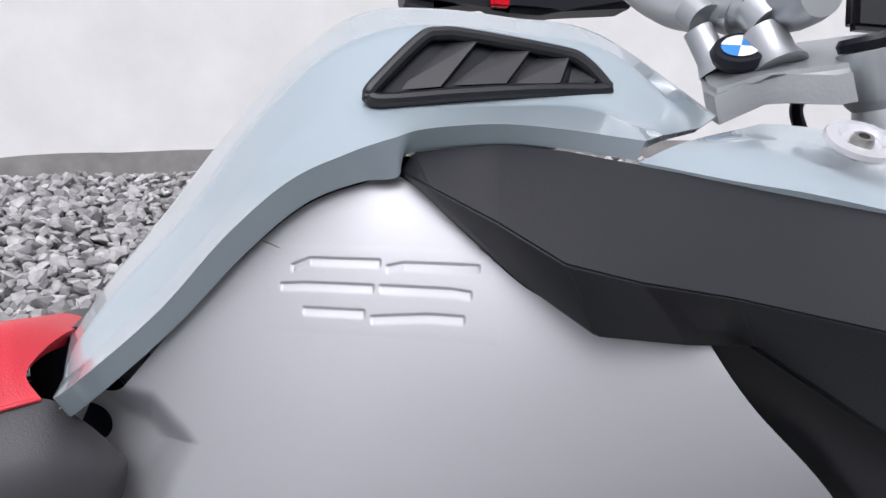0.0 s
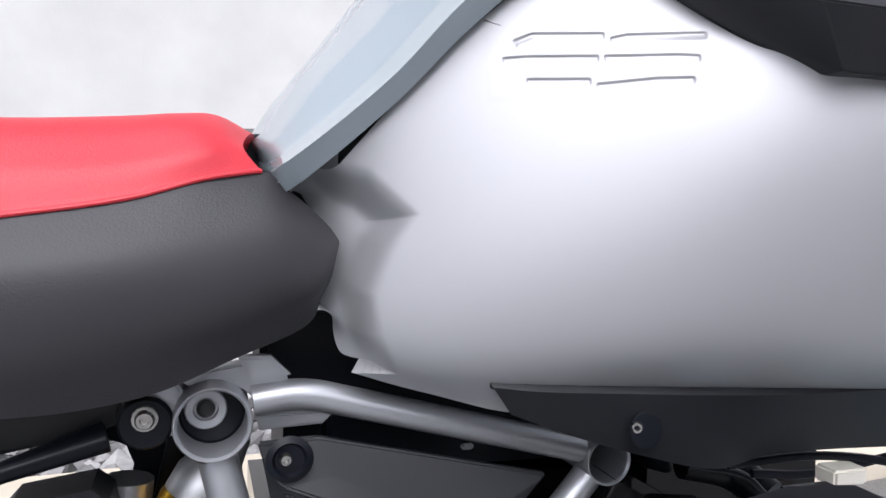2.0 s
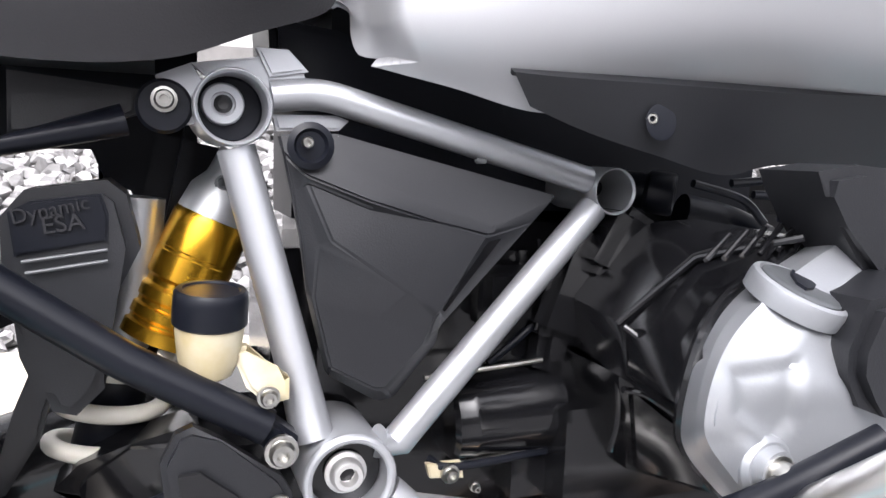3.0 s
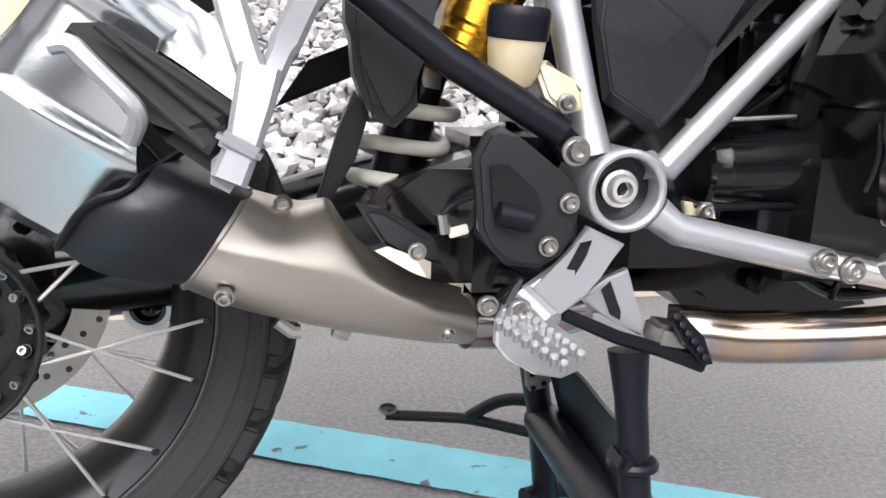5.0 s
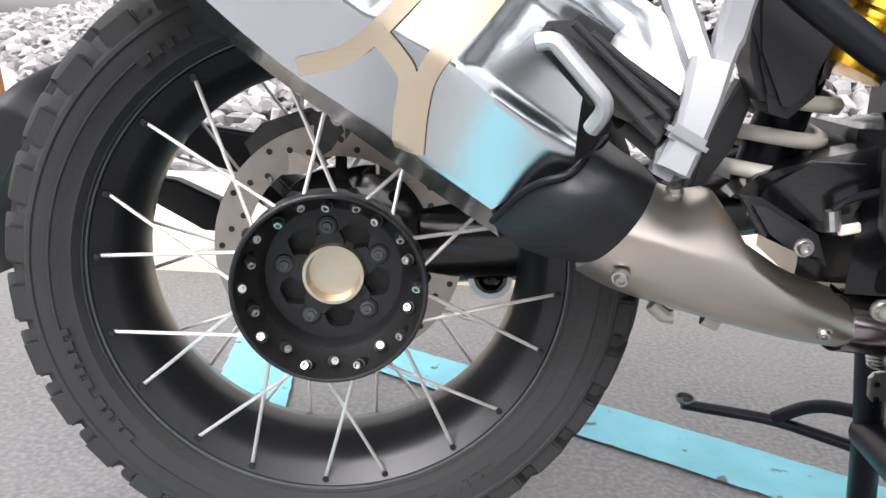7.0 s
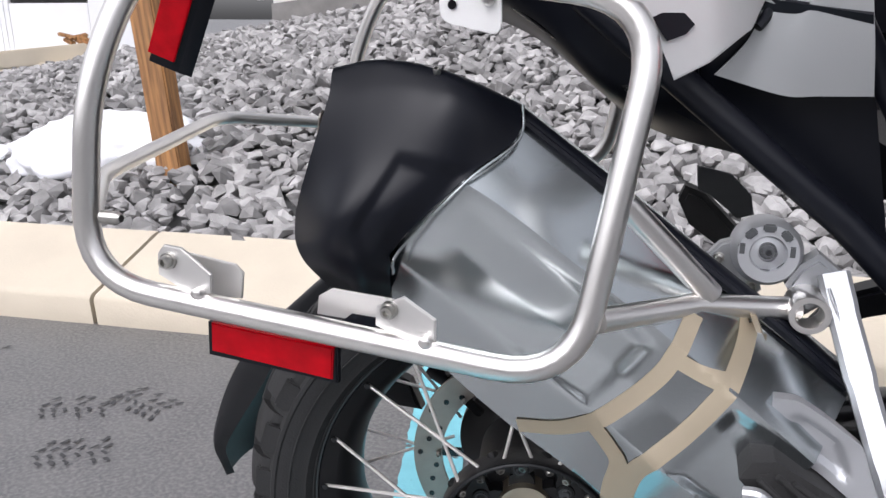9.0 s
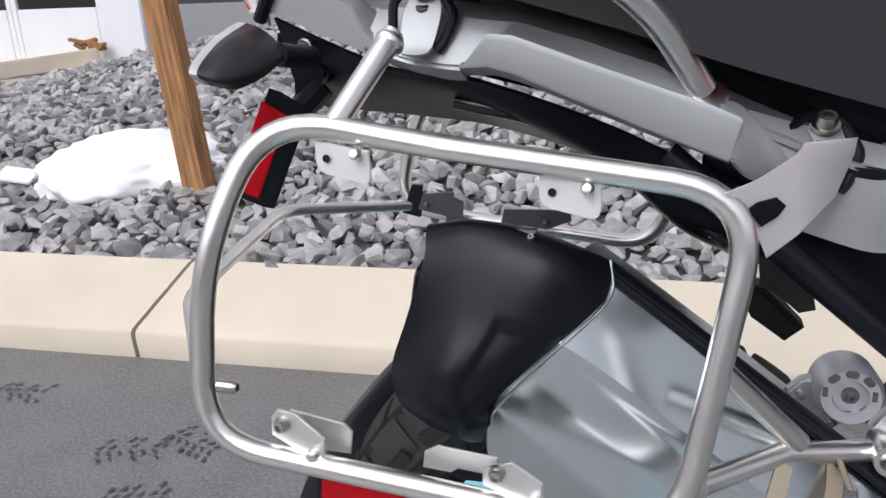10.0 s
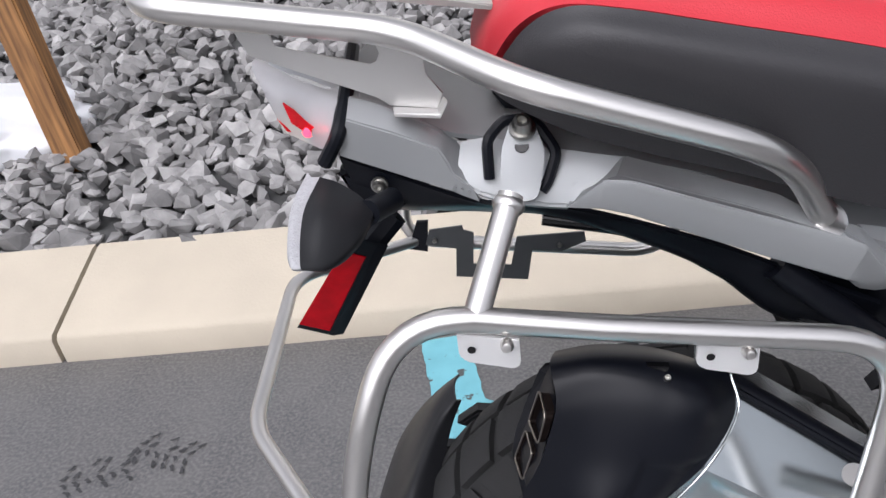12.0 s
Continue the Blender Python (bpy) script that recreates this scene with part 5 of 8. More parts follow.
NB = 32
for k in range(NB):
    a = 2 * math.pi * k / NB
    w = 2 * math.pi / NB
    part("tread_block", tread_block(a + 0.06 * w, a + 0.82 * w, -0.0795, -0.036, 0.06, 0.009), RUBBER, tyre, sharp=40)
    part("tread_block", tread_block(a + 0.45 * w, a + 1.26 * w, -0.027, 0.027, -0.05, 0.009), RUBBER, tyre, sharp=40)
    part("tread_block", tread_block(a + 0.06 * w, a + 0.82 * w, 0.036, 0.0795, -0.06, 0.0075), RUBBER, tyre, sharp=40)

for k in range(NB):
    a = 2 * math.pi * (k + 0.44) / NB
    p = WC + Vector((0.2725 * math.cos(a), -0.0775, 0.2725 * math.sin(a)))
    part("side_lug", block(tuple(p), (0.022, 0.010, 0.036), (0, -math.degrees(a), 0), 0.003), RUBBER, tyre)
# hub: an open flange ring, a cone that carries the spoke nuts, and a flat star inside
def on_wheel(r, a, o):
    """A place on the wheel: radius, angle, and offset along the axle from its middle plane."""
    return WC + Vector((r * math.cos(a), o, r * math.sin(a)))


hub = part("hub", lathe([(0.0, -0.030), (0.026, -0.030), (0.030, -0.034), (0.060, -0.034), (0.0645, -0.050), (0.0665, -0.066), (0.0690, -0.070), (0.0800, -0.086), (0.0815, -0.098), (0.0830, -0.105), (0.0862, -0.105), (0.0872, -0.101), (0.0872, -0.078), (0.082, -0.070), (0.066, -0.055), (0.055, -0.02), (0.052, 0.06), (0.08, 0.085), (0.08, 0.095), (0.0, 0.10)],
                         WC, AX, 72), HUBM, wheel, "black cast hub with spoke flange", sharp=40)
part("hub_lip", tube(ring_pts(WC + Vector((0, -0.1035, 0)), 0.0850, n=64), 0.0024, 8, close=True), RIM, hub)
part("axle_cap", lathe([(0.0, -0.046), (0.0235, -0.047), (0.0252, -0.056), (0.0256, -0.0600), (0.0285, -0.0600), (0.0292, -0.057), (0.0292, -0.030)], WC + Vector((0, 0, 0.001)), AX, 44), CUP, hub, "bright hollow axle cap")
star = bmesh.new()
inner, outer = [], []
for k in range(60):
    a = 2 * math.pi * k / 60
    arm = 0.5 + 0.5 * math.cos(5 * (a - 0.45))
    inner.append([on_wheel(0.0285, a, -0.052), on_wheel(0.0285 + 0.0125 * smooth01(arm * 1.5), a, -0.052), on_wheel(0.0285 + 0.0125 * smooth01(arm * 1.5), a, -0.036)])
    outer.append([on_wheel(0.0645, a, -0.0505), on_wheel(0.0535 - 0.0125 * smooth01(arm * 1.7 - 0.2), a, -0.0505), on_wheel(0.0535 - 0.0125 * smooth01(arm * 1.7 - 0.2), a, -0.036)])
for ring in (inner, outer):
    vs_ = [[star.verts.new(p) for p in row] for row in ring]
    for k in range(60):
        a, b = vs_[k], vs_[(k + 1) % 60]
        for q in range(2):
            star.faces.new((a[q], b[q], b[q + 1], a[q + 1]))
part("hub_star", star, HUBM, hub, "five-armed star of the hub", sharp=40)
for k in range(5):
    a = 0.45 + 2 * math.pi * k / 5
    part("bolt_seat", lathe([(0, 0.0), (0.0092, 0.0), (0.0100, -0.0010), (0.0112, -0.010)], on_wheel(0.0465, a, -0.0525), (0, -1, 0), 18), HUBM, hub)
    bolt(tuple(on_wheel(0.0465, a, -0.0530)), hub, 0.0068, h=0.004, mat=PLUG)
for k in range(20):
    a = math.radians(2.0 + 18 * k)
    r, o = (0.0785, -0.0935) if k % 2 == 0 else (0.0735, -0.0865)
    tilt = Vector((-0.45 * math.cos(a) + 0.35 * math.cos(a + 1.5708 * (1 if k % 2 else -1)), -1, -0.45 * math.sin(a) + 0.35 * math.sin(a + 1.5708 * (1 if k % 2 else -1))))
    part("nipple_boss", lathe([(0, 0.001), (0.0056, 0.0), (0.0066, -0.016)], on_wheel(r, a, o), tilt, 12), HUBM, hub)
    bolt(tuple(on_wheel(r, a, o)), hub, 0.0058, tilt, 0.0062, washer=False, name="spoke_nut")
# painted highlight along the rim's edge, and raised marks on the tyre wall
part("rim_highlight", tube(ring_pts(WC + Vector((0, -0.0625, 0)), 0.2222, n=96), 0.0013, 6, close=True), PLUG, wheel, "grey ring painted as the highlight along the rim's edge")
for group in range(4):
    for k in range(9):
        a = math.radians(90 * group + 12 + 3.1 * k + (2.0 if k > 4 else 0.0))
        da, tall = math.radians(0.75 + 0.3 * (k % 3)), 0.0085 if k % 4 else 0.0065
        mark = bmesh.new()
        low = [mark.verts.new(on_wheel(r, b, -0.0795 - (r - 0.2405) * 0.25)) for r, b in ((0.2405, a - da), (0.2405, a + da), (0.2405 + tall, a + da), (0.2405 + tall, a - da))]
        top = [mark.verts.new(v.co + Vector((0, -0.0022, 0))) for v in low]
        mark.faces.new(top)
        for j in range(4):
            mark.faces.new((low[j], low[(j + 1) % 4], top[(j + 1) % 4], top[j]))
        part("sidewall_mark", mark, RUBBER, tyre, smooth=False)
# spokes: near and far sides, each pair crossing, the ends evenly spaced round the rim
for side, o_rim, o_hub in ((0, -0.0570, -0.0930), (1, 0.052, 0.062)):
    for k in range(20):
        a = math.radians(18 * k + (-3 if side == 0 else 10))
        lean = math.radians(17 if k % 2 == 1 else -17)
        p, q = on_wheel(0.0860, a, o_hub), on_wheel(0.2135, a + lean, o_rim)
        part("spoke", tube([p, q], 0.0019, 8), SPOKE, wheel)
        if side == 0:
            part("spoke_head", lathe([(0, 0.002), (0.003, 0.0015), (0.0034, 0)], q + Vector((0, -0.003, 0)), (0, -1, 0), 8), RIM, wheel)
# worn label of dark bars inside the rim
for k in range(9):
    a = math.radians(-64 + 2.1 * k)
    part("rim_label_bar", block(tuple(on_wheel(0.1915, a, -0.012)), (0.0015, 0.012, 0.0035), (0, -math.degrees(a), 0), 0.0), SATIN, wheel)
# brake disc with holes marked by rivets and bobbins, caliper
disc = part("brake_disc", lathe([(0.098, -0.0025), (0.132, -0.0025), (0.132, 0.0025), (0.098, 0.0025), (0.098, -0.0025)], WC + Vector((0, 0.045, 0)), AX, 72), DISC, wheel, "drilled steel brake disc")
for k in range(40):
    a = 2 * math.pi * k / 40
    r = (0.106, 0.115, 0.124)[k % 3]
    part("disc_hole", lathe([(0, 0), (0.0032, 0), (0.0034, 0.0008)], WC + Vector((r * math.cos(a), 0.0418, r * math.sin(a))), AX, 10), GLOSS, disc)
for k in range(8):
    a = 2 * math.pi * k / 8
    part("disc_arm", block(tuple(WC + Vector((0.088 * math.cos(a), 0.047, 0.088 * math.sin(a)))), (0.03, 0.005, 0.012), (0, -math.degrees(a), 0), 0.002), GLOSS, disc)
    bolt(tuple(WC + Vector((0.102 * math.cos(a), 0.041, 0.102 * math.sin(a)))), disc, 0.004, washer=False)
cal = part("brake_caliper", slab([(-0.129, 0.060, 0.446), (-0.110, 0.060, 0.467), (-0.075, 0.060, 0.480), (-0.057, 0.060, 0.486), (-0.043, 0.060, 0.478), (-0.023, 0.060, 0.479), (-0.015, 0.060, 0.463), (-0.030, 0.060, 0.440), (-0.059, 0.060, 0.421), (-0.118, 0.060, 0.424)], 0.06, 0.006), GLOSS, bike, "black brake caliper")
part("caliper_pad", slab([(-0.107, 0.055, 0.428), (-0.095, 0.055, 0.446), (-0.063, 0.055, 0.442), (-0.046, 0.055, 0.428), (-0.058, 0.055, 0.419), (-0.105, 0.055, 0.414)], 0.02, 0.003), DISC, cal)
bolt((-0.026, 0.055, 0.477), cal, 0.007)
part("final_drive", lathe([(0, -0.01), (0.05, -0.008), (0.085, 0.01), (0.095, 0.05), (0.08, 0.1), (0, 0.11)], WC + Vector((0.02, 0.07, 0.0)), AX, 40), GLOSS, bike, "black final drive housing")
part("swingarm", tube([(0.06, 0.13, 0.35), (0.20, 0.13, 0.36), (0.36, 0.10, 0.42), (0.50, 0.06, 0.46)], [0.06, 0.055, 0.05, 0.05], 18), GLOSS, bike, "black single-sided swingarm")
link = part("torque_link", lathe([(0.0, 0.012), (0.012, 0.012), (0.014, 0.0), (0.020, -0.001), (0.024, 0.002), (0.024, 0.03), (0, 0.03)], (0.134, 0.100, 0.308), AX, 30), GLOSS, bike, "bushing of the drive link")
part("bushing_ring", lathe([(0.0185, 0.0), (0.0245, 0.0), (0.0245, 0.003), (0.0185, 0.003), (0.0185, 0.0)], (0.134, 0.098, 0.309), AX, 30), CAST, link)
bolt((0.134, 0.105, 0.307), link, 0.008, mat=HUBM)
# rear mudguard on its arm
hug = []
for k in range(6):
    row = []
    for j in range(13):
        u = j / 12
        a = math.radians(137 + 49 * u)
        y0 = 0.075 - 0.128 * smooth01(u / 0.34) + 0.035 * smooth01((u - 0.75) / 0.3)
        w = max(0, k - 1) / 4
        y = y0 + (0.125 - 0.065 * smooth01((u - 0.55) / 0.45) - y0) * w
        r = 0.320 + 0.044 * u + 0.012 * math.sin(math.pi * (0.15 + 0.7 * w)) - 0.008
        if k == 0:
            y, r = y + 0.006, r - 0.008 - 0.026 * math.sin(math.pi * min(1, u * 1.15))
        row.append(WC + Vector((r * math.cos(a), y - WC.y, r * math.sin(a))))
    hug.append(row)
part("mudguard", skin(sheet(hug, 4, 5), 0.003), BLACK, bike, "matt black rear mudguard")
for ln in ([(-0.235, 0.17, 0.451), (-0.162, 0.17, 0.444), (-0.150, 0.17, 0.386), (-0.199, 0.17, 0.394), (-0.265, 0.17, 0.427)], [(-0.310, 0.17, 0.385), (-0.261, 0.17, 0.381), (-0.208, 0.17, 0.360), (-0.190, 0.17, 0.319), (-0.228, 0.17, 0.320), (-0.314, 0.17, 0.362)]):
    part("mudguard_arm", slab(ln, 0.02, 0.004), BLACK, bike, "black mudguard arm")
part("mudguard_arm", tube([(-0.17, 0.18, 0.40), (-0.1, 0.18, 0.36), (0.04, 0.16, 0.34)], [0.03, 0.03, 0.035], 12), SATIN, bike)

# the wheel is turned a little in its swingarm
wheel.matrix_world = Matrix.Translation(WC) @ Matrix.Rotation(radians(11), 4, "Z") @ Matrix.Translation(-WC)


# ---- exhaust ----
MUF = [
    [],
    [(-0.024, -0.153, 0.779), (0.014, -0.155, 0.752), (0.068, -0.158, 0.713), (0.124, -0.162, 0.671), (0.183, -0.166, 0.628), (0.242, -0.170, 0.585)],
    [(-0.035, -0.203, 0.729), (0.003, -0.206, 0.708), (0.054, -0.209, 0.674), (0.115, -0.215, 0.633), (0.166, -0.226, 0.599), (0.215, -0.232, 0.562)],
    [(-0.056, -0.203, 0.703), (-0.020, -0.206, 0.669), (0.021, -0.210, 0.641), (0.084, -0.216, 0.603), (0.141, -0.229, 0.568), (0.199, -0.232, 0.530)],
    [(-0.086, -0.200, 0.666), (-0.042, -0.203, 0.636), (0.009, -0.208, 0.605), (0.068, -0.214, 0.567), (0.123, -0.235, 0.540), (0.198, -0.224, 0.484)],
    [(-0.089, -0.190, 0.612), (-0.052, -0.190, 0.577), (0.001, -0.190, 0.536), (0.054, -0.194, 0.505), (0.096, -0.206, 0.482), (0.148, -0.205, 0.449)],
    [(-0.105, -0.140, 0.592), (-0.070, -0.130, 0.557), (-0.011, -0.130, 0.515), (0.048, -0.135, 0.479), (0.093, -0.140, 0.451), (0.151, -0.140, 0.415)],
]
MUF[0] = [(x + 0.010, -0.105, z - 0.004) for x, y, z in MUF[1]]
muf = part("silencer", skin([[a.lerp(b, k / 14) for a, b in zip(c, c[1:]) for k in range(14)] + [c[-1]] for c in zip(*[spline(r, 16) for r in MUF])], 0.004,
                             sunk([([(-0.022, 0.718), (0.113, 0.625), (0.067, 0.566), (-0.085, 0.650)], 0.0042, 0.011, -0.06, 0.16), ([(0.163, 0.594), (0.245, 0.545), (0.216, 0.508), (0.204, 0.488), (0.121, 0.538)], 0.0045, 0.010, 0.0, 0.01)])), MUFF, bike, "faceted brushed steel silencer", sharp=45)


def ribbon(line, w, off=0.0012, rise=0.0):
    """A narrow etched band laid on the silencer's skin."""
    bv = BVHTree.FromPolygons([v.co for v in muf.data.vertices], [list(f.vertices) for f in muf.data.polygons])

    def drop(p):
        h = bv.ray_cast(Vector((p.x, -0.6, p.z)), Vector((0, 1, 0)))
        return (h[0] if h[0] else p) + Vector((0, -off, 0))
    pts = resample(spline(line, 8), 40)
    bm = bmesh.new()
    rows = []
    for k, p in enumerate(pts):
        t = (pts[min(k + 1, 39)] - pts[max(k - 1, 0)]).normalized()
        s = t.cross(Vector((0, -1, 0))).normalized()
        rows.append([bm.verts.new(drop(p + s * w * e) + Vector((0, -rise * (1 - (2 * e) ** 2), 0))) for e in (-0.5, -0.25, 0, 0.25, 0.5)])
    for a, b in zip(rows, rows[1:]):
        for k in range(4):
            bm.faces.new((a[k], b[k], b[k + 1], a[k + 1]))
    return bm


part("etched_band", ribbon([(0.173, -0.210, 0.640), (0.171, -0.215, 0.625), (0.163, -0.217, 0.609), (0.138, -0.228, 0.572), (0.109, -0.235, 0.539), (0.100, -0.225, 0.514), (0.096, -0.210, 0.483)], 0.0135), TAPE, muf)
part("etched_band", ribbon([(0.135, -0.210, 0.641), (0.126, -0.210, 0.624), (0.115, -0.215, 0.604), (0.088, -0.220, 0.574), (0.067, -0.222, 0.555), (0.045, -0.215, 0.542), (0.014, -0.205, 0.534)], 0.0125), TAPE, muf)
part("etched_band", ribbon([(0.128, -0.210, 0.616), (0.143, -0.215, 0.610), (0.160, -0.217, 0.605)], 0.011), TAPE, muf)
part("etched_band", ribbon([(0.070, -0.220, 0.559), (0.084, -0.228, 0.545), (0.093, -0.230, 0.531), (0.089, -0.220, 0.506), (0.087, -0.210, 0.484)], 0.014), TAPE, muf)
part("silencer_core", block((0.10, -0.10, 0.60), (0.26, 0.05, 0.09), (0, 36, 0), 0.02), SATIN, muf)
# black rail along the silencer's upper edge, grooved along its length
rail = [Vector(p) for p in ((0.000, -0.146, 0.772), (0.051, -0.148, 0.736), (0.124, -0.152, 0.684), (0.190, -0.156, 0.637), (0.245, -0.160, 0.594))]
bm = bmesh.new()
rows = []
for p in spline(rail, 6):
    rows.append([bm.verts.new(p + Vector((0.36 * h, d, 0.5 * h))) for d, h in ((-0.009, -0.016), (-0.011, -0.010), (-0.009, -0.006), (-0.007, -0.0055), (-0.006, -0.0035), (-0.002, 0.000), (0.006, 0.000), (0.012, -0.008))])
for a, b in zip(rows, rows[1:]):
    for k in range(7):
        bm.faces.new((a[k], b[k], b[k + 1], a[k + 1]))
part("silencer_rail", bm, SATIN, muf, "satin black rail along the silencer", sharp=30)

cap_net = [
    [(-0.165, -0.100, 0.788), (-0.128, -0.100, 0.795), (-0.083, -0.100, 0.790), (-0.043, -0.100, 0.780), (-0.005, -0.100, 0.758)],
    [(-0.140, -0.166, 0.800), (-0.105, -0.167, 0.806), (-0.064, -0.167, 0.802), (-0.031, -0.162, 0.791), (-0.000, -0.150, 0.775)],
    [(-0.137, -0.190, 0.778), (-0.102, -0.190, 0.790), (-0.061, -0.195, 0.789), (-0.028, -0.195, 0.781), (0.002, -0.172, 0.753)],
    [(-0.151, -0.200, 0.730), (-0.109, -0.212, 0.741), (-0.077, -0.216, 0.741), (-0.048, -0.214, 0.738), (-0.028, -0.205, 0.727)],
    [(-0.1665, -0.196, 0.686), (-0.120, -0.232, 0.698), (-0.094, -0.232, 0.698), (-0.078, -0.228, 0.694), (-0.074, -0.218, 0.676)],
    [(-0.158, -0.205, 0.658), (-0.129, -0.222, 0.659), (-0.113, -0.222, 0.652), (-0.101, -0.218, 0.646), (-0.081, -0.212, 0.656)],
    [(-0.145, -0.170, 0.616), (-0.132, -0.170, 0.612), (-0.119, -0.170, 0.608), (-0.109, -0.170, 0.606), (-0.099, -0.170, 0.608)],
]
cap_net[0] = far_row(cap_net[1], 0.006, -0.115, -0.026)
cap = part("silencer_end_cap", skin(sheet(cap_net, 16, 12), 0.006, sunk([([(-0.075, 0.747), (-0.020, 0.735), (-0.060, 0.680), (-0.084, 0.640), (-0.099, 0.655), (-0.105, 0.692)], 0.0035, 0.008, -0.3, 0.01)])), SATIN, bike, "satin black silencer end cap", sharp=28)
back = [Vector(r[0]) for r in cap_net[1:]]
far = [Vector(p) for p in ((-0.143, -0.150, 0.789), (-0.148, -0.132, 0.768), (-0.160, -0.112, 0.718), (-0.172, -0.100, 0.672), (-0.177, -0.098, 0.640), (-0.168, -0.120, 0.600))]
bm = bmesh.new()
ring_a = [bm.verts.new(p) for p in back]
ring_b = [bm.verts.new(p.lerp(q, 0.12) + Vector((0.004, 0.0, 0.0))) for p, q in zip(back, far)]
ring_c = [bm.verts.new(p.lerp(q, 0.88) + Vector((0.004, 0.0, 0.0))) for p, q in zip(back, far)]
ring_d = [bm.verts.new(q) for q in far]
ring_e = [bm.verts.new(q + Vector((0.05, 0.012, 0.0))) for q in far]
for u, w in ((ring_a, ring_b), (ring_b, ring_c), (ring_c, ring_d), (ring_d, ring_e)):
    for k in range(len(u) - 1):
        bm.faces.new((u[k], w[k], w[k + 1], u[k + 1]))
part("end_face", bm, SATIN, cap, smooth=False)
for q in ([(-0.148, -0.156, 0.767), (-0.144, -0.188, 0.768), (-0.151, -0.184, 0.733), (-0.158, -0.142, 0.720)], [(-0.161, -0.138, 0.707), (-0.156, -0.174, 0.714), (-0.166, -0.161, 0.668), (-0.173, -0.121, 0.656)]):
    ring = [Vector(p) + Vector((-0.001, 0, 0)) for p in q]
    c = sum(ring, Vector()) / 4
    loop = rounded([ring[0].lerp(ring[1], 0.5)] + ring[1:] + [ring[0], ring[0].lerp(ring[1], 0.5)], 0.008)[:-1]
    part("exhaust_tip", tube(loop, 0.0009, 8, close=True), DISC, cap, "thin grey rim of an exhaust opening")
    bm = bmesh.new()
    mouth, depth = [bm.verts.new(p) for p in loop], [bm.verts.new(c + (p - c) * 0.9 + Vector((0.045, 0.010, -0.012))) for p in loop]
    for k in range(len(loop)):
        bm.faces.new((mouth[k], mouth[(k + 1) % len(loop)], depth[(k + 1) % len(loop)], depth[k]))
    bm.faces.new(depth)
    part("exhaust_bore", bm, BORE, cap)
tri_mark = [(-0.092, -0.172, 0.806), (-0.051, -0.176, 0.807), (-0.058, -0.180, 0.796)]
part("cap_recess", slab([(p[0], p[1] - 0.0012, p[2] - 0.0035) for p in tri_mark], 0.006, 0.0005), GLOSS, cap)
bolt((Vector((-0.054, -0.181, 0.799)) + Vector((0, -0.002, -0.002))), cap, 0.0036, (0, -0.6, 0.8), washer=False)
part("cap_seam", tube(spline([Vector(r[-1]) + Vector((0.002, -0.001, -0.001)) for r in cap_net[1:6]], 6), 0.0012, 8), MUFF, cap, "bright edge of the end cap")

# heat shield between silencer and sleeve
dark = [
    [(0.220, -0.160, 0.495), (0.232, -0.165, 0.487), (0.244, -0.170, 0.481), (0.258, -0.165, 0.468)],
    [(0.210, -0.220, 0.493), (0.225, -0.225, 0.485), (0.235, -0.220, 0.478), (0.253, -0.190, 0.468)],
    [(0.198, -0.238, 0.480), (0.212, -0.240, 0.473), (0.224, -0.235, 0.466), (0.244, -0.215, 0.455)],
    [(0.180, -0.236, 0.474), (0.196, -0.242, 0.464), (0.213, -0.235, 0.452), (0.232, -0.215, 0.436)],
    [(0.166, -0.225, 0.463), (0.182, -0.228, 0.447), (0.200, -0.220, 0.434), (0.220, -0.200, 0.419)],
    [(0.149, -0.205, 0.440), (0.164, -0.200, 0.426), (0.185, -0.190, 0.416), (0.211, -0.175, 0.409)],
]
ds = panel("heat_shield", dark, SHIELD, label="dark heat shield of the silencer", nu=7, nv=6, sharp=60)
part("shield_lip", tube(spline([(0.149, -0.209, 0.442), (0.166, -0.228, 0.464), (0.180, -0.239, 0.475), (0.194, -0.240, 0.480), (0.204, -0.230, 0.488), (0.219, -0.190, 0.498)], 5), 0.0025, 8), SATIN, ds)
sleeve = [
    [(0.251, -0.090, 0.460), (0.286, -0.080, 0.450), (0.315, -0.075, 0.450), (0.347, -0.070, 0.420), (0.427, -0.050, 0.370)],
    [(0.253, -0.135, 0.465), (0.284, -0.125, 0.452), (0.315, -0.112, 0.452), (0.352, -0.100, 0.415), (0.423, -0.075, 0.373)],
    [(0.245, -0.165, 0.454), (0.275, -0.158, 0.441), (0.320, -0.148, 0.430), (0.362, -0.125, 0.401), (0.427, -0.094, 0.365)],
    [(0.233, -0.184, 0.436), (0.268, -0.177, 0.426), (0.316, -0.162, 0.408), (0.370, -0.138, 0.383), (0.429, -0.102, 0.353)],
    [(0.219, -0.180, 0.417), (0.253, -0.174, 0.403), (0.309, -0.158, 0.386), (0.372, -0.132, 0.363), (0.430, -0.098, 0.340)],
    [(0.211, -0.155, 0.401), (0.246, -0.150, 0.385), (0.309, -0.138, 0.365), (0.377, -0.112, 0.344), (0.427, -0.084, 0.329)],
    [(0.212, -0.100, 0.382), (0.247, -0.100, 0.367), (0.313, -0.090, 0.348), (0.385, -0.070, 0.328), (0.430, -0.060, 0.320)],
]
sl = panel("exhaust_sleeve", sleeve, TITAN, label="brushed bronze-grey exhaust sleeve", nu=16, nv=12, sharp=60, shape=sunk([([(0.299, 0.462), (0.317, 0.435), (0.335, 0.406), (0.364, 0.386), (0.399, 0.375), (0.430, 0.365), (0.440, 0.400), (0.369, 0.440), (0.341, 0.470), (0.319, 0.480)], 0.011, 0.016, 0.0, 0.01)]))
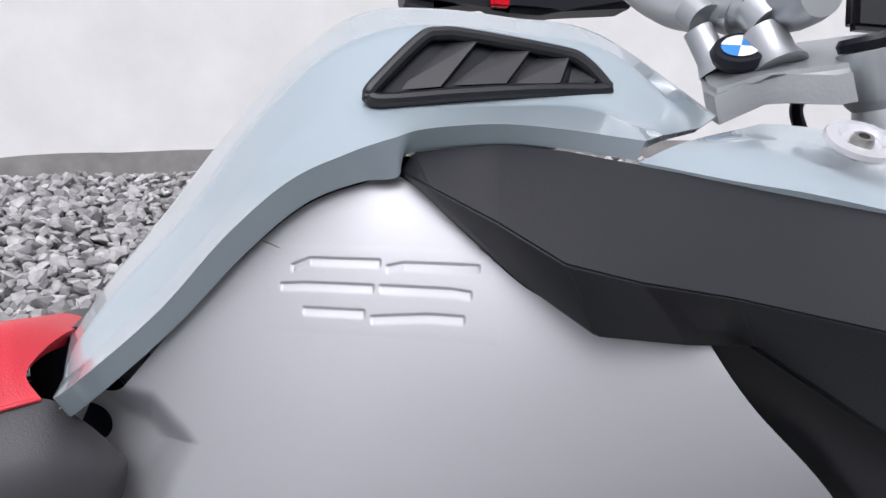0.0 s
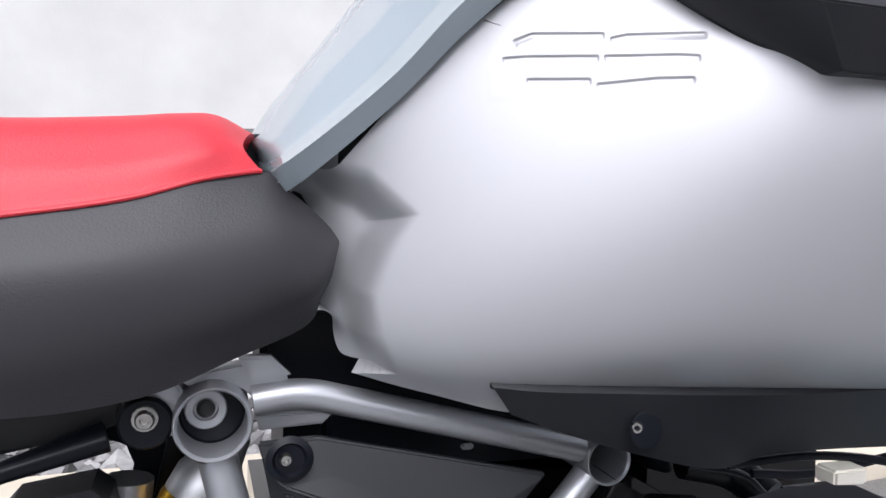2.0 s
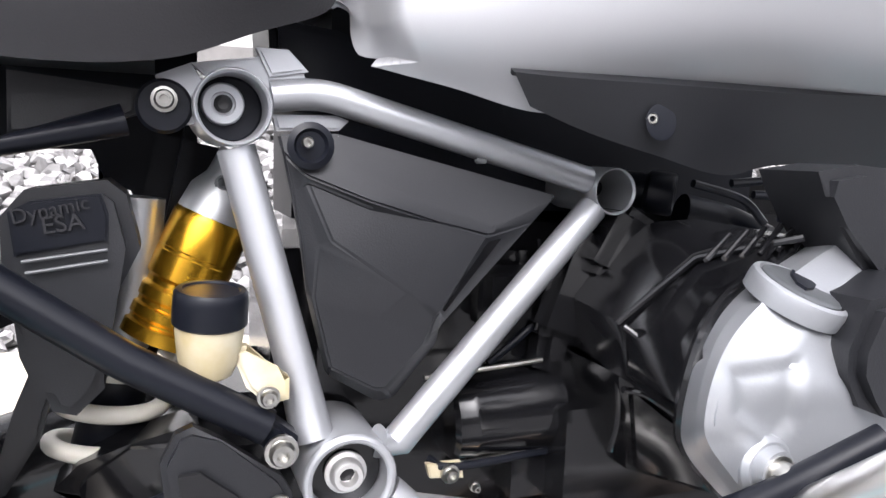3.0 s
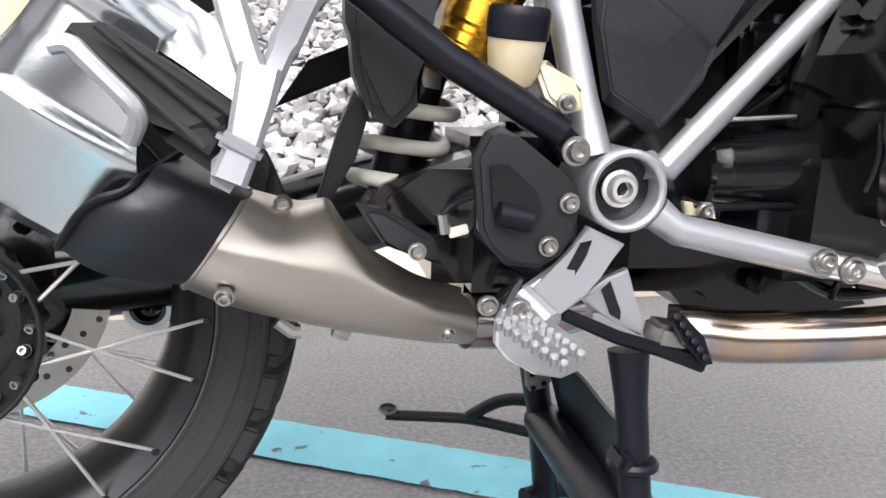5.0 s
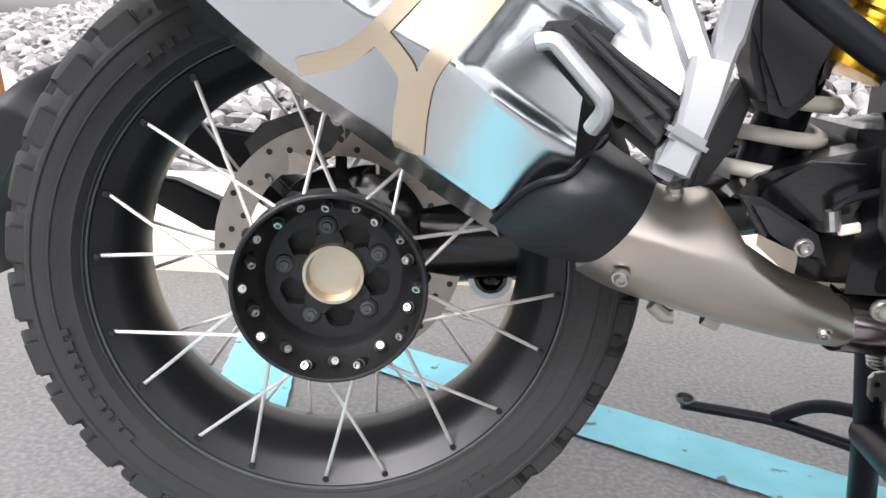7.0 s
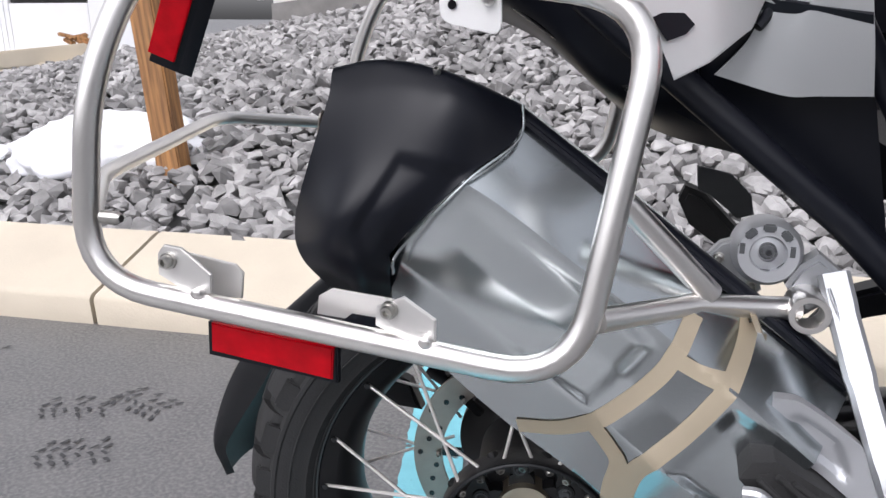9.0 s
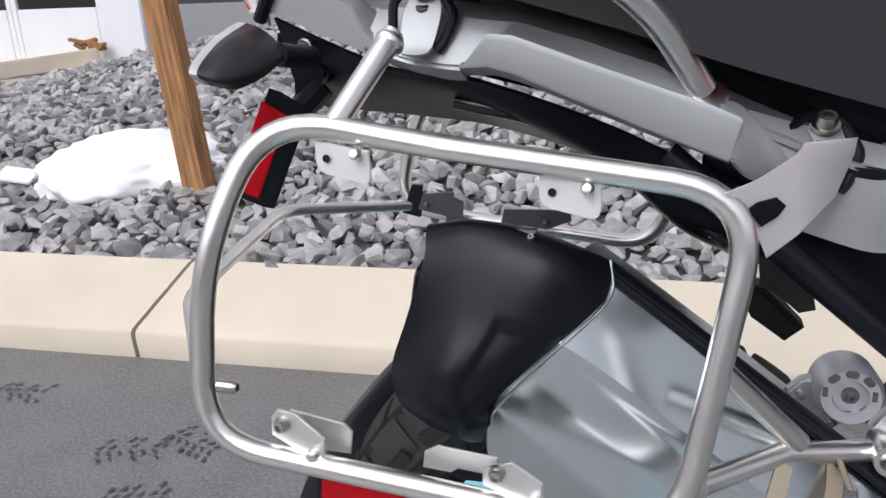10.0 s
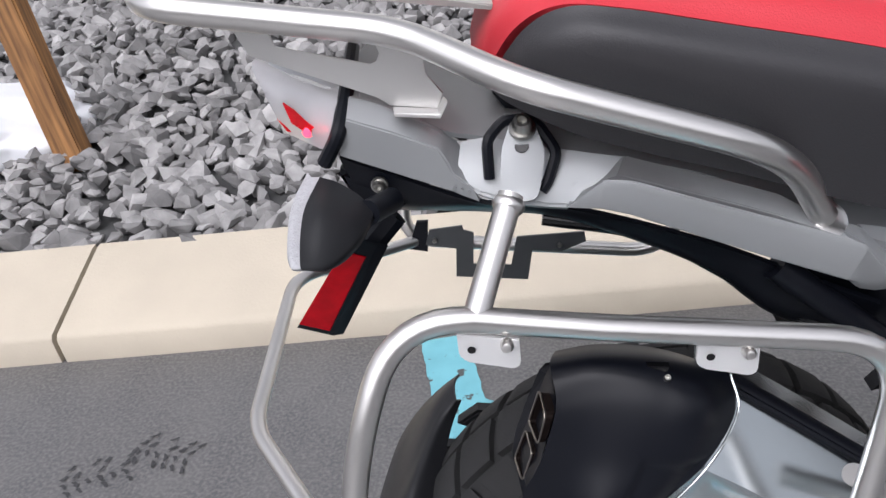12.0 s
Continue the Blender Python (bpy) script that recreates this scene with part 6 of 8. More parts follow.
part("sleeve_lip", tube(spline([(0.211, -0.158, 0.403), (0.220, -0.182, 0.418), (0.234, -0.187, 0.438), (0.246, -0.168, 0.455), (0.253, -0.137, 0.466)], 6), 0.003, 8), TITAN, sl)
for p, ax in (((0.239, -0.178, 0.401), (0, -1, -0.4)), ((0.403, -0.112, 0.349), (0, -1, -0.4)), ((0.276, -0.132, 0.456), (0, -0.6, 1))):
    b = bolt(p, sl, 0.0068, ax, 0.005)
part("sleeve_shield", slab([(0.330, -0.110, 0.450), (0.349, -0.110, 0.448), (0.391, -0.105, 0.424), (0.403, -0.100, 0.398), (0.375, -0.112, 0.412), (0.350, -0.115, 0.421)], 0.02, 0.004), BLACK, bike, "black guard over the exhaust")
bolt((0.375, -0.122, 0.418), bike, 0.007)
part("link_pipe", tube([(0.426, -0.070, 0.345), (0.467, -0.060, 0.340), (0.540, -0.030, 0.344)], 0.024, 20), HEADER, bike, "heat-blued exhaust pipe")
part("header_pipe", tube(spline([(0.587, -0.120, 0.350), (0.607, -0.130, 0.351), (0.652, -0.140, 0.349), (0.750, -0.170, 0.361), (0.837, -0.200, 0.383), (0.93, -0.21, 0.36), (1.03, -0.20, 0.42), (1.06, -0.19, 0.56)]), 0.022, 24), HEADER, bike, "heat-tinted exhaust header pipe")
part("header_clamp", block((0.576, -0.140, 0.354), (0.03, 0.03, 0.02), (0, 10, 0), 0.004), BOLT, bike)
part("drain_bolt", tube([(0.271, -0.120, 0.365), (0.282, -0.120, 0.356), (0.288, -0.120, 0.356)], 0.006, 10), BOLT, bike)
part("drain_bolt", tube([(0.313, -0.110, 0.354), (0.325, -0.110, 0.349)], 0.006, 10), BOLT, bike)


# ---- luggage racks, tail, lights ----
RR = [(-0.108, -0.219, 0.873), (0.098, -0.209, 0.846), (0.062, -0.255, 0.607), (-0.292, -0.285, 0.652), (-0.278, -0.272, 0.800), (-0.243, -0.228, 0.894), (-0.112, -0.219, 0.8735)]
TUBE_R = 0.0092
rack = part("luggage_rack", tube(rounded(RR, 0.055, 8)[:-1], TUBE_R, 18, close=True), STEEL, bike, "brushed stainless luggage rack")
RL = [(-0.108, 0.219, 0.873), (0.062, 0.211, 0.850), (0.028, 0.247, 0.655), (-0.325, 0.250, 0.690), (-0.300, 0.245, 0.800), (-0.243, 0.228, 0.894), (-0.112, 0.219, 0.8735)]
rack_l = part("luggage_rack", tube(rounded(RL, 0.055, 8)[:-1], TUBE_R, 14, close=True), STEEL, bike, "brushed stainless luggage rack")


def tab(c, parent, dirx=Vector((1, 0, -0.16)), w=0.042, flip=1):
    """A hanging steel tab with a hole and a welded pin."""
    u = dirx.normalized()
    d = Vector((0.02, 0.012 * flip, -1)).normalized()
    w2 = w / 2
    pts = [c - u * w2, c + u * w2]
    for side, low in ((1, 0.025), (-1, 0.023)):
        arc = [(w2, low - 0.007), (w2 - 0.0009, low - 0.0035), (w2 - 0.0035, low - 0.0009), (w2 - 0.007, low)]
        pts += [c + u * side * q + d * h for q, h in (arc if side > 0 else arc[::-1])]
    t = part("tab", slab(pts, 0.0025, 0.0006), TABM, parent, "steel tab with the sky's glare in its colour")
    h = c - u * w * 0.28 + d * 0.011
    part("hole", lathe([(0, 0.0), (0.0028, 0.0), (0.0030, 0.0004)], h + Vector((0, -0.0012, 0)), (0, -1, 0), 14), GLOSS, t)
    pin = c + u * w * 0.30 + d * 0.004
    part("pin", lathe([(0.004, -0.004), (0.0045, 0.0), (0.0045, 0.006), (0.003, 0.0085), (0, 0.009)], pin, (0, -1, 0.3), 14), STEEL, t)
    return t


tab(Vector((-0.182, -0.228, 0.874)), rack)
tab(Vector((-0.022, -0.216, 0.853)), rack)


for front, rear, head, pin in (([(-0.237, -0.274, 0.658), (-0.236, -0.274, 0.674), (-0.230, -0.274, 0.681), (-0.216, -0.274, 0.680), (-0.190, -0.278, 0.664), (-0.191, -0.278, 0.650), (-0.204, -0.278, 0.645)], [(-0.229, -0.258, 0.672), (-0.183, -0.258, 0.666), (-0.177, -0.258, 0.660), (-0.180, -0.258, 0.640), (-0.212, -0.258, 0.640)], (-0.226, -0.276, 0.670), (-0.200, -0.280, 0.650)),
                               ([(-0.074, -0.262, 0.634), (-0.073, -0.262, 0.648), (-0.053, -0.262, 0.657), (-0.030, -0.264, 0.644), (-0.030, -0.264, 0.625), (-0.040, -0.264, 0.622)], [(-0.125, -0.248, 0.631), (-0.123, -0.248, 0.645), (-0.112, -0.248, 0.652), (-0.066, -0.248, 0.649), (-0.064, -0.248, 0.628)], (-0.063, -0.264, 0.647), (-0.036, -0.267, 0.629))):
    t = part("clip_plate", slab(front, 0.0025, 0.0008), PLATE, rack, "bent steel mounting plate")
    part("clip_back", slab(rear, 0.002, 0.0006), PLATE, t)
    bolt(head, t, 0.0062)
    part("pin", lathe([(0.004, -0.004), (0.0045, 0.0), (0.004, 0.004), (0, 0.006)], pin, (0, -1, 0.1), 14), STEEL, t)
part("clip_slot", slab([(-0.103, -0.249, 0.630), (-0.097, -0.249, 0.635), (-0.078, -0.249, 0.634), (-0.078, -0.249, 0.627), (-0.097, -0.249, 0.626)], 0.001, 0.0), SATIN, rack)
part("rack_bolt", lathe([(0, 0), (0.005, 0), (0.005, 0.012), (0.003, 0.016), (0, 0.016)], (-0.273, -0.281, 0.700), (1, 0, 0), 12), BOLT, rack)
ref = part("side_reflector_back", slab([(-0.208, -0.262, 0.620), (-0.109, -0.250, 0.608), (-0.112, -0.246, 0.576), (-0.214, -0.256, 0.590)], 0.006, 0.001), SATIN, rack, "black holder of the red reflector")
part("side_reflector", slab([(-0.203, -0.265, 0.621), (-0.111, -0.253, 0.608), (-0.115, -0.249, 0.580), (-0.209, -0.259, 0.595)], 0.004, 0.001), REDLENS, ref, "red rectangular reflector")
# rack struts
up = part("rack_strut", tube([(-0.190, -0.224, 0.885), (-0.163, -0.162, 0.946)], 0.0092, 16), STEEL, rack)
part("strut_collar", lathe([(0.0092, -0.006), (0.0112, -0.003), (0.0118, 0.000), (0.0108, 0.003), (0.0092, 0.005)], (-0.165, -0.166, 0.940), (-0.35, -0.8, -0.8), 20), STEEL, rack)
part("rack_strut", tube([(-0.190, 0.224, 0.885), (-0.163, 0.162, 0.946)], 0.0092, 12), STEEL, rack_l)
part("rack_bracket", prism([(0.075, -0.225, 0.850), (0.097, -0.198, 0.853), (0.122, -0.169, 0.864), (0.125, -0.165, 0.871), (0.165, -0.125, 0.868), (0.164, -0.127, 0.857), (0.153, -0.141, 0.829), (0.128, -0.169, 0.808), (0.107, -0.193, 0.798), (0.101, -0.198, 0.812), (0.089, -0.209, 0.838)], (0.001, 0.003, 0.0), 0.0008), TABM, rack, "flat steel bracket of the rack")
part("bracket_hole", prism([(p[0], p[1] - 0.003, p[2]) for p in [(0.091, -0.207, 0.836), (0.097, -0.200, 0.839), (0.110, -0.185, 0.839), (0.117, -0.179, 0.832), (0.112, -0.185, 0.826), (0.101, -0.197, 0.822)]], (0.0, 0.002, 0.0), 0.0), SATIN, rack)
part("rack_strut", tube([(0.074, -0.245, 0.649), (0.135, -0.180, 0.643), (0.205, -0.150, 0.637)], 0.0085, 16), STEEL, rack)
part("strut_eye", lathe([(0.009, 0.02), (0.009, 0.001), (0.0095, 0.0), (0.0135, 0.0), (0.014, 0.001), (0.014, 0.03)], (0.211, -0.168, 0.639), AX, 28), STEEL, rack)
BA, BB = Vector((-0.421, -0.110, 0.689)), Vector((-0.432, 0.113, 0.718))
part("cross_brace", tube(rounded([(-0.291, -0.276, 0.690), BA, BB, (-0.30, 0.225, 0.70)], 0.03), 0.0078, 14), STEEL, rack, "stainless cross brace behind the wheel")
part("brace_lug", slab([(-0.31, 0.22, 0.69), (-0.285, 0.22, 0.685), (-0.28, 0.22, 0.73), (-0.295, 0.22, 0.73)], 0.006, 0.001), SATIN, rack_l)
# tool plate on the far rack
plate_l = part("carrier_plate", slab([(-0.286, 0.217, 0.697), (-0.279, 0.217, 0.719), (-0.236, 0.217, 0.723), (-0.235, 0.217, 0.716), (-0.222, 0.217, 0.712), (-0.226, 0.217, 0.665), (-0.176, 0.217, 0.661), (-0.167, 0.217, 0.703), (-0.081, 0.217, 0.706), (-0.079, 0.217, 0.692), (-0.110, 0.217, 0.679), (-0.148, 0.217, 0.683), (-0.155, 0.217, 0.638), (-0.250, 0.217, 0.647), (-0.246, 0.217, 0.690)], 0.003, 0.0004), PLUG, rack_l, "dark steel carrier plate on the far rack")
bolt((-0.273, 0.215, 0.706), plate_l, 0.004, washer=False)
bolt((-0.113, 0.215, 0.691), plate_l, 0.004, washer=False)

# tail fairing: folded silver plastic
side_top = [(-0.281, -0.116, 0.992), (-0.246, -0.117, 0.979), (-0.216, -0.118, 0.966), (-0.210, -0.118, 0.955), (-0.206, -0.118, 0.944), (-0.192, -0.119, 0.933)]
side_low = [(-0.291, -0.113, 0.963), (-0.254, -0.114, 0.948), (-0.221, -0.115, 0.935), (-0.208, -0.116, 0.930), (-0.200, -0.117, 0.926), (-0.188, -0.118, 0.921)]
side_up = [(-0.280, -0.100, 1.004), (-0.258, -0.102, 0.997), (-0.216, -0.108, 0.976), (-0.207, -0.110, 0.964), (-0.204, -0.113, 0.948), (-0.190, -0.114, 0.938)]
side_in = [(-0.280, -0.090, 1.003), (-0.256, -0.088, 0.995), (-0.214, -0.092, 0.971), (-0.203, -0.094, 0.961), (-0.196, -0.098, 0.950), (-0.188, -0.100, 0.943)]
tail = folded("tail_fairing", [side_in, side_up, side_top, side_low], TAILM, bike, "silver tail fairing")
for k in range(3):
    part("fairing_tooth", block((-0.206 + 0.0055 * k, -0.1185, 0.9335 - 0.0022 * k), (0.003, 0.002, 0.003), (0, 20, 0), 0.0005), TAILM, tail)
deck = [(-0.285, -0.095, 1.004), (-0.250, -0.093, 0.993), (-0.213, -0.096, 0.972), (-0.182, -0.094, 0.964), (-0.139, -0.104, 0.957), (-0.098, -0.113, 0.952), (-0.078, -0.118, 0.949), (-0.010, -0.122, 0.931), (0.055, -0.128, 0.898), (0.098, -0.132, 0.876), (0.165, -0.128, 0.850), (0.225, -0.128, 0.836)]
part("tail_deck", skin(sheet([[(p[0], -0.85 * p[1], p[2] + 0.004) for p in deck], [(p[0], 0.0, p[2] + 0.010) for p in deck], [(p[0], p[1] * 0.6, p[2] + 0.008) for p in deck], deck], 4, 5), 0.004), TAILM, tail, "silver deck under the carrier", sharp=60)
bridge_top = [(-0.200, -0.098, 0.962), (-0.181, -0.095, 0.964), (-0.139, -0.104, 0.957), (-0.098, -0.113, 0.952), (-0.080, -0.118, 0.951)]
bridge_mid = [(-0.203, -0.113, 0.946), (-0.184, -0.116, 0.941), (-0.150, -0.119, 0.936), (-0.119, -0.123, 0.932), (-0.100, -0.126, 0.935)]
bridge_low = [(-0.205, -0.117, 0.938), (-0.187, -0.122, 0.928), (-0.162, -0.125, 0.921), (-0.136, -0.127, 0.918), (-0.123, -0.128, 0.917)]
folded("tail_bridge", [bridge_top, bridge_mid, bridge_low, [(p[0] + 0.002, p[1] + 0.02, p[2] - 0.012) for p in bridge_low]], TAILM, bike, "silver middle of the tail", bevel=0.003, fold=6)
rail_in = [(-0.112, -0.112, 0.930), (-0.080, -0.119, 0.952), (-0.050, -0.121, 0.943), (-0.010, -0.124, 0.931), (0.028, -0.127, 0.919), (0.055, -0.131, 0.903), (0.076, -0.136, 0.888)]
rail_dip = [(-0.114, -0.121, 0.926), (-0.086, -0.131, 0.943), (-0.050, -0.134, 0.932), (-0.014, -0.135, 0.920), (0.027, -0.136, 0.906), (0.060, -0.138, 0.893), (0.080, -0.140, 0.885)]
rail_fold = [(-0.117, -0.128, 0.922), (-0.098, -0.141, 0.944), (-0.078, -0.143, 0.943), (-0.030, -0.144, 0.926), (0.026, -0.145, 0.907), (0.070, -0.146, 0.892), (0.088, -0.146, 0.884)]
rail_edge = [(-0.119, -0.129, 0.920), (-0.098, -0.143, 0.938), (-0.078, -0.145, 0.937), (-0.030, -0.146, 0.920), (0.026, -0.147, 0.901), (0.070, -0.148, 0.886), (0.087, -0.148, 0.879)]
rail_low = [(-0.123, -0.130, 0.918), (-0.098, -0.139, 0.920), (-0.076, -0.140, 0.914), (-0.036, -0.141, 0.898), (0.027, -0.142, 0.873), (0.066, -0.142, 0.858), (0.081, -0.142, 0.852)]
rail_back = [(-0.120, -0.110, 0.910), (-0.096, -0.112, 0.910), (-0.074, -0.112, 0.904), (-0.034, -0.112, 0.888), (0.029, -0.112, 0.863), (0.068, -0.112, 0.850), (0.083, -0.112, 0.844)]
folded("tail_side_rail", [rail_in, rail_dip, rail_fold, rail_edge, rail_low, rail_back], TAILM, bike, "silver tail side rail", bevel=0.0014, fold=10)
folded("rail_end", [[(0.060, -0.131, 0.900), (0.086, -0.131, 0.892), (0.112, -0.130, 0.866), (0.122, -0.130, 0.852)], [(0.088, -0.146, 0.884), (0.092, -0.144, 0.879), (0.108, -0.140, 0.858), (0.118, -0.138, 0.846)], [(0.081, -0.143, 0.854), (0.090, -0.142, 0.851), (0.106, -0.138, 0.846), (0.112, -0.136, 0.842)], [(0.086, -0.132, 0.846), (0.094, -0.131, 0.838), (0.108, -0.129, 0.834), (0.118, -0.128, 0.834)]], TAILM, tail, bevel=0.0014, fold=10)
panel("tail_shoulder", [[(0.092, -0.118, 0.886), (0.119, -0.112, 0.878), (0.177, -0.108, 0.862), (0.221, -0.110, 0.853)], [(0.108, -0.130, 0.864), (0.128, -0.124, 0.862), (0.170, -0.120, 0.849), (0.220, -0.121, 0.839)], [(0.106, -0.136, 0.846), (0.128, -0.128, 0.850), (0.167, -0.123, 0.838), (0.221, -0.123, 0.828)]], TAILM, label="silver shoulder of the tail under the seat", nu=5, nv=5)
front_tail = [[(0.162, -0.125, 0.850), (0.184, -0.128, 0.842), (0.195, -0.132, 0.852), (0.223, -0.135, 0.862)], [(0.154, -0.122, 0.822), (0.170, -0.123, 0.816), (0.191, -0.126, 0.812), (0.231, -0.130, 0.824)], [(0.134, -0.118, 0.797), (0.180, -0.120, 0.784), (0.203, -0.121, 0.784), (0.238, -0.122, 0.785)]]
panel("tail_front_cover", front_tail, TAILM, label="silver cover at the front of the tail", nu=5, nv=6)
part("seat_base", slab([(-0.176, -0.060, 0.984), (-0.075, -0.060, 0.956), (0.057, -0.060, 0.921), (0.204, -0.060, 0.863), (0.224, -0.060, 0.780), (0.113, -0.060, 0.842), (-0.005, -0.060, 0.885), (-0.120, -0.060, 0.902)], 0.12, 0.01), SATIN, bike, "black base under the passenger seat")
part("seat_base", slab([(0.044, -0.050, 0.944), (0.260, -0.050, 0.937), (0.282, -0.050, 0.808), (0.181, -0.050, 0.835), (0.092, -0.050, 0.878), (0.047, -0.050, 0.905)], 0.10, 0.01), SATIN, bike, "black base under the passenger seat")


# black saddles round the rack's two mounts, a steel tongue bolted in each
def mount(o):
    o = Vector(o)
    arch = [(-0.027, -0.012, -0.032), (-0.0275, -0.005, -0.004), (-0.014, 0.004, 0.008), (0.002, 0.006, 0.007), (0.011, 0.004, 0.002), (0.0235, -0.006, -0.016), (0.016, -0.014, -0.036), (0.011, -0.017, -0.042)]
    sd = part("saddle_clamp", tube(rounded([o + Vector(p) for p in arch], 0.006, 3), 0.0042, 8), SATIN, bike, "black plastic saddle round the rack mount")
    tongue = [[(-0.011, 0.004, 0.004), (-0.004, 0.005, 0.006), (0.003, 0.005, 0.005), (0.009, 0.003, 0.002)], [(-0.017, -0.006, -0.013), (-0.006, -0.006, -0.011), (0.005, -0.006, -0.011), (0.014, -0.007, -0.014)], [(-0.018, -0.018, -0.035), (-0.008, -0.018, -0.036), (0.003, -0.018, -0.036), (0.010, -0.018, -0.037)], [(-0.015, -0.023, -0.043), (-0.008, -0.024, -0.044), (0.000, -0.024, -0.044), (0.006, -0.023, -0.043)]]
    part("mount_tongue", skin(sheet([[o + Vector(p) + Vector((0, -0.004, 0)) for p in r] for r in tongue], 4, 4), 0.003), TAILM, sd, "bent steel tongue")
    bolt(o + Vector((-0.001, -0.003, 0.003)), sd, 0.0098, (0, -0.5, 0.85), 0.009)
    part("hole", lathe([(0, 0.0006), (0.0050, 0.0006), (0.0054, 0)], o + Vector((-0.002, -0.0085, -0.009)), (0, -0.75, 0.7), 18), GLOSS, sd)


mount((-0.152, -0.110, 0.973))
mount((0.147, -0.110, 0.872))
# dark underside
panel("tail_underside", [[(-0.294, -0.105, 0.958), (-0.244, -0.106, 0.936), (-0.184, -0.108, 0.913), (-0.119, -0.110, 0.906), (-0.016, -0.115, 0.874), (0.070, -0.120, 0.837), (0.120, -0.120, 0.814)], [(-0.285, -0.090, 0.916), (-0.249, -0.090, 0.906), (-0.185, -0.090, 0.900), (-0.118, -0.090, 0.886), (-0.013, -0.090, 0.838), (0.056, -0.090, 0.785), (0.131, -0.090, 0.770)], [(-0.294, -0.020, 0.870), (-0.252, -0.020, 0.867), (-0.190, -0.020, 0.862), (-0.113, -0.020, 0.852), (-0.016, -0.020, 0.820), (0.081, -0.020, 0.748), (0.167, -0.020, 0.724)]], SATIN, label="black tail underside")
part("rear_loop_tube", tube(spline([(-0.140, -0.080, 0.885), (-0.054, -0.085, 0.867), (0.025, -0.090, 0.820), (0.089, -0.090, 0.777)]), 0.007, 12), GLOSS, bike)
part("plate_bracket", slab([(-0.297, -0.100, 0.946), (-0.259, -0.100, 0.929), (-0.247, -0.100, 0.913), (-0.263, -0.100, 0.899), (-0.281, -0.100, 0.869), (-0.289, -0.100, 0.880), (-0.278, -0.100, 0.905), (-0.298, -0.100, 0.939)], 0.03, 0.004), SATIN, bike, "black number plate bracket")
bolt((-0.265, -0.109, 0.935), bike, 0.0066)
# turn signal
ind = [
    [(-0.303, -0.135, 0.956), (-0.290, -0.137, 0.952), (-0.275, -0.141, 0.943), (-0.265, -0.146, 0.934)],
    [(-0.310, -0.168, 0.943), (-0.295, -0.174, 0.943), (-0.278, -0.166, 0.937), (-0.264, -0.150, 0.931)],
    [(-0.306, -0.208, 0.924), (-0.290, -0.201, 0.919), (-0.274, -0.177, 0.923), (-0.264, -0.152, 0.929)],
    [(-0.305, -0.195, 0.912), (-0.288, -0.185, 0.908), (-0.272, -0.168, 0.916), (-0.264, -0.150, 0.927)],
]
sg = panel("turn_signal", ind, BLACK, label="black rear turn signal with clear lens", nu=7, nv=7, thick=0.003)
lens = [[p[0] for p in ind], [(p[0][0] - 0.006, p[0][1] - 0.001, p[0][2] + 0.001) for p in ind], [(p[0][0] - 0.010, p[0][1] + 0.006, p[0][2] + 0.002) for p in ind]]
part("signal_lens", skin(sheet(lens, 6, 6), 0.002), LENS, sg, "clear ribbed lens")
part("signal_stem", tube([(-0.268, -0.148, 0.931), (-0.255, -0.115, 0.925)], 0.010, 12), SATIN, sg)
REF = [Vector(p) for p in ((-0.294, -0.136, 0.897), (-0.279, -0.119, 0.881), (-0.330, -0.105, 0.792), (-0.358, -0.106, 0.802))]
mid = sum(REF, Vector()) / 4
rb = part("plate_reflector_back", prism([mid + (p - mid) * 1.10 + Vector((0.002, 0.003, 0)) for p in REF], (0.008, 0.008, -0.004), 0.001), SATIN, bike, "black holder of the tall reflector")
part("plate_reflector", prism([p.lerp(sum(REF, Vector()) / len(REF), 0.10) + Vector((-0.0008, -0.0016, 0.0)) for p in REF], (0.001, 0.0014, 0.0), 0.0003), REDLENS, rb, "tall red reflector")
part("reflector_arm", tube([(-0.30, -0.105, 0.86), (-0.26, -0.09, 0.90)], 0.012, 8), SATIN, rb)
# tail lamp
lamp_net = [
    [(-0.370, 0.000, 1.016), (-0.342, -0.020, 1.007), (-0.316, -0.050, 1.005), (-0.288, -0.085, 1.005)],
    [(-0.374, -0.030, 1.015), (-0.344, -0.050, 1.007), (-0.314, -0.080, 1.005), (-0.285, -0.105, 1.000)],
    [(-0.361, -0.050, 0.994), (-0.337, -0.070, 0.989), (-0.314, -0.095, 0.985), (-0.289, -0.112, 0.979)],
    [(-0.351, -0.050, 0.961), (-0.335, -0.070, 0.963), (-0.316, -0.092, 0.964), (-0.296, -0.108, 0.962)],
]
tl = panel("tail_lamp", lamp_net, CLEAR, label="clear tail lamp with red diodes lit", nu=6, nv=6, thick=0.002)
part("lamp_reflector", skin(sheet([[(p[0] + 0.012, p[1] + 0.008, p[2]) for p in r] for r in lamp_net], 5, 5), 0.002), FRAME, tl)
part("lamp_red", slab([(-0.341, -0.072, 0.993), (-0.325, -0.085, 0.987), (-0.309, -0.100, 0.982), (-0.318, -0.095, 0.974), (-0.336, -0.075, 0.977)], 0.004, 0.001), REDLENS, tl)
part("lamp_red", slab([(-0.356, -0.050, 0.973), (-0.342, -0.060, 0.975), (-0.318, -0.080, 0.971), (-0.321, -0.080, 0.966), (-0.346, -0.060, 0.965)], 0.004, 0.001), REDLENS, tl)
part("lit_diode", lathe([(0, 0.003), (0.003, 0.002), (0.004, 0)], (-0.314, -0.108, 0.981), (-0.5, -0.8, 0), 12), LAMP, tl)
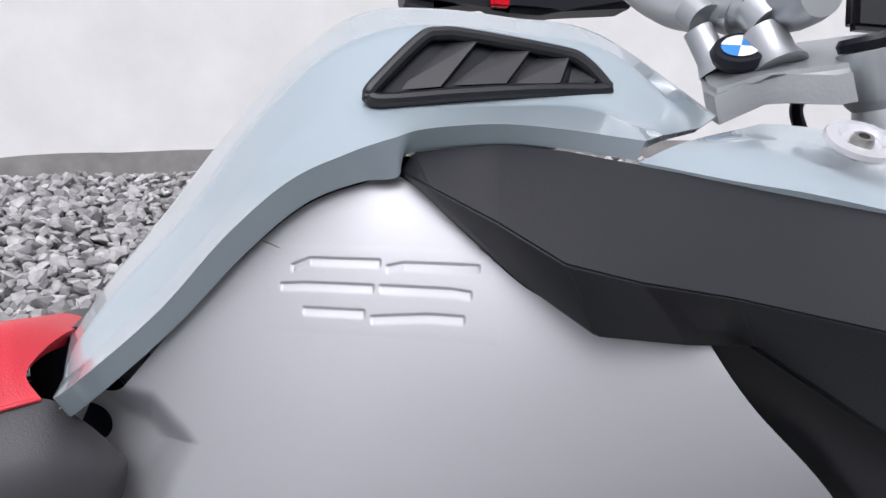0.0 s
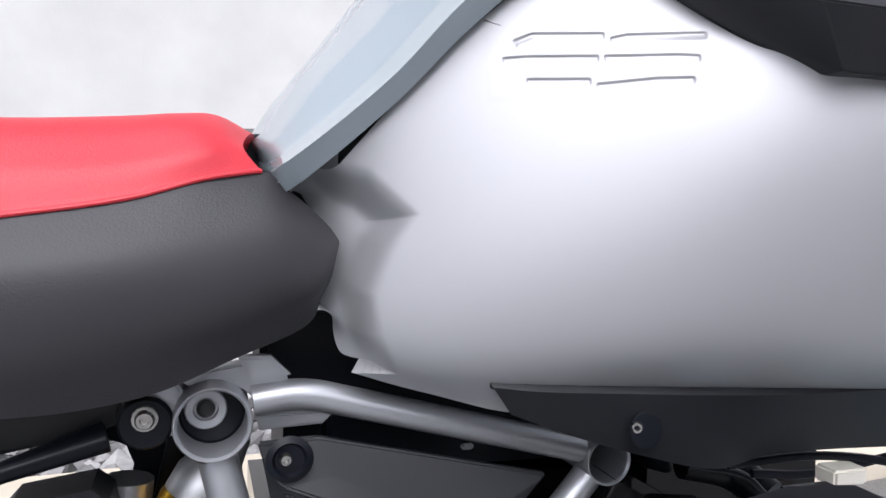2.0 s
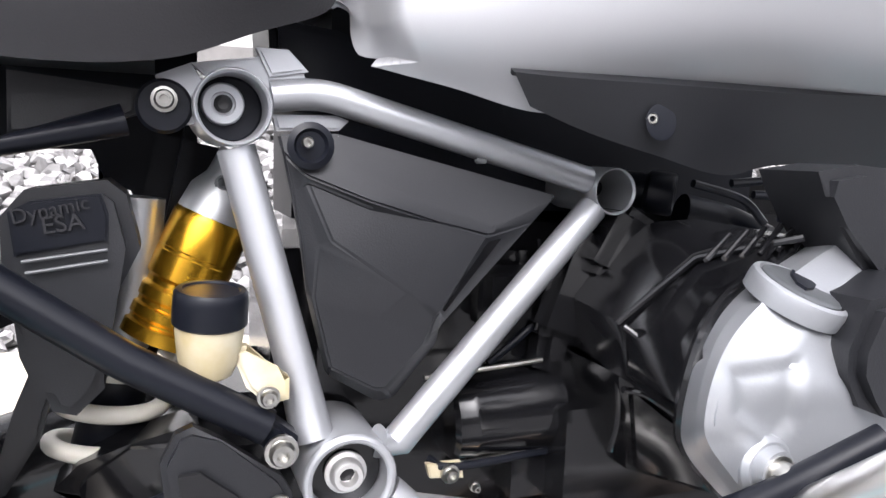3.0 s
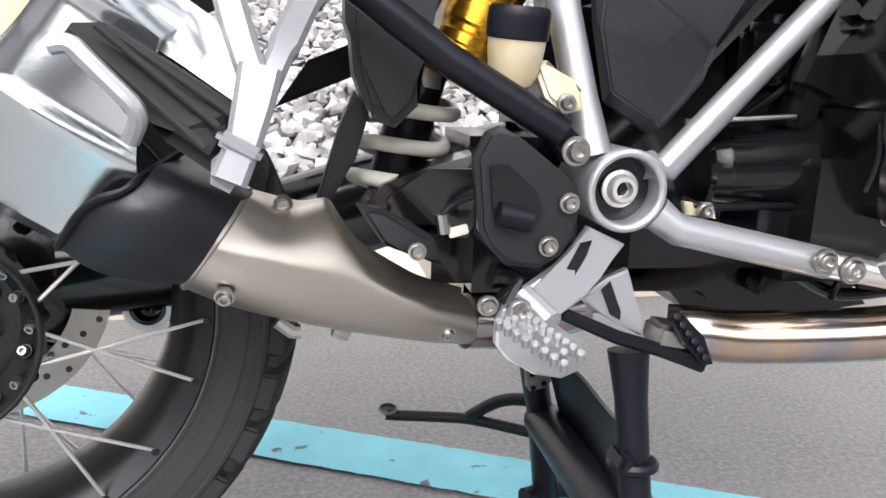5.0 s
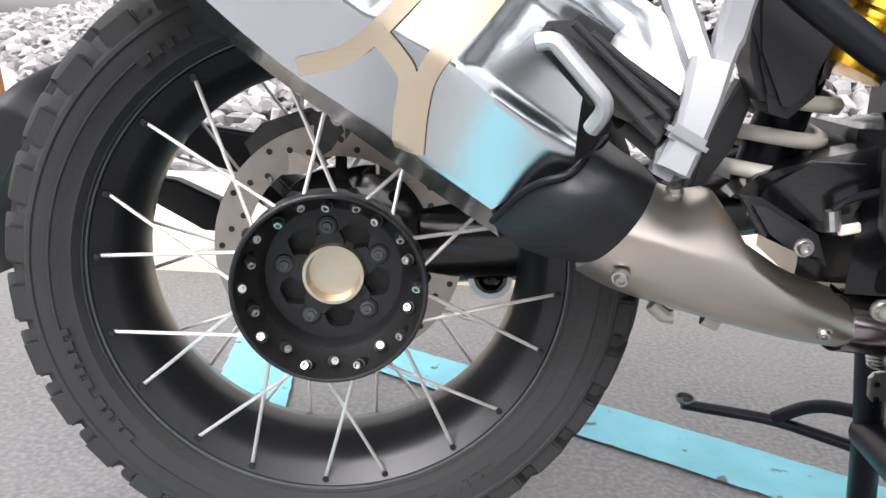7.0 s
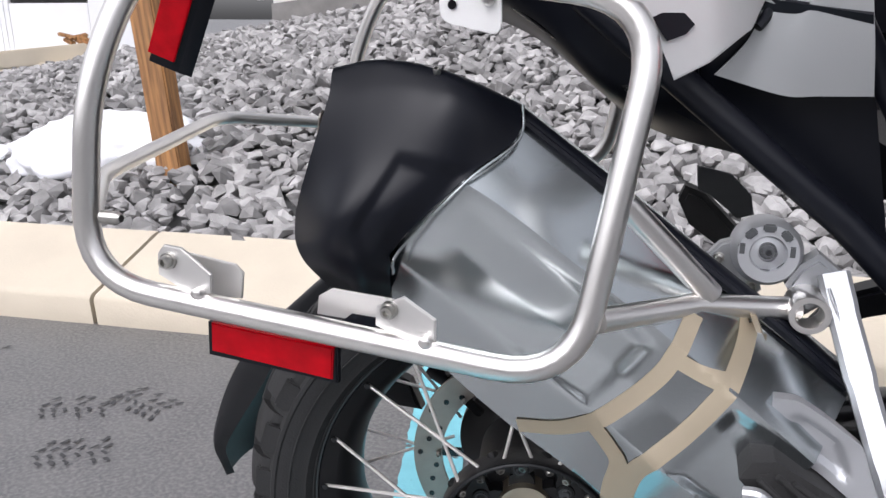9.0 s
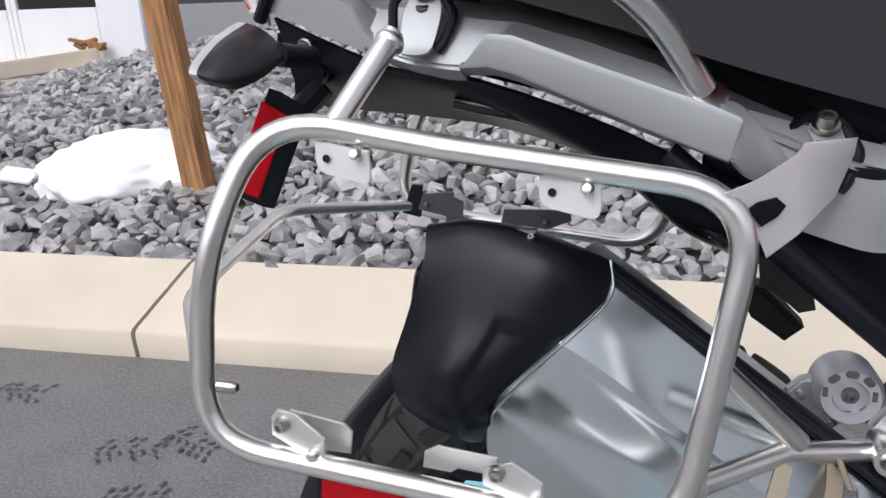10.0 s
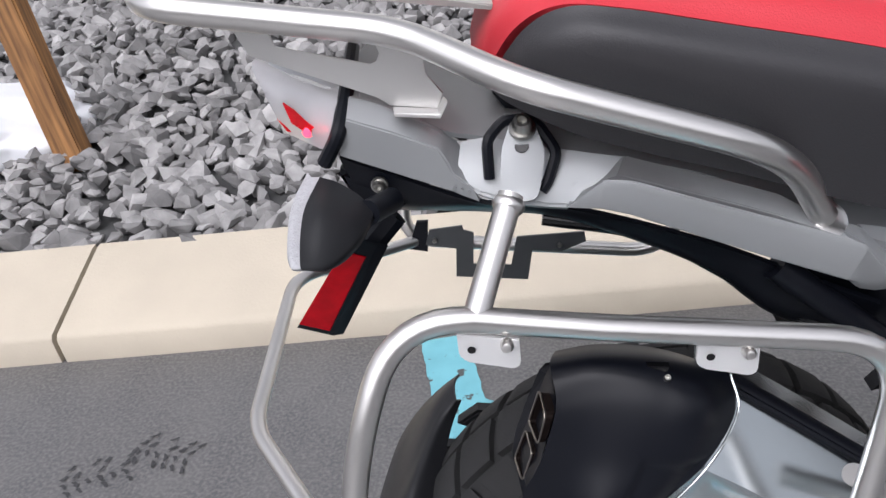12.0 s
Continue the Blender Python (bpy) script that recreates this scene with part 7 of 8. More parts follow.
part("lamp_gasket", tube(rounded([(-0.287, -0.030, 1.022), (-0.283, -0.090, 1.006), (-0.288, -0.118, 0.981), (-0.304, -0.112, 0.957)], 0.01), 0.006, 10), SATIN, bike, "black seal of the tail lamp")
part("signal_tab", slab([(-0.307, -0.112, 0.959), (-0.295, -0.112, 0.963), (-0.296, -0.112, 0.952), (-0.300, -0.112, 0.954)], 0.004, 0.0006), STEEL, bike)

# top carrier: bent tube and plates
GR = [(-0.10, 0.125, 1.09), (-0.36, 0.12, 1.092), (-0.44, 0.05, 1.09), (-0.44, -0.06, 1.088), (-0.405, -0.127, 1.085), (-0.2314, -0.1350, 1.0570), (-0.1499, -0.1950, 1.0328), (-0.0100, -0.1930, 0.9855), (0.026, -0.165, 0.955), (0.060, -0.130, 0.902)]
gr = part("carrier_rail", tube(rounded(GR, 0.028, 8), 0.0100, 18), STEEL, bike, "brushed stainless grab rail of the carrier")
part("rail_foot", lathe([(0.0, 0.003), (0.012, 0.003), (0.0165, 0.001), (0.017, -0.003)], (0.062, -0.128, 0.898), (0.1, -0.6, 0.9), 24), STEEL, gr)
part("carrier_plate", slab([(-0.355, -0.106, 1.060), (-0.330, -0.106, 1.060), (-0.327, -0.106, 1.046), (-0.281, -0.106, 1.034), (-0.259, -0.106, 1.028), (-0.254, -0.106, 1.030), (-0.251, -0.106, 1.036), (-0.253, -0.106, 1.043), (-0.262, -0.106, 1.048), (-0.262, -0.106, 1.058), (-0.222, -0.106, 1.050), (-0.221, -0.106, 1.019), (-0.209, -0.106, 1.004), (-0.214, -0.106, 0.992), (-0.249, -0.106, 0.997), (-0.258, -0.106, 1.005), (-0.284, -0.106, 1.015), (-0.347, -0.106, 1.041)], 0.003, 0.0008), PLATE, gr, "flat steel side plate of the carrier")
part("plate_foot", prism([(-0.247, -0.106, 0.9965), (-0.214, -0.106, 0.992), (-0.209, -0.106, 1.002), (-0.205, -0.121, 1.004), (-0.211, -0.121, 0.993), (-0.244, -0.121, 0.9965)], (0, 0, -0.003), 0.0006), PLATE, gr, "bent foot of the carrier plate")
part("carrier_top", slab([(-0.36, -0.09, 1.09), (-0.20, -0.09, 1.065), (-0.17, -0.09, 1.06), (-0.17, -0.09, 1.056), (-0.36, -0.09, 1.086)], 0.18, 0.001), STEEL, gr, "perforated steel carrier deck")

for x0, y0, lx, ly in ((-0.315, -0.045, 0.05, 0.03), (-0.315, 0.03, 0.05, 0.04), (-0.245, -0.055, 0.045, 0.022), (-0.245, 0.0, 0.04, 0.05), (-0.20, -0.04, 0.02, 0.05), (-0.20, 0.05, 0.02, 0.04)):
    part("deck_slot", block((x0, y0, 1.0905 - (x0 + 0.36) * 0.157), (lx, ly, 0.0015), (0, 8.9, 0), 0.0005), SATIN, gr)
# ---- shock, springs, linkage ----
S0, S1 = Vector((0.446, -0.020, 0.673)), Vector((0.361, 0.000, 0.430))
sx = (S1 - S0).normalized()
G0, G1 = Vector((0.449, -0.040, 0.633)), Vector((0.4186, -0.040, 0.5626))
gx = (G1 - G0).normalized()
gl = (G1 - G0).length
shock = part("shock_absorber", lathe([(0, -0.05), (0.016, -0.05), (0.018, -0.03), (0.025, -0.018), (0.027, 0.0), (0.027, 0.004), (0, 0.004)], G0, gx, 28), CAST, bike, "rear shock absorber with gold body")
L = gl * 1.25
prof = [(0.0270, 0.0), (0.0285, 0.004), (0.0285, 0.30 * L), (0.0278, 0.31 * L), (0.0278, 0.33 * L), (0.0285, 0.34 * L), (0.0285, 0.52 * L), (0.0262, 0.55 * L), (0.0262, 0.59 * L), (0.0285, 0.62 * L), (0.0285, 0.70 * L), (0.0270, 0.72 * L), (0.0270, 0.75 * L), (0.0290, 0.77 * L), (0.0290, 0.84 * L), (0.0275, 0.86 * L), (0.0275, 0.88 * L), (0.0298, 0.90 * L), (0.0298, L), (0, L)]
part("gold_body", lathe([(0, 0.0)] + prof, G0, gx, 40), GOLD, shock, "gold anodised shock body", sharp=25)
bolt(tuple(Vector((0.454, -0.060, 0.659))), shock, 0.006, mat=PLUG)
W0, W1 = Vector((0.392, 0.000, 0.545)), Vector((0.362, 0.000, 0.428))
wx = (W1 - W0).normalized()
wl_ = (W1 - W0).length
x, y, z = basis(wx)
coil = [W0 + wx * (wl_ * k / 120) + 0.036 * (math.cos(2 * math.pi * 3.9 * k / 120) * x + math.sin(2 * math.pi * 3.9 * k / 120) * y) for k in range(121)]
part("spring", tube(coil, 0.0068, 12), CREAM, shock, "cream painted coil spring")
part("damper", lathe([(0, -0.02), (0.022, -0.02), (0.022, wl_ * 0.8), (0.016, wl_), (0, wl_)], W0, wx, 24), SATIN, shock)
# brake fluid reservoir
res = part("reservoir", lathe([(0, -0.038), (0.008, -0.0375), (0.0150, -0.033), (0.0185, -0.024), (0.0205, -0.008), (0.0210, 0.0), (0, 0.0)], (0.440, -0.135, 0.577), (0.04, -0.1, 1), 28), FLUID, bike, "milky brake fluid reservoir")
part("reservoir_cap", lathe([(0.0, 0.0205), (0.0165, 0.0205), (0.0175, 0.0215), (0.0205, 0.0215), (0.0222, 0.019), (0.0226, 0.014), (0.0226, 0.0), (0.0215, -0.001), (0, -0.001)], (0.440, -0.135, 0.577), (0.04, -0.1, 1), 32), SATIN, res, "black screw cap")
part("reservoir_arm", slab([(0.452, -0.140, 0.560), (0.462, -0.143, 0.562), (0.478, -0.148, 0.547), (0.487, -0.150, 0.542), (0.487, -0.150, 0.528), (0.474, -0.150, 0.525), (0.461, -0.146, 0.536)], 0.012, 0.003), FLUID, res)
bolt((0.473, -0.156, 0.533), res, 0.007)
# black box with raised writing that is too worn to read
box = part("control_box", slab([(0.320, -0.095, 0.637), (0.334, -0.095, 0.654), (0.381, -0.095, 0.661), (0.392, -0.095, 0.652), (0.400, -0.095, 0.617), (0.387, -0.095, 0.591), (0.375, -0.095, 0.570), (0.377, -0.095, 0.525), (0.360, -0.095, 0.508), (0.346, -0.095, 0.512), (0.333, -0.095, 0.557), (0.321, -0.095, 0.585)], 0.05, 0.008), BLACK, bike, "black plastic control box beside the shock")
part("box_recess", slab([(0.326, -0.098, 0.641), (0.339, -0.098, 0.648), (0.378, -0.098, 0.653), (0.382, -0.098, 0.639), (0.381, -0.098, 0.623), (0.329, -0.098, 0.614)], 0.004, 0.0015), SATIN, box)
for word, size, at, tilt in (("Dynamic", 0.0125, (0.329, -0.100, 0.634), 13), ("ESA", 0.0150, (0.345, -0.100, 0.628), 8)):
    cu = bpy.data.curves.new("raised_word", "FONT")
    cu.body, cu.size, cu.extrude = word, size, 0.0006
    txt = bpy.data.objects.new("raised_word", cu)
    me = bpy.data.meshes.new_from_object(txt)
    bm = bmesh.new()
    bm.from_mesh(me)
    bmesh.ops.transform(bm, matrix=pose(*at, 90, -tilt, 0), verts=bm.verts)
    part("raised_word", bm, BLACK, box, "raised word moulded in the plastic", smooth=False)
    bpy.data.objects.remove(txt)
for q in ([(0.333, -0.099, 0.611), (0.381, -0.099, 0.618)][0:2], [(0.335, -0.099, 0.604), (0.381, -0.099, 0.611)][0:2]):
    part("box_rib", tube(q, 0.0012, 8), PLUG, box)
part("box_strap", slab([(0.324, -0.090, 0.588), (0.366, -0.090, 0.590), (0.383, -0.090, 0.537), (0.370, -0.090, 0.522), (0.358, -0.090, 0.516), (0.338, -0.090, 0.521), (0.328, -0.090, 0.548)], 0.05, 0.006), BLACK, box)
part("mud_flap", slab([(0.331, -0.050, 0.535), (0.343, -0.050, 0.517), (0.333, -0.050, 0.480), (0.311, -0.050, 0.442), (0.299, -0.050, 0.438), (0.318, -0.050, 0.503)], 0.02, 0.003), BLACK, bike, "black rubber flap before the wheel")
part("tray_bar", slab([(0.262, 0.12, 0.512), (0.349, 0.12, 0.549), (0.440, 0.12, 0.574), (0.440, 0.12, 0.596), (0.348, 0.12, 0.582), (0.295, 0.12, 0.560)], 0.03, 0.006), SATIN, bike, "black bar behind the shock")
part("fork_casting", tube([(0.399, -0.030, 0.647), (0.394, -0.030, 0.586), (0.386, -0.030, 0.540)], 0.018, 12), CAST, bike)

# ---- footrests ----
hp = part("heel_guard", slab([(0.410, -0.150, 0.493), (0.419, -0.150, 0.511), (0.429, -0.150, 0.515), (0.445, -0.152, 0.506), (0.482, -0.154, 0.479), (0.489, -0.154, 0.467), (0.489, -0.154, 0.455), (0.487, -0.154, 0.436), (0.478, -0.154, 0.421), (0.462, -0.152, 0.411), (0.437, -0.152, 0.414), (0.423, -0.150, 0.428), (0.416, -0.150, 0.440)], 0.012, 0.004), BLACK, bike, "black plastic heel guard")
part("guard_window", slab([(p[0], p[1] - 0.0008, p[2]) for p in [(0.420, -0.156, 0.488), (0.433, -0.156, 0.489), (0.455, -0.156, 0.471), (0.460, -0.156, 0.457), (0.454, -0.156, 0.440), (0.439, -0.156, 0.438), (0.425, -0.156, 0.448)]], 0.004, 0.0), GLOSS, hp)
part("window_post", tube([(0.427, -0.158, 0.454), (0.451, -0.158, 0.449)], 0.009, 14), SATIN, hp)
bolt((0.480, -0.158, 0.462), hp, 0.0075)
bolt((0.466, -0.158, 0.430), hp, 0.0075)
part("footrest_plate", slab([(0.501, -0.150, 0.442), (0.530, -0.150, 0.429), (0.511, -0.152, 0.404), (0.501, -0.153, 0.389), (0.478, -0.156, 0.374), (0.455, -0.156, 0.387), (0.452, -0.156, 0.396), (0.477, -0.152, 0.412), (0.490, -0.150, 0.425)], 0.012, 0.003), FRAME, bike, "silver footrest carrier")
part("plate_window", slab([(p[0], p[1] - 0.0006, p[2]) for p in [(0.481, -0.152, 0.407), (0.493, -0.151, 0.431), (0.502, -0.151, 0.433), (0.498, -0.152, 0.421), (0.489, -0.152, 0.404)]], 0.003, 0), GLOSS, bike)
part("footrest_plate", slab([(0.524, -0.135, 0.399), (0.541, -0.135, 0.406), (0.555, -0.135, 0.368), (0.560, -0.135, 0.349), (0.538, -0.135, 0.360), (0.510, -0.135, 0.376), (0.503, -0.135, 0.383)], 0.008, 0.002), FRAME, bike)
part("plate_window", slab([(p[0], p[1] - 0.0006, p[2]) for p in [(0.519, -0.136, 0.390), (0.526, -0.136, 0.397), (0.537, -0.136, 0.372), (0.537, -0.136, 0.365), (0.528, -0.136, 0.370)]], 0.003, 0), GLOSS, bike)
pegm = part("foot_peg", slab([(0.416, -0.215, 0.391), (0.425, -0.200, 0.396), (0.442, -0.190, 0.395), (0.455, -0.190, 0.387), (0.469, -0.235, 0.381), (0.466, -0.250, 0.378), (0.457, -0.262, 0.375), (0.444, -0.265, 0.371), (0.430, -0.255, 0.370), (0.416, -0.240, 0.375), (0.412, -0.228, 0.380)], 0.010, 0.003), CAST, bike, "toothed aluminium foot peg")
for k in range(8):
    u = k / 7
    a = Vector((0.412, -0.232, 0.397)).lerp(Vector((0.441, -0.275, 0.385)), u)
    b = Vector((0.434, -0.225, 0.398)).lerp(Vector((0.453, -0.270, 0.389)), u)
    for c in ((a, b, a.lerp(b, 0.5)) if k % 2 == 0 else (a, b)):
        part("tooth", lathe([(0.0028, -0.005), (0.0028, 0.002), (0.0020, 0.003), (0, 0.003)], c, (-0.15, -0.45, 0.88), 8), CAST, pegm)
part("peg_arm", tube([(0.440, -0.190, 0.403), (0.453, -0.215, 0.391)], 0.008, 10), FRAME, pegm)
bolt((0.433, -0.205, 0.396), pegm, 0.009)
bolt((0.425, -0.150, 0.383), bike, 0.008)
part("master_cylinder", tube([(0.431, -0.130, 0.401), (0.452, -0.130, 0.395), (0.439, -0.140, 0.377)], 0.012, 12), GLOSS, bike)
part("brake_switch", tube([(0.395, -0.110, 0.445), (0.398, -0.110, 0.430)], 0.0055, 10), BOLT, bike)
part("brake_tag", block((0.408, -0.112, 0.432), (0.016, 0.003, 0.008), (0, -15, 0), 0.001), CREAM, bike)
part("brake_line", tube(spline([(0.395, -0.110, 0.445), (0.406, -0.110, 0.454), (0.429, -0.120, 0.465)]), 0.003, 8), SATIN, bike)
part("swingarm_cover", slab([(0.339, -0.050, 0.438), (0.356, -0.060, 0.459), (0.391, -0.070, 0.475), (0.436, -0.080, 0.489), (0.439, -0.080, 0.450), (0.425, -0.080, 0.417), (0.394, -0.070, 0.419), (0.362, -0.060, 0.435)], 0.05, 0.01), GLOSS, bike, "gloss black swingarm cover")
pedal = part("brake_pedal", strap([(0.486, -0.145, 0.374), (0.529, -0.150, 0.356), (0.563, -0.152, 0.346), (0.603, -0.155, 0.334)], [0.010, 0.011, 0.011, 0.016], 0.008), SATIN, bike, "black brake pedal")
part("pedal_pad", prism([(0.5652, -0.1560, 0.3740), (0.5777, -0.1560, 0.3755), (0.5939, -0.1560, 0.3595), (0.6038, -0.1560, 0.3375), (0.5953, -0.1560, 0.3359), (0.5804, -0.1560, 0.3524)], (0, -0.010, 0), 0.002), SATIN, pedal)
for k in range(6):
    part("pedal_tooth", lathe([(0.003, -0.008), (0.003, 0.004), (0, 0.005)], Vector((0.5678, -0.1660, 0.3762)).lerp(Vector((0.5953, -0.1660, 0.3426)), k / 5), (0, -0.9, 0.4), 8), SATIN, pedal)
# passenger footrest and its cast carrier
carrier = part("peg_carrier", strap(spline([(0.226, -0.145, 0.664), (0.233, -0.160, 0.640), (0.245, -0.195, 0.600), (0.258, -0.228, 0.560), (0.266, -0.240, 0.538)]), [0.021] * 6 + [0.020] * 6 + [0.018] * 6 + [0.017] * 7, 0.012), HEADM, bike, "silver cast passenger footrest carrier")
part("carrier_rib", strap(spline([(0.223, -0.153, 0.655), (0.238, -0.180, 0.616), (0.254, -0.226, 0.562), (0.262, -0.246, 0.530)]), 0.005, 0.008), HEADM, carrier)
part("carrier_arm", strap(spline([(0.310, -0.160, 0.625), (0.292, -0.190, 0.588), (0.278, -0.225, 0.556), (0.268, -0.242, 0.532)]), [0.022] * 6 + [0.018] * 6 + [0.015] * 7, 0.012), HEADM, carrier)
part("carrier_stem", strap([(0.268, -0.240, 0.548), (0.264, -0.246, 0.528), (0.259, -0.250, 0.508), (0.251, -0.254, 0.488)], [0.024, 0.022, 0.019, 0.020], 0.014), HEADM, carrier)
part("carrier_collar", block((0.257, -0.252, 0.507), (0.026, 0.018, 0.009), (0, 28, 0), 0.003), HEADM, carrier)
part("carrier_head", slab([(0.197, -0.140, 0.650), (0.205, -0.140, 0.665), (0.217, -0.140, 0.675), (0.239, -0.140, 0.658), (0.234, -0.140, 0.647), (0.224, -0.140, 0.637), (0.213, -0.140, 0.628)], 0.02, 0.004), HEADM, bike)
part("carrier_shield", skin([[a.lerp(b, k / 16) for k in range(17)] for a, b in zip(resample([(0.188, -0.216, 0.597), (0.203, -0.217, 0.598), (0.222, -0.219, 0.588), (0.243, -0.221, 0.574), (0.254, -0.228, 0.552), (0.263, -0.236, 0.537)], 25), resample([(0.188, -0.216, 0.575), (0.193, -0.217, 0.566), (0.210, -0.221, 0.557), (0.222, -0.223, 0.550), (0.242, -0.230, 0.537), (0.259, -0.237, 0.526)], 25))], 0.010,
            sunk([([(0.199, 0.585), (0.208, 0.588), (0.231, 0.575), (0.239, 0.554), (0.232, 0.550), (0.203, 0.571)], 0.004, 0.004, 0.0, 0.01)])), FRAME, bike, "silver heel plate with a pressed field")
part("rack_strut", tube([(0.083, -0.205, 0.719), (0.145, -0.175, 0.650)], 0.0088, 14), STEEL, rack)
pp = part("passenger_peg", slab([(0.169, -0.262, 0.556), (0.176, -0.258, 0.567), (0.190, -0.255, 0.568), (0.256, -0.240, 0.527), (0.258, -0.245, 0.517), (0.244, -0.255, 0.490), (0.219, -0.262, 0.509), (0.207, -0.265, 0.528)], 0.035, 0.008), RUBBER, bike, "black rubber passenger peg folded up")
part("peg_frame", tube(rounded([(0.171, -0.268, 0.555), (0.180, -0.270, 0.557), (0.212, -0.272, 0.524), (0.204, -0.262, 0.510)], 0.012), 0.005, 10), CAST, pp)
for k in range(3):
    part("peg_rib", tube([(0.179, -0.263, 0.564), (0.240, -0.262, 0.507)] if k == 0 else ([(0.190, -0.260, 0.566), (0.246, -0.252, 0.517)] if k == 1 else [(0.200, -0.257, 0.561), (0.253, -0.247, 0.523)]), 0.0022, 8), RUBBER, pp)
part("carrier_foot", slab([(0.242, -0.255, 0.499), (0.258, -0.250, 0.514), (0.264, -0.250, 0.500), (0.251, -0.255, 0.481), (0.241, -0.255, 0.486)], 0.02, 0.004), HEADM, bike)
# round ribbed adjuster
kn = part("preload_adjuster", lathe([(0, 0.0), (0.006, 0.0), (0.0065, 0.004), (0.012, 0.003), (0.013, 0.008), (0.021, 0.008), (0.023, 0.004), (0.025, -0.002), (0.025, -0.03), (0, -0.03)], (0.183, -0.132, 0.672), (0, -1, 0.12), 36), FRAME, bike, "silver ribbed adjuster knob")
for k in range(8):
    a = 2 * math.pi * k / 8
    p = Vector((0.182, -0.139, 0.675)) + Vector((0.017 * math.cos(a), 0, 0.017 * math.sin(a)))
    part("knob_hollow", block(tuple(p), (0.006, 0.003, 0.009), (0, -math.degrees(a), 0), 0.0012), PLUG, kn)
bolt((0.182, -0.142, 0.676), kn, 0.006, mat=PLUG)
part("adjuster_plate", slab([(0.142, -0.120, 0.662), (0.151, -0.120, 0.673), (0.171, -0.120, 0.680), (0.184, -0.120, 0.638), (0.175, -0.120, 0.631), (0.146, -0.120, 0.643)], 0.01, 0.002), CAST, kn)
bolt((0.151, -0.123, 0.662), kn, 0.004)
bolt((0.176, -0.123, 0.642), kn, 0.004)
part("hook_plate", slab([(0.135, 0.100, 0.692), (0.169, 0.100, 0.685), (0.190, 0.100, 0.665), (0.195, 0.100, 0.644), (0.179, 0.100, 0.639), (0.152, 0.100, 0.662), (0.138, 0.100, 0.667)], 0.004, 0.001), PLUG, bike)
part("far_peg", slab([(0.120, 0.100, 0.653), (0.126, 0.100, 0.669), (0.146, 0.100, 0.662), (0.187, 0.100, 0.621), (0.169, 0.100, 0.603), (0.133, 0.100, 0.628)], 0.03, 0.006), RUBBER, bike)

# ---- centre stand ----
part("centre_stand_leg", tube([(0.547, -0.135, 0.340), (0.550, -0.142, 0.301), (0.558, -0.150, 0.218), (0.605, -0.205, 0.014)], [0.017, 0.0135, 0.0135, 0.0135], 18), SATIN, bike, "black centre stand leg")
part("centre_stand_leg", tube([(0.541, 0.110, 0.265), (0.580, 0.165, 0.144), (0.607, 0.20, 0.012)], 0.0165, 16), SATIN, bike, "black centre stand leg")
part("stand_foot", tube(spline([(0.575, 0.19, 0.012), (0.61, 0.205, 0.009), (0.65, 0.20, 0.012), (0.668, 0.19, 0.018)]), [0.012] * 18 + [0.008], 10), SATIN, bike)
part("stand_foot", block((0.63, -0.21, 0.010), (0.10, 0.05, 0.016), (0, 0, 0), 0.006), SATIN, bike)
part("stand_cross_tube", tube([(0.584, 0.165, 0.135), (0.560, -0.140, 0.172)], 0.024, 18), SATIN, bike)
part("stand_plate", skin(sheet([[(0.562, 0.100, 0.250), (0.578, 0.040, 0.247), (0.576, -0.040, 0.246), (0.562, -0.110, 0.261)], [(0.599, 0.140, 0.157), (0.600, 0.060, 0.152), (0.582, -0.040, 0.170), (0.567, -0.120, 0.188)]], 5, 5), 0.004), SATIN, bike)
part("stand_clamp", tube(ring_pts((0.554, -0.148, 0.246), 0.0165, (0, 0.1, 1), 20), 0.005, 8, close=True), SATIN, bike)
part("clamp_ear", block((0.542, -0.150, 0.252), (0.012, 0.03, 0.016), (0, 20, 0), 0.003), SATIN, bike)
part("stand_tang", tube(rounded([(0.615, 0.235, 0.075), (0.52, 0.30, 0.075), (0.42, 0.33, 0.07), (0.405, 0.33, 0.072)], 0.03), 0.008, 12), SATIN, bike, "foot lever of the centre stand")
part("stand_web", tube(rounded([(0.61, 0.225, 0.13), (0.56, 0.27, 0.118), (0.52, 0.295, 0.08)], 0.04), 0.009, 12), SATIN, bike)
part("tang_pad", lathe([(0, 0), (0.012, 0), (0.014, 0.004), (0.011, 0.005)], (0.408, 0.33, 0.078), (0, -0.2, 1), 18), PLUG, bike)
part("stand_spring", tube([Vector((0.521, 0.060, 0.282)).lerp(Vector((0.527, 0.060, 0.258)), k / 60) + 0.0085 * Vector((math.cos(k * 0.62), math.sin(k * 0.62), 0)) for k in range(61)], 0.0013, 6), BOLT, bike, "steel coil spring of the stand")
part("spring_plate", slab([(0.527, 0.070, 0.241), (0.531, 0.070, 0.247), (0.549, 0.070, 0.251), (0.554, 0.070, 0.245), (0.558, 0.070, 0.226), (0.552, 0.070, 0.218), (0.534, 0.070, 0.215), (0.529, 0.070, 0.221)], 0.004, 0.001), BOLT, bike)
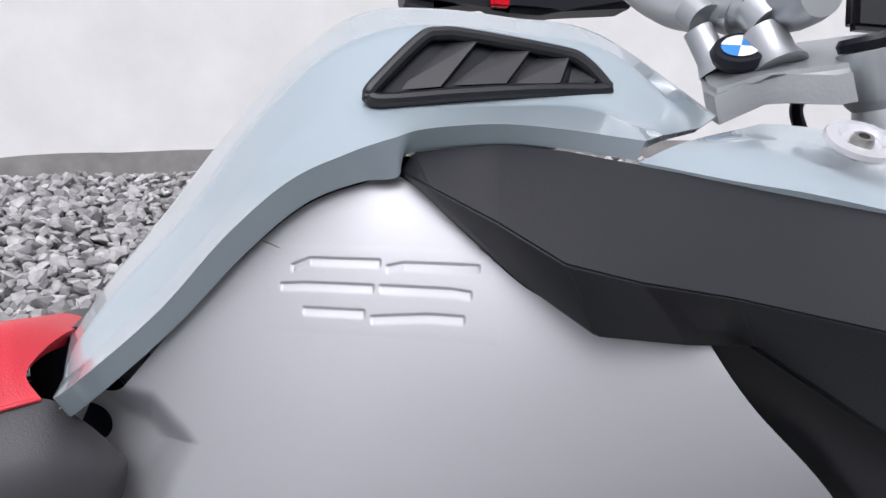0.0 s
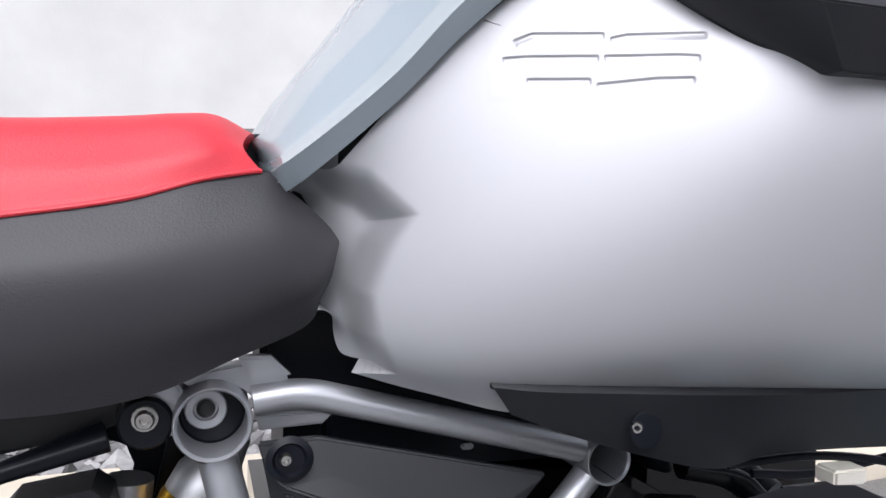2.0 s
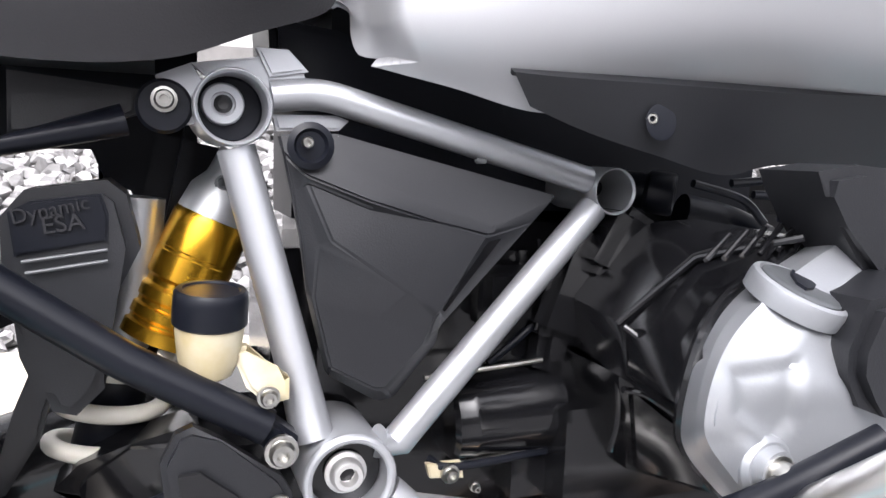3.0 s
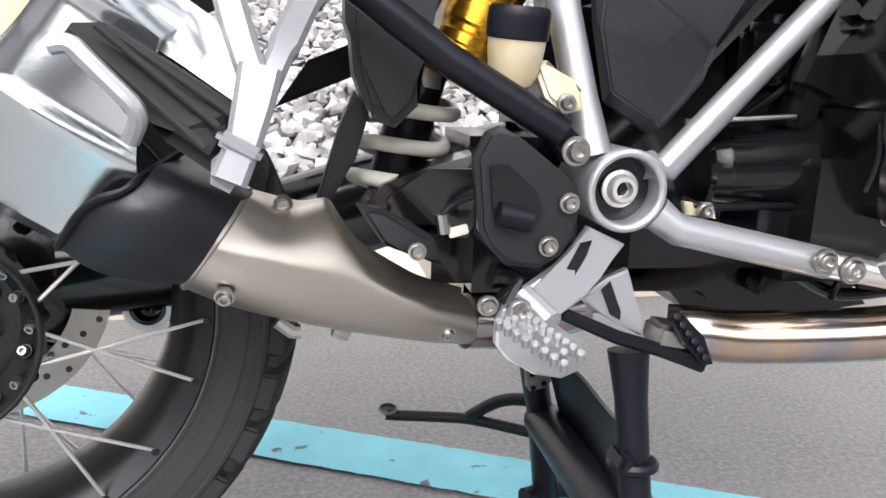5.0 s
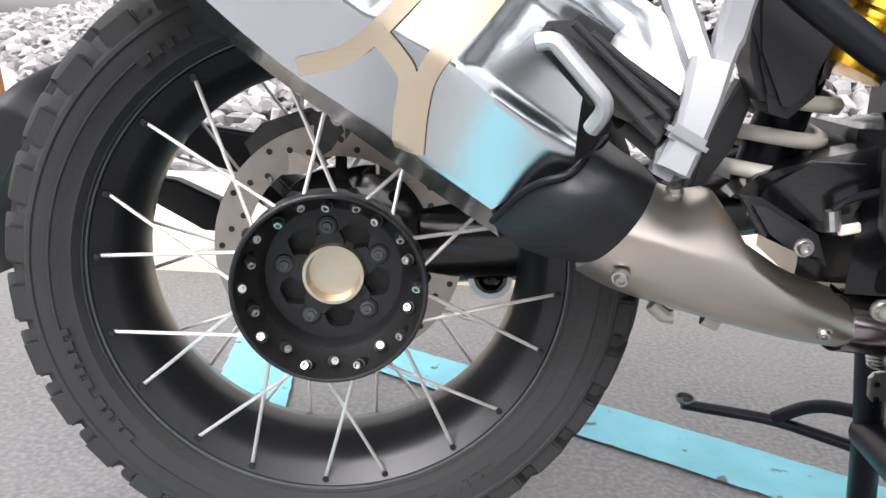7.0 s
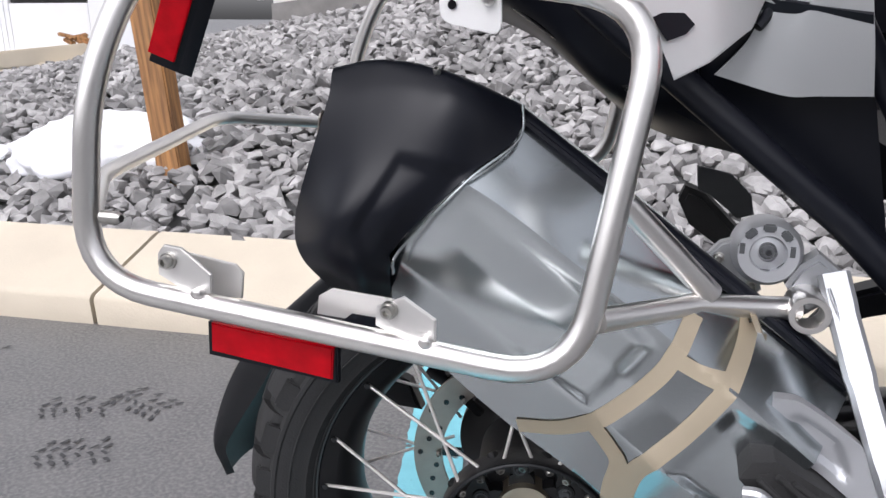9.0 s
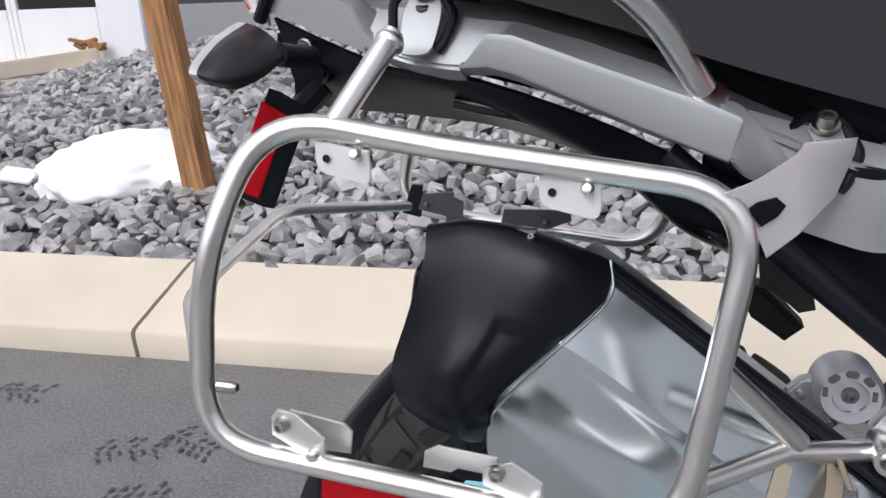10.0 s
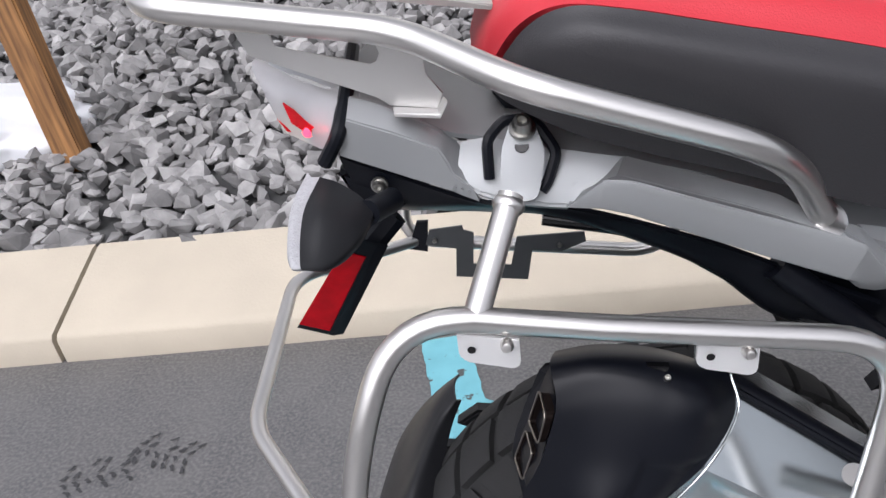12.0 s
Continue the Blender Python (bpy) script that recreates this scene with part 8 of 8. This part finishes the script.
for p in ((0.535, 0.069, 0.235), (0.548, 0.069, 0.241), (0.549, 0.069, 0.224), (0.537, 0.069, 0.219)):
    part("hole", lathe([(0, 0.0006), (0.003, 0.0006), (0.0032, 0)], p, (0, -1, 0), 10), GLOSS, bike)
part("sump", slab([(0.617, -0.020, 0.418), (0.762, -0.020, 0.447), (0.874, -0.020, 0.331), (0.730, -0.020, 0.312), (0.669, -0.020, 0.327), (0.629, -0.020, 0.369)], 0.14, 0.02), GLOSS, bike, "black engine sump")
# dark slab added to stand for the shade below the tank's edge
part("under_tank_dark_fill", slab([(0.486, -0.050, 0.778), (0.538, -0.050, 0.773), (0.582, -0.050, 0.756), (0.677, -0.050, 0.733), (0.679, -0.050, 0.694), (0.557, -0.050, 0.709), (0.490, -0.050, 0.713)], 0.10, 0.006), SATIN, bike)
part("seat_tray", slab([(0.275, 0.050, 0.820), (0.443, 0.050, 0.841), (0.442, 0.050, 0.580), (0.411, 0.050, 0.580), (0.394, 0.050, 0.650), (0.367, 0.050, 0.654), (0.366, 0.050, 0.683), (0.270, 0.050, 0.677)], 0.02, 0.004), SATIN, bike, "black plastic tray under the seat")
# small fittings on the engine's lower flank
for ln, r in (([(0.707, -0.070, 0.464), (0.729, -0.080, 0.420), (0.769, -0.090, 0.407), (0.817, -0.100, 0.414)], 0.005), ([(0.738, -0.070, 0.480), (0.760, -0.080, 0.441), (0.766, -0.090, 0.396), (0.760, -0.090, 0.365)], 0.0035), ([(0.695, -0.060, 0.400), (0.730, -0.070, 0.386), (0.773, -0.080, 0.367), (0.834, -0.090, 0.374)], 0.006)):
    part("hose", tube(spline(ln), r, 10), GLOSS, bike)
for c, sz, rot in (((0.724, -0.070, 0.429), (0.03, 0.03, 0.022), 15), ((0.763, -0.080, 0.420), (0.022, 0.03, 0.03), -10), ((0.791, -0.090, 0.386), (0.035, 0.03, 0.02), 8), ((0.716, -0.060, 0.373), (0.03, 0.03, 0.03), 25)):
    part("engine_fitting", block(c, sz, (0, rot, 0), 0.005), GLOSS, bike)
for c in ((0.714, -0.087, 0.433), (0.778, -0.108, 0.392), (0.751, -0.098, 0.406)):
    bolt(c, bike, 0.006)
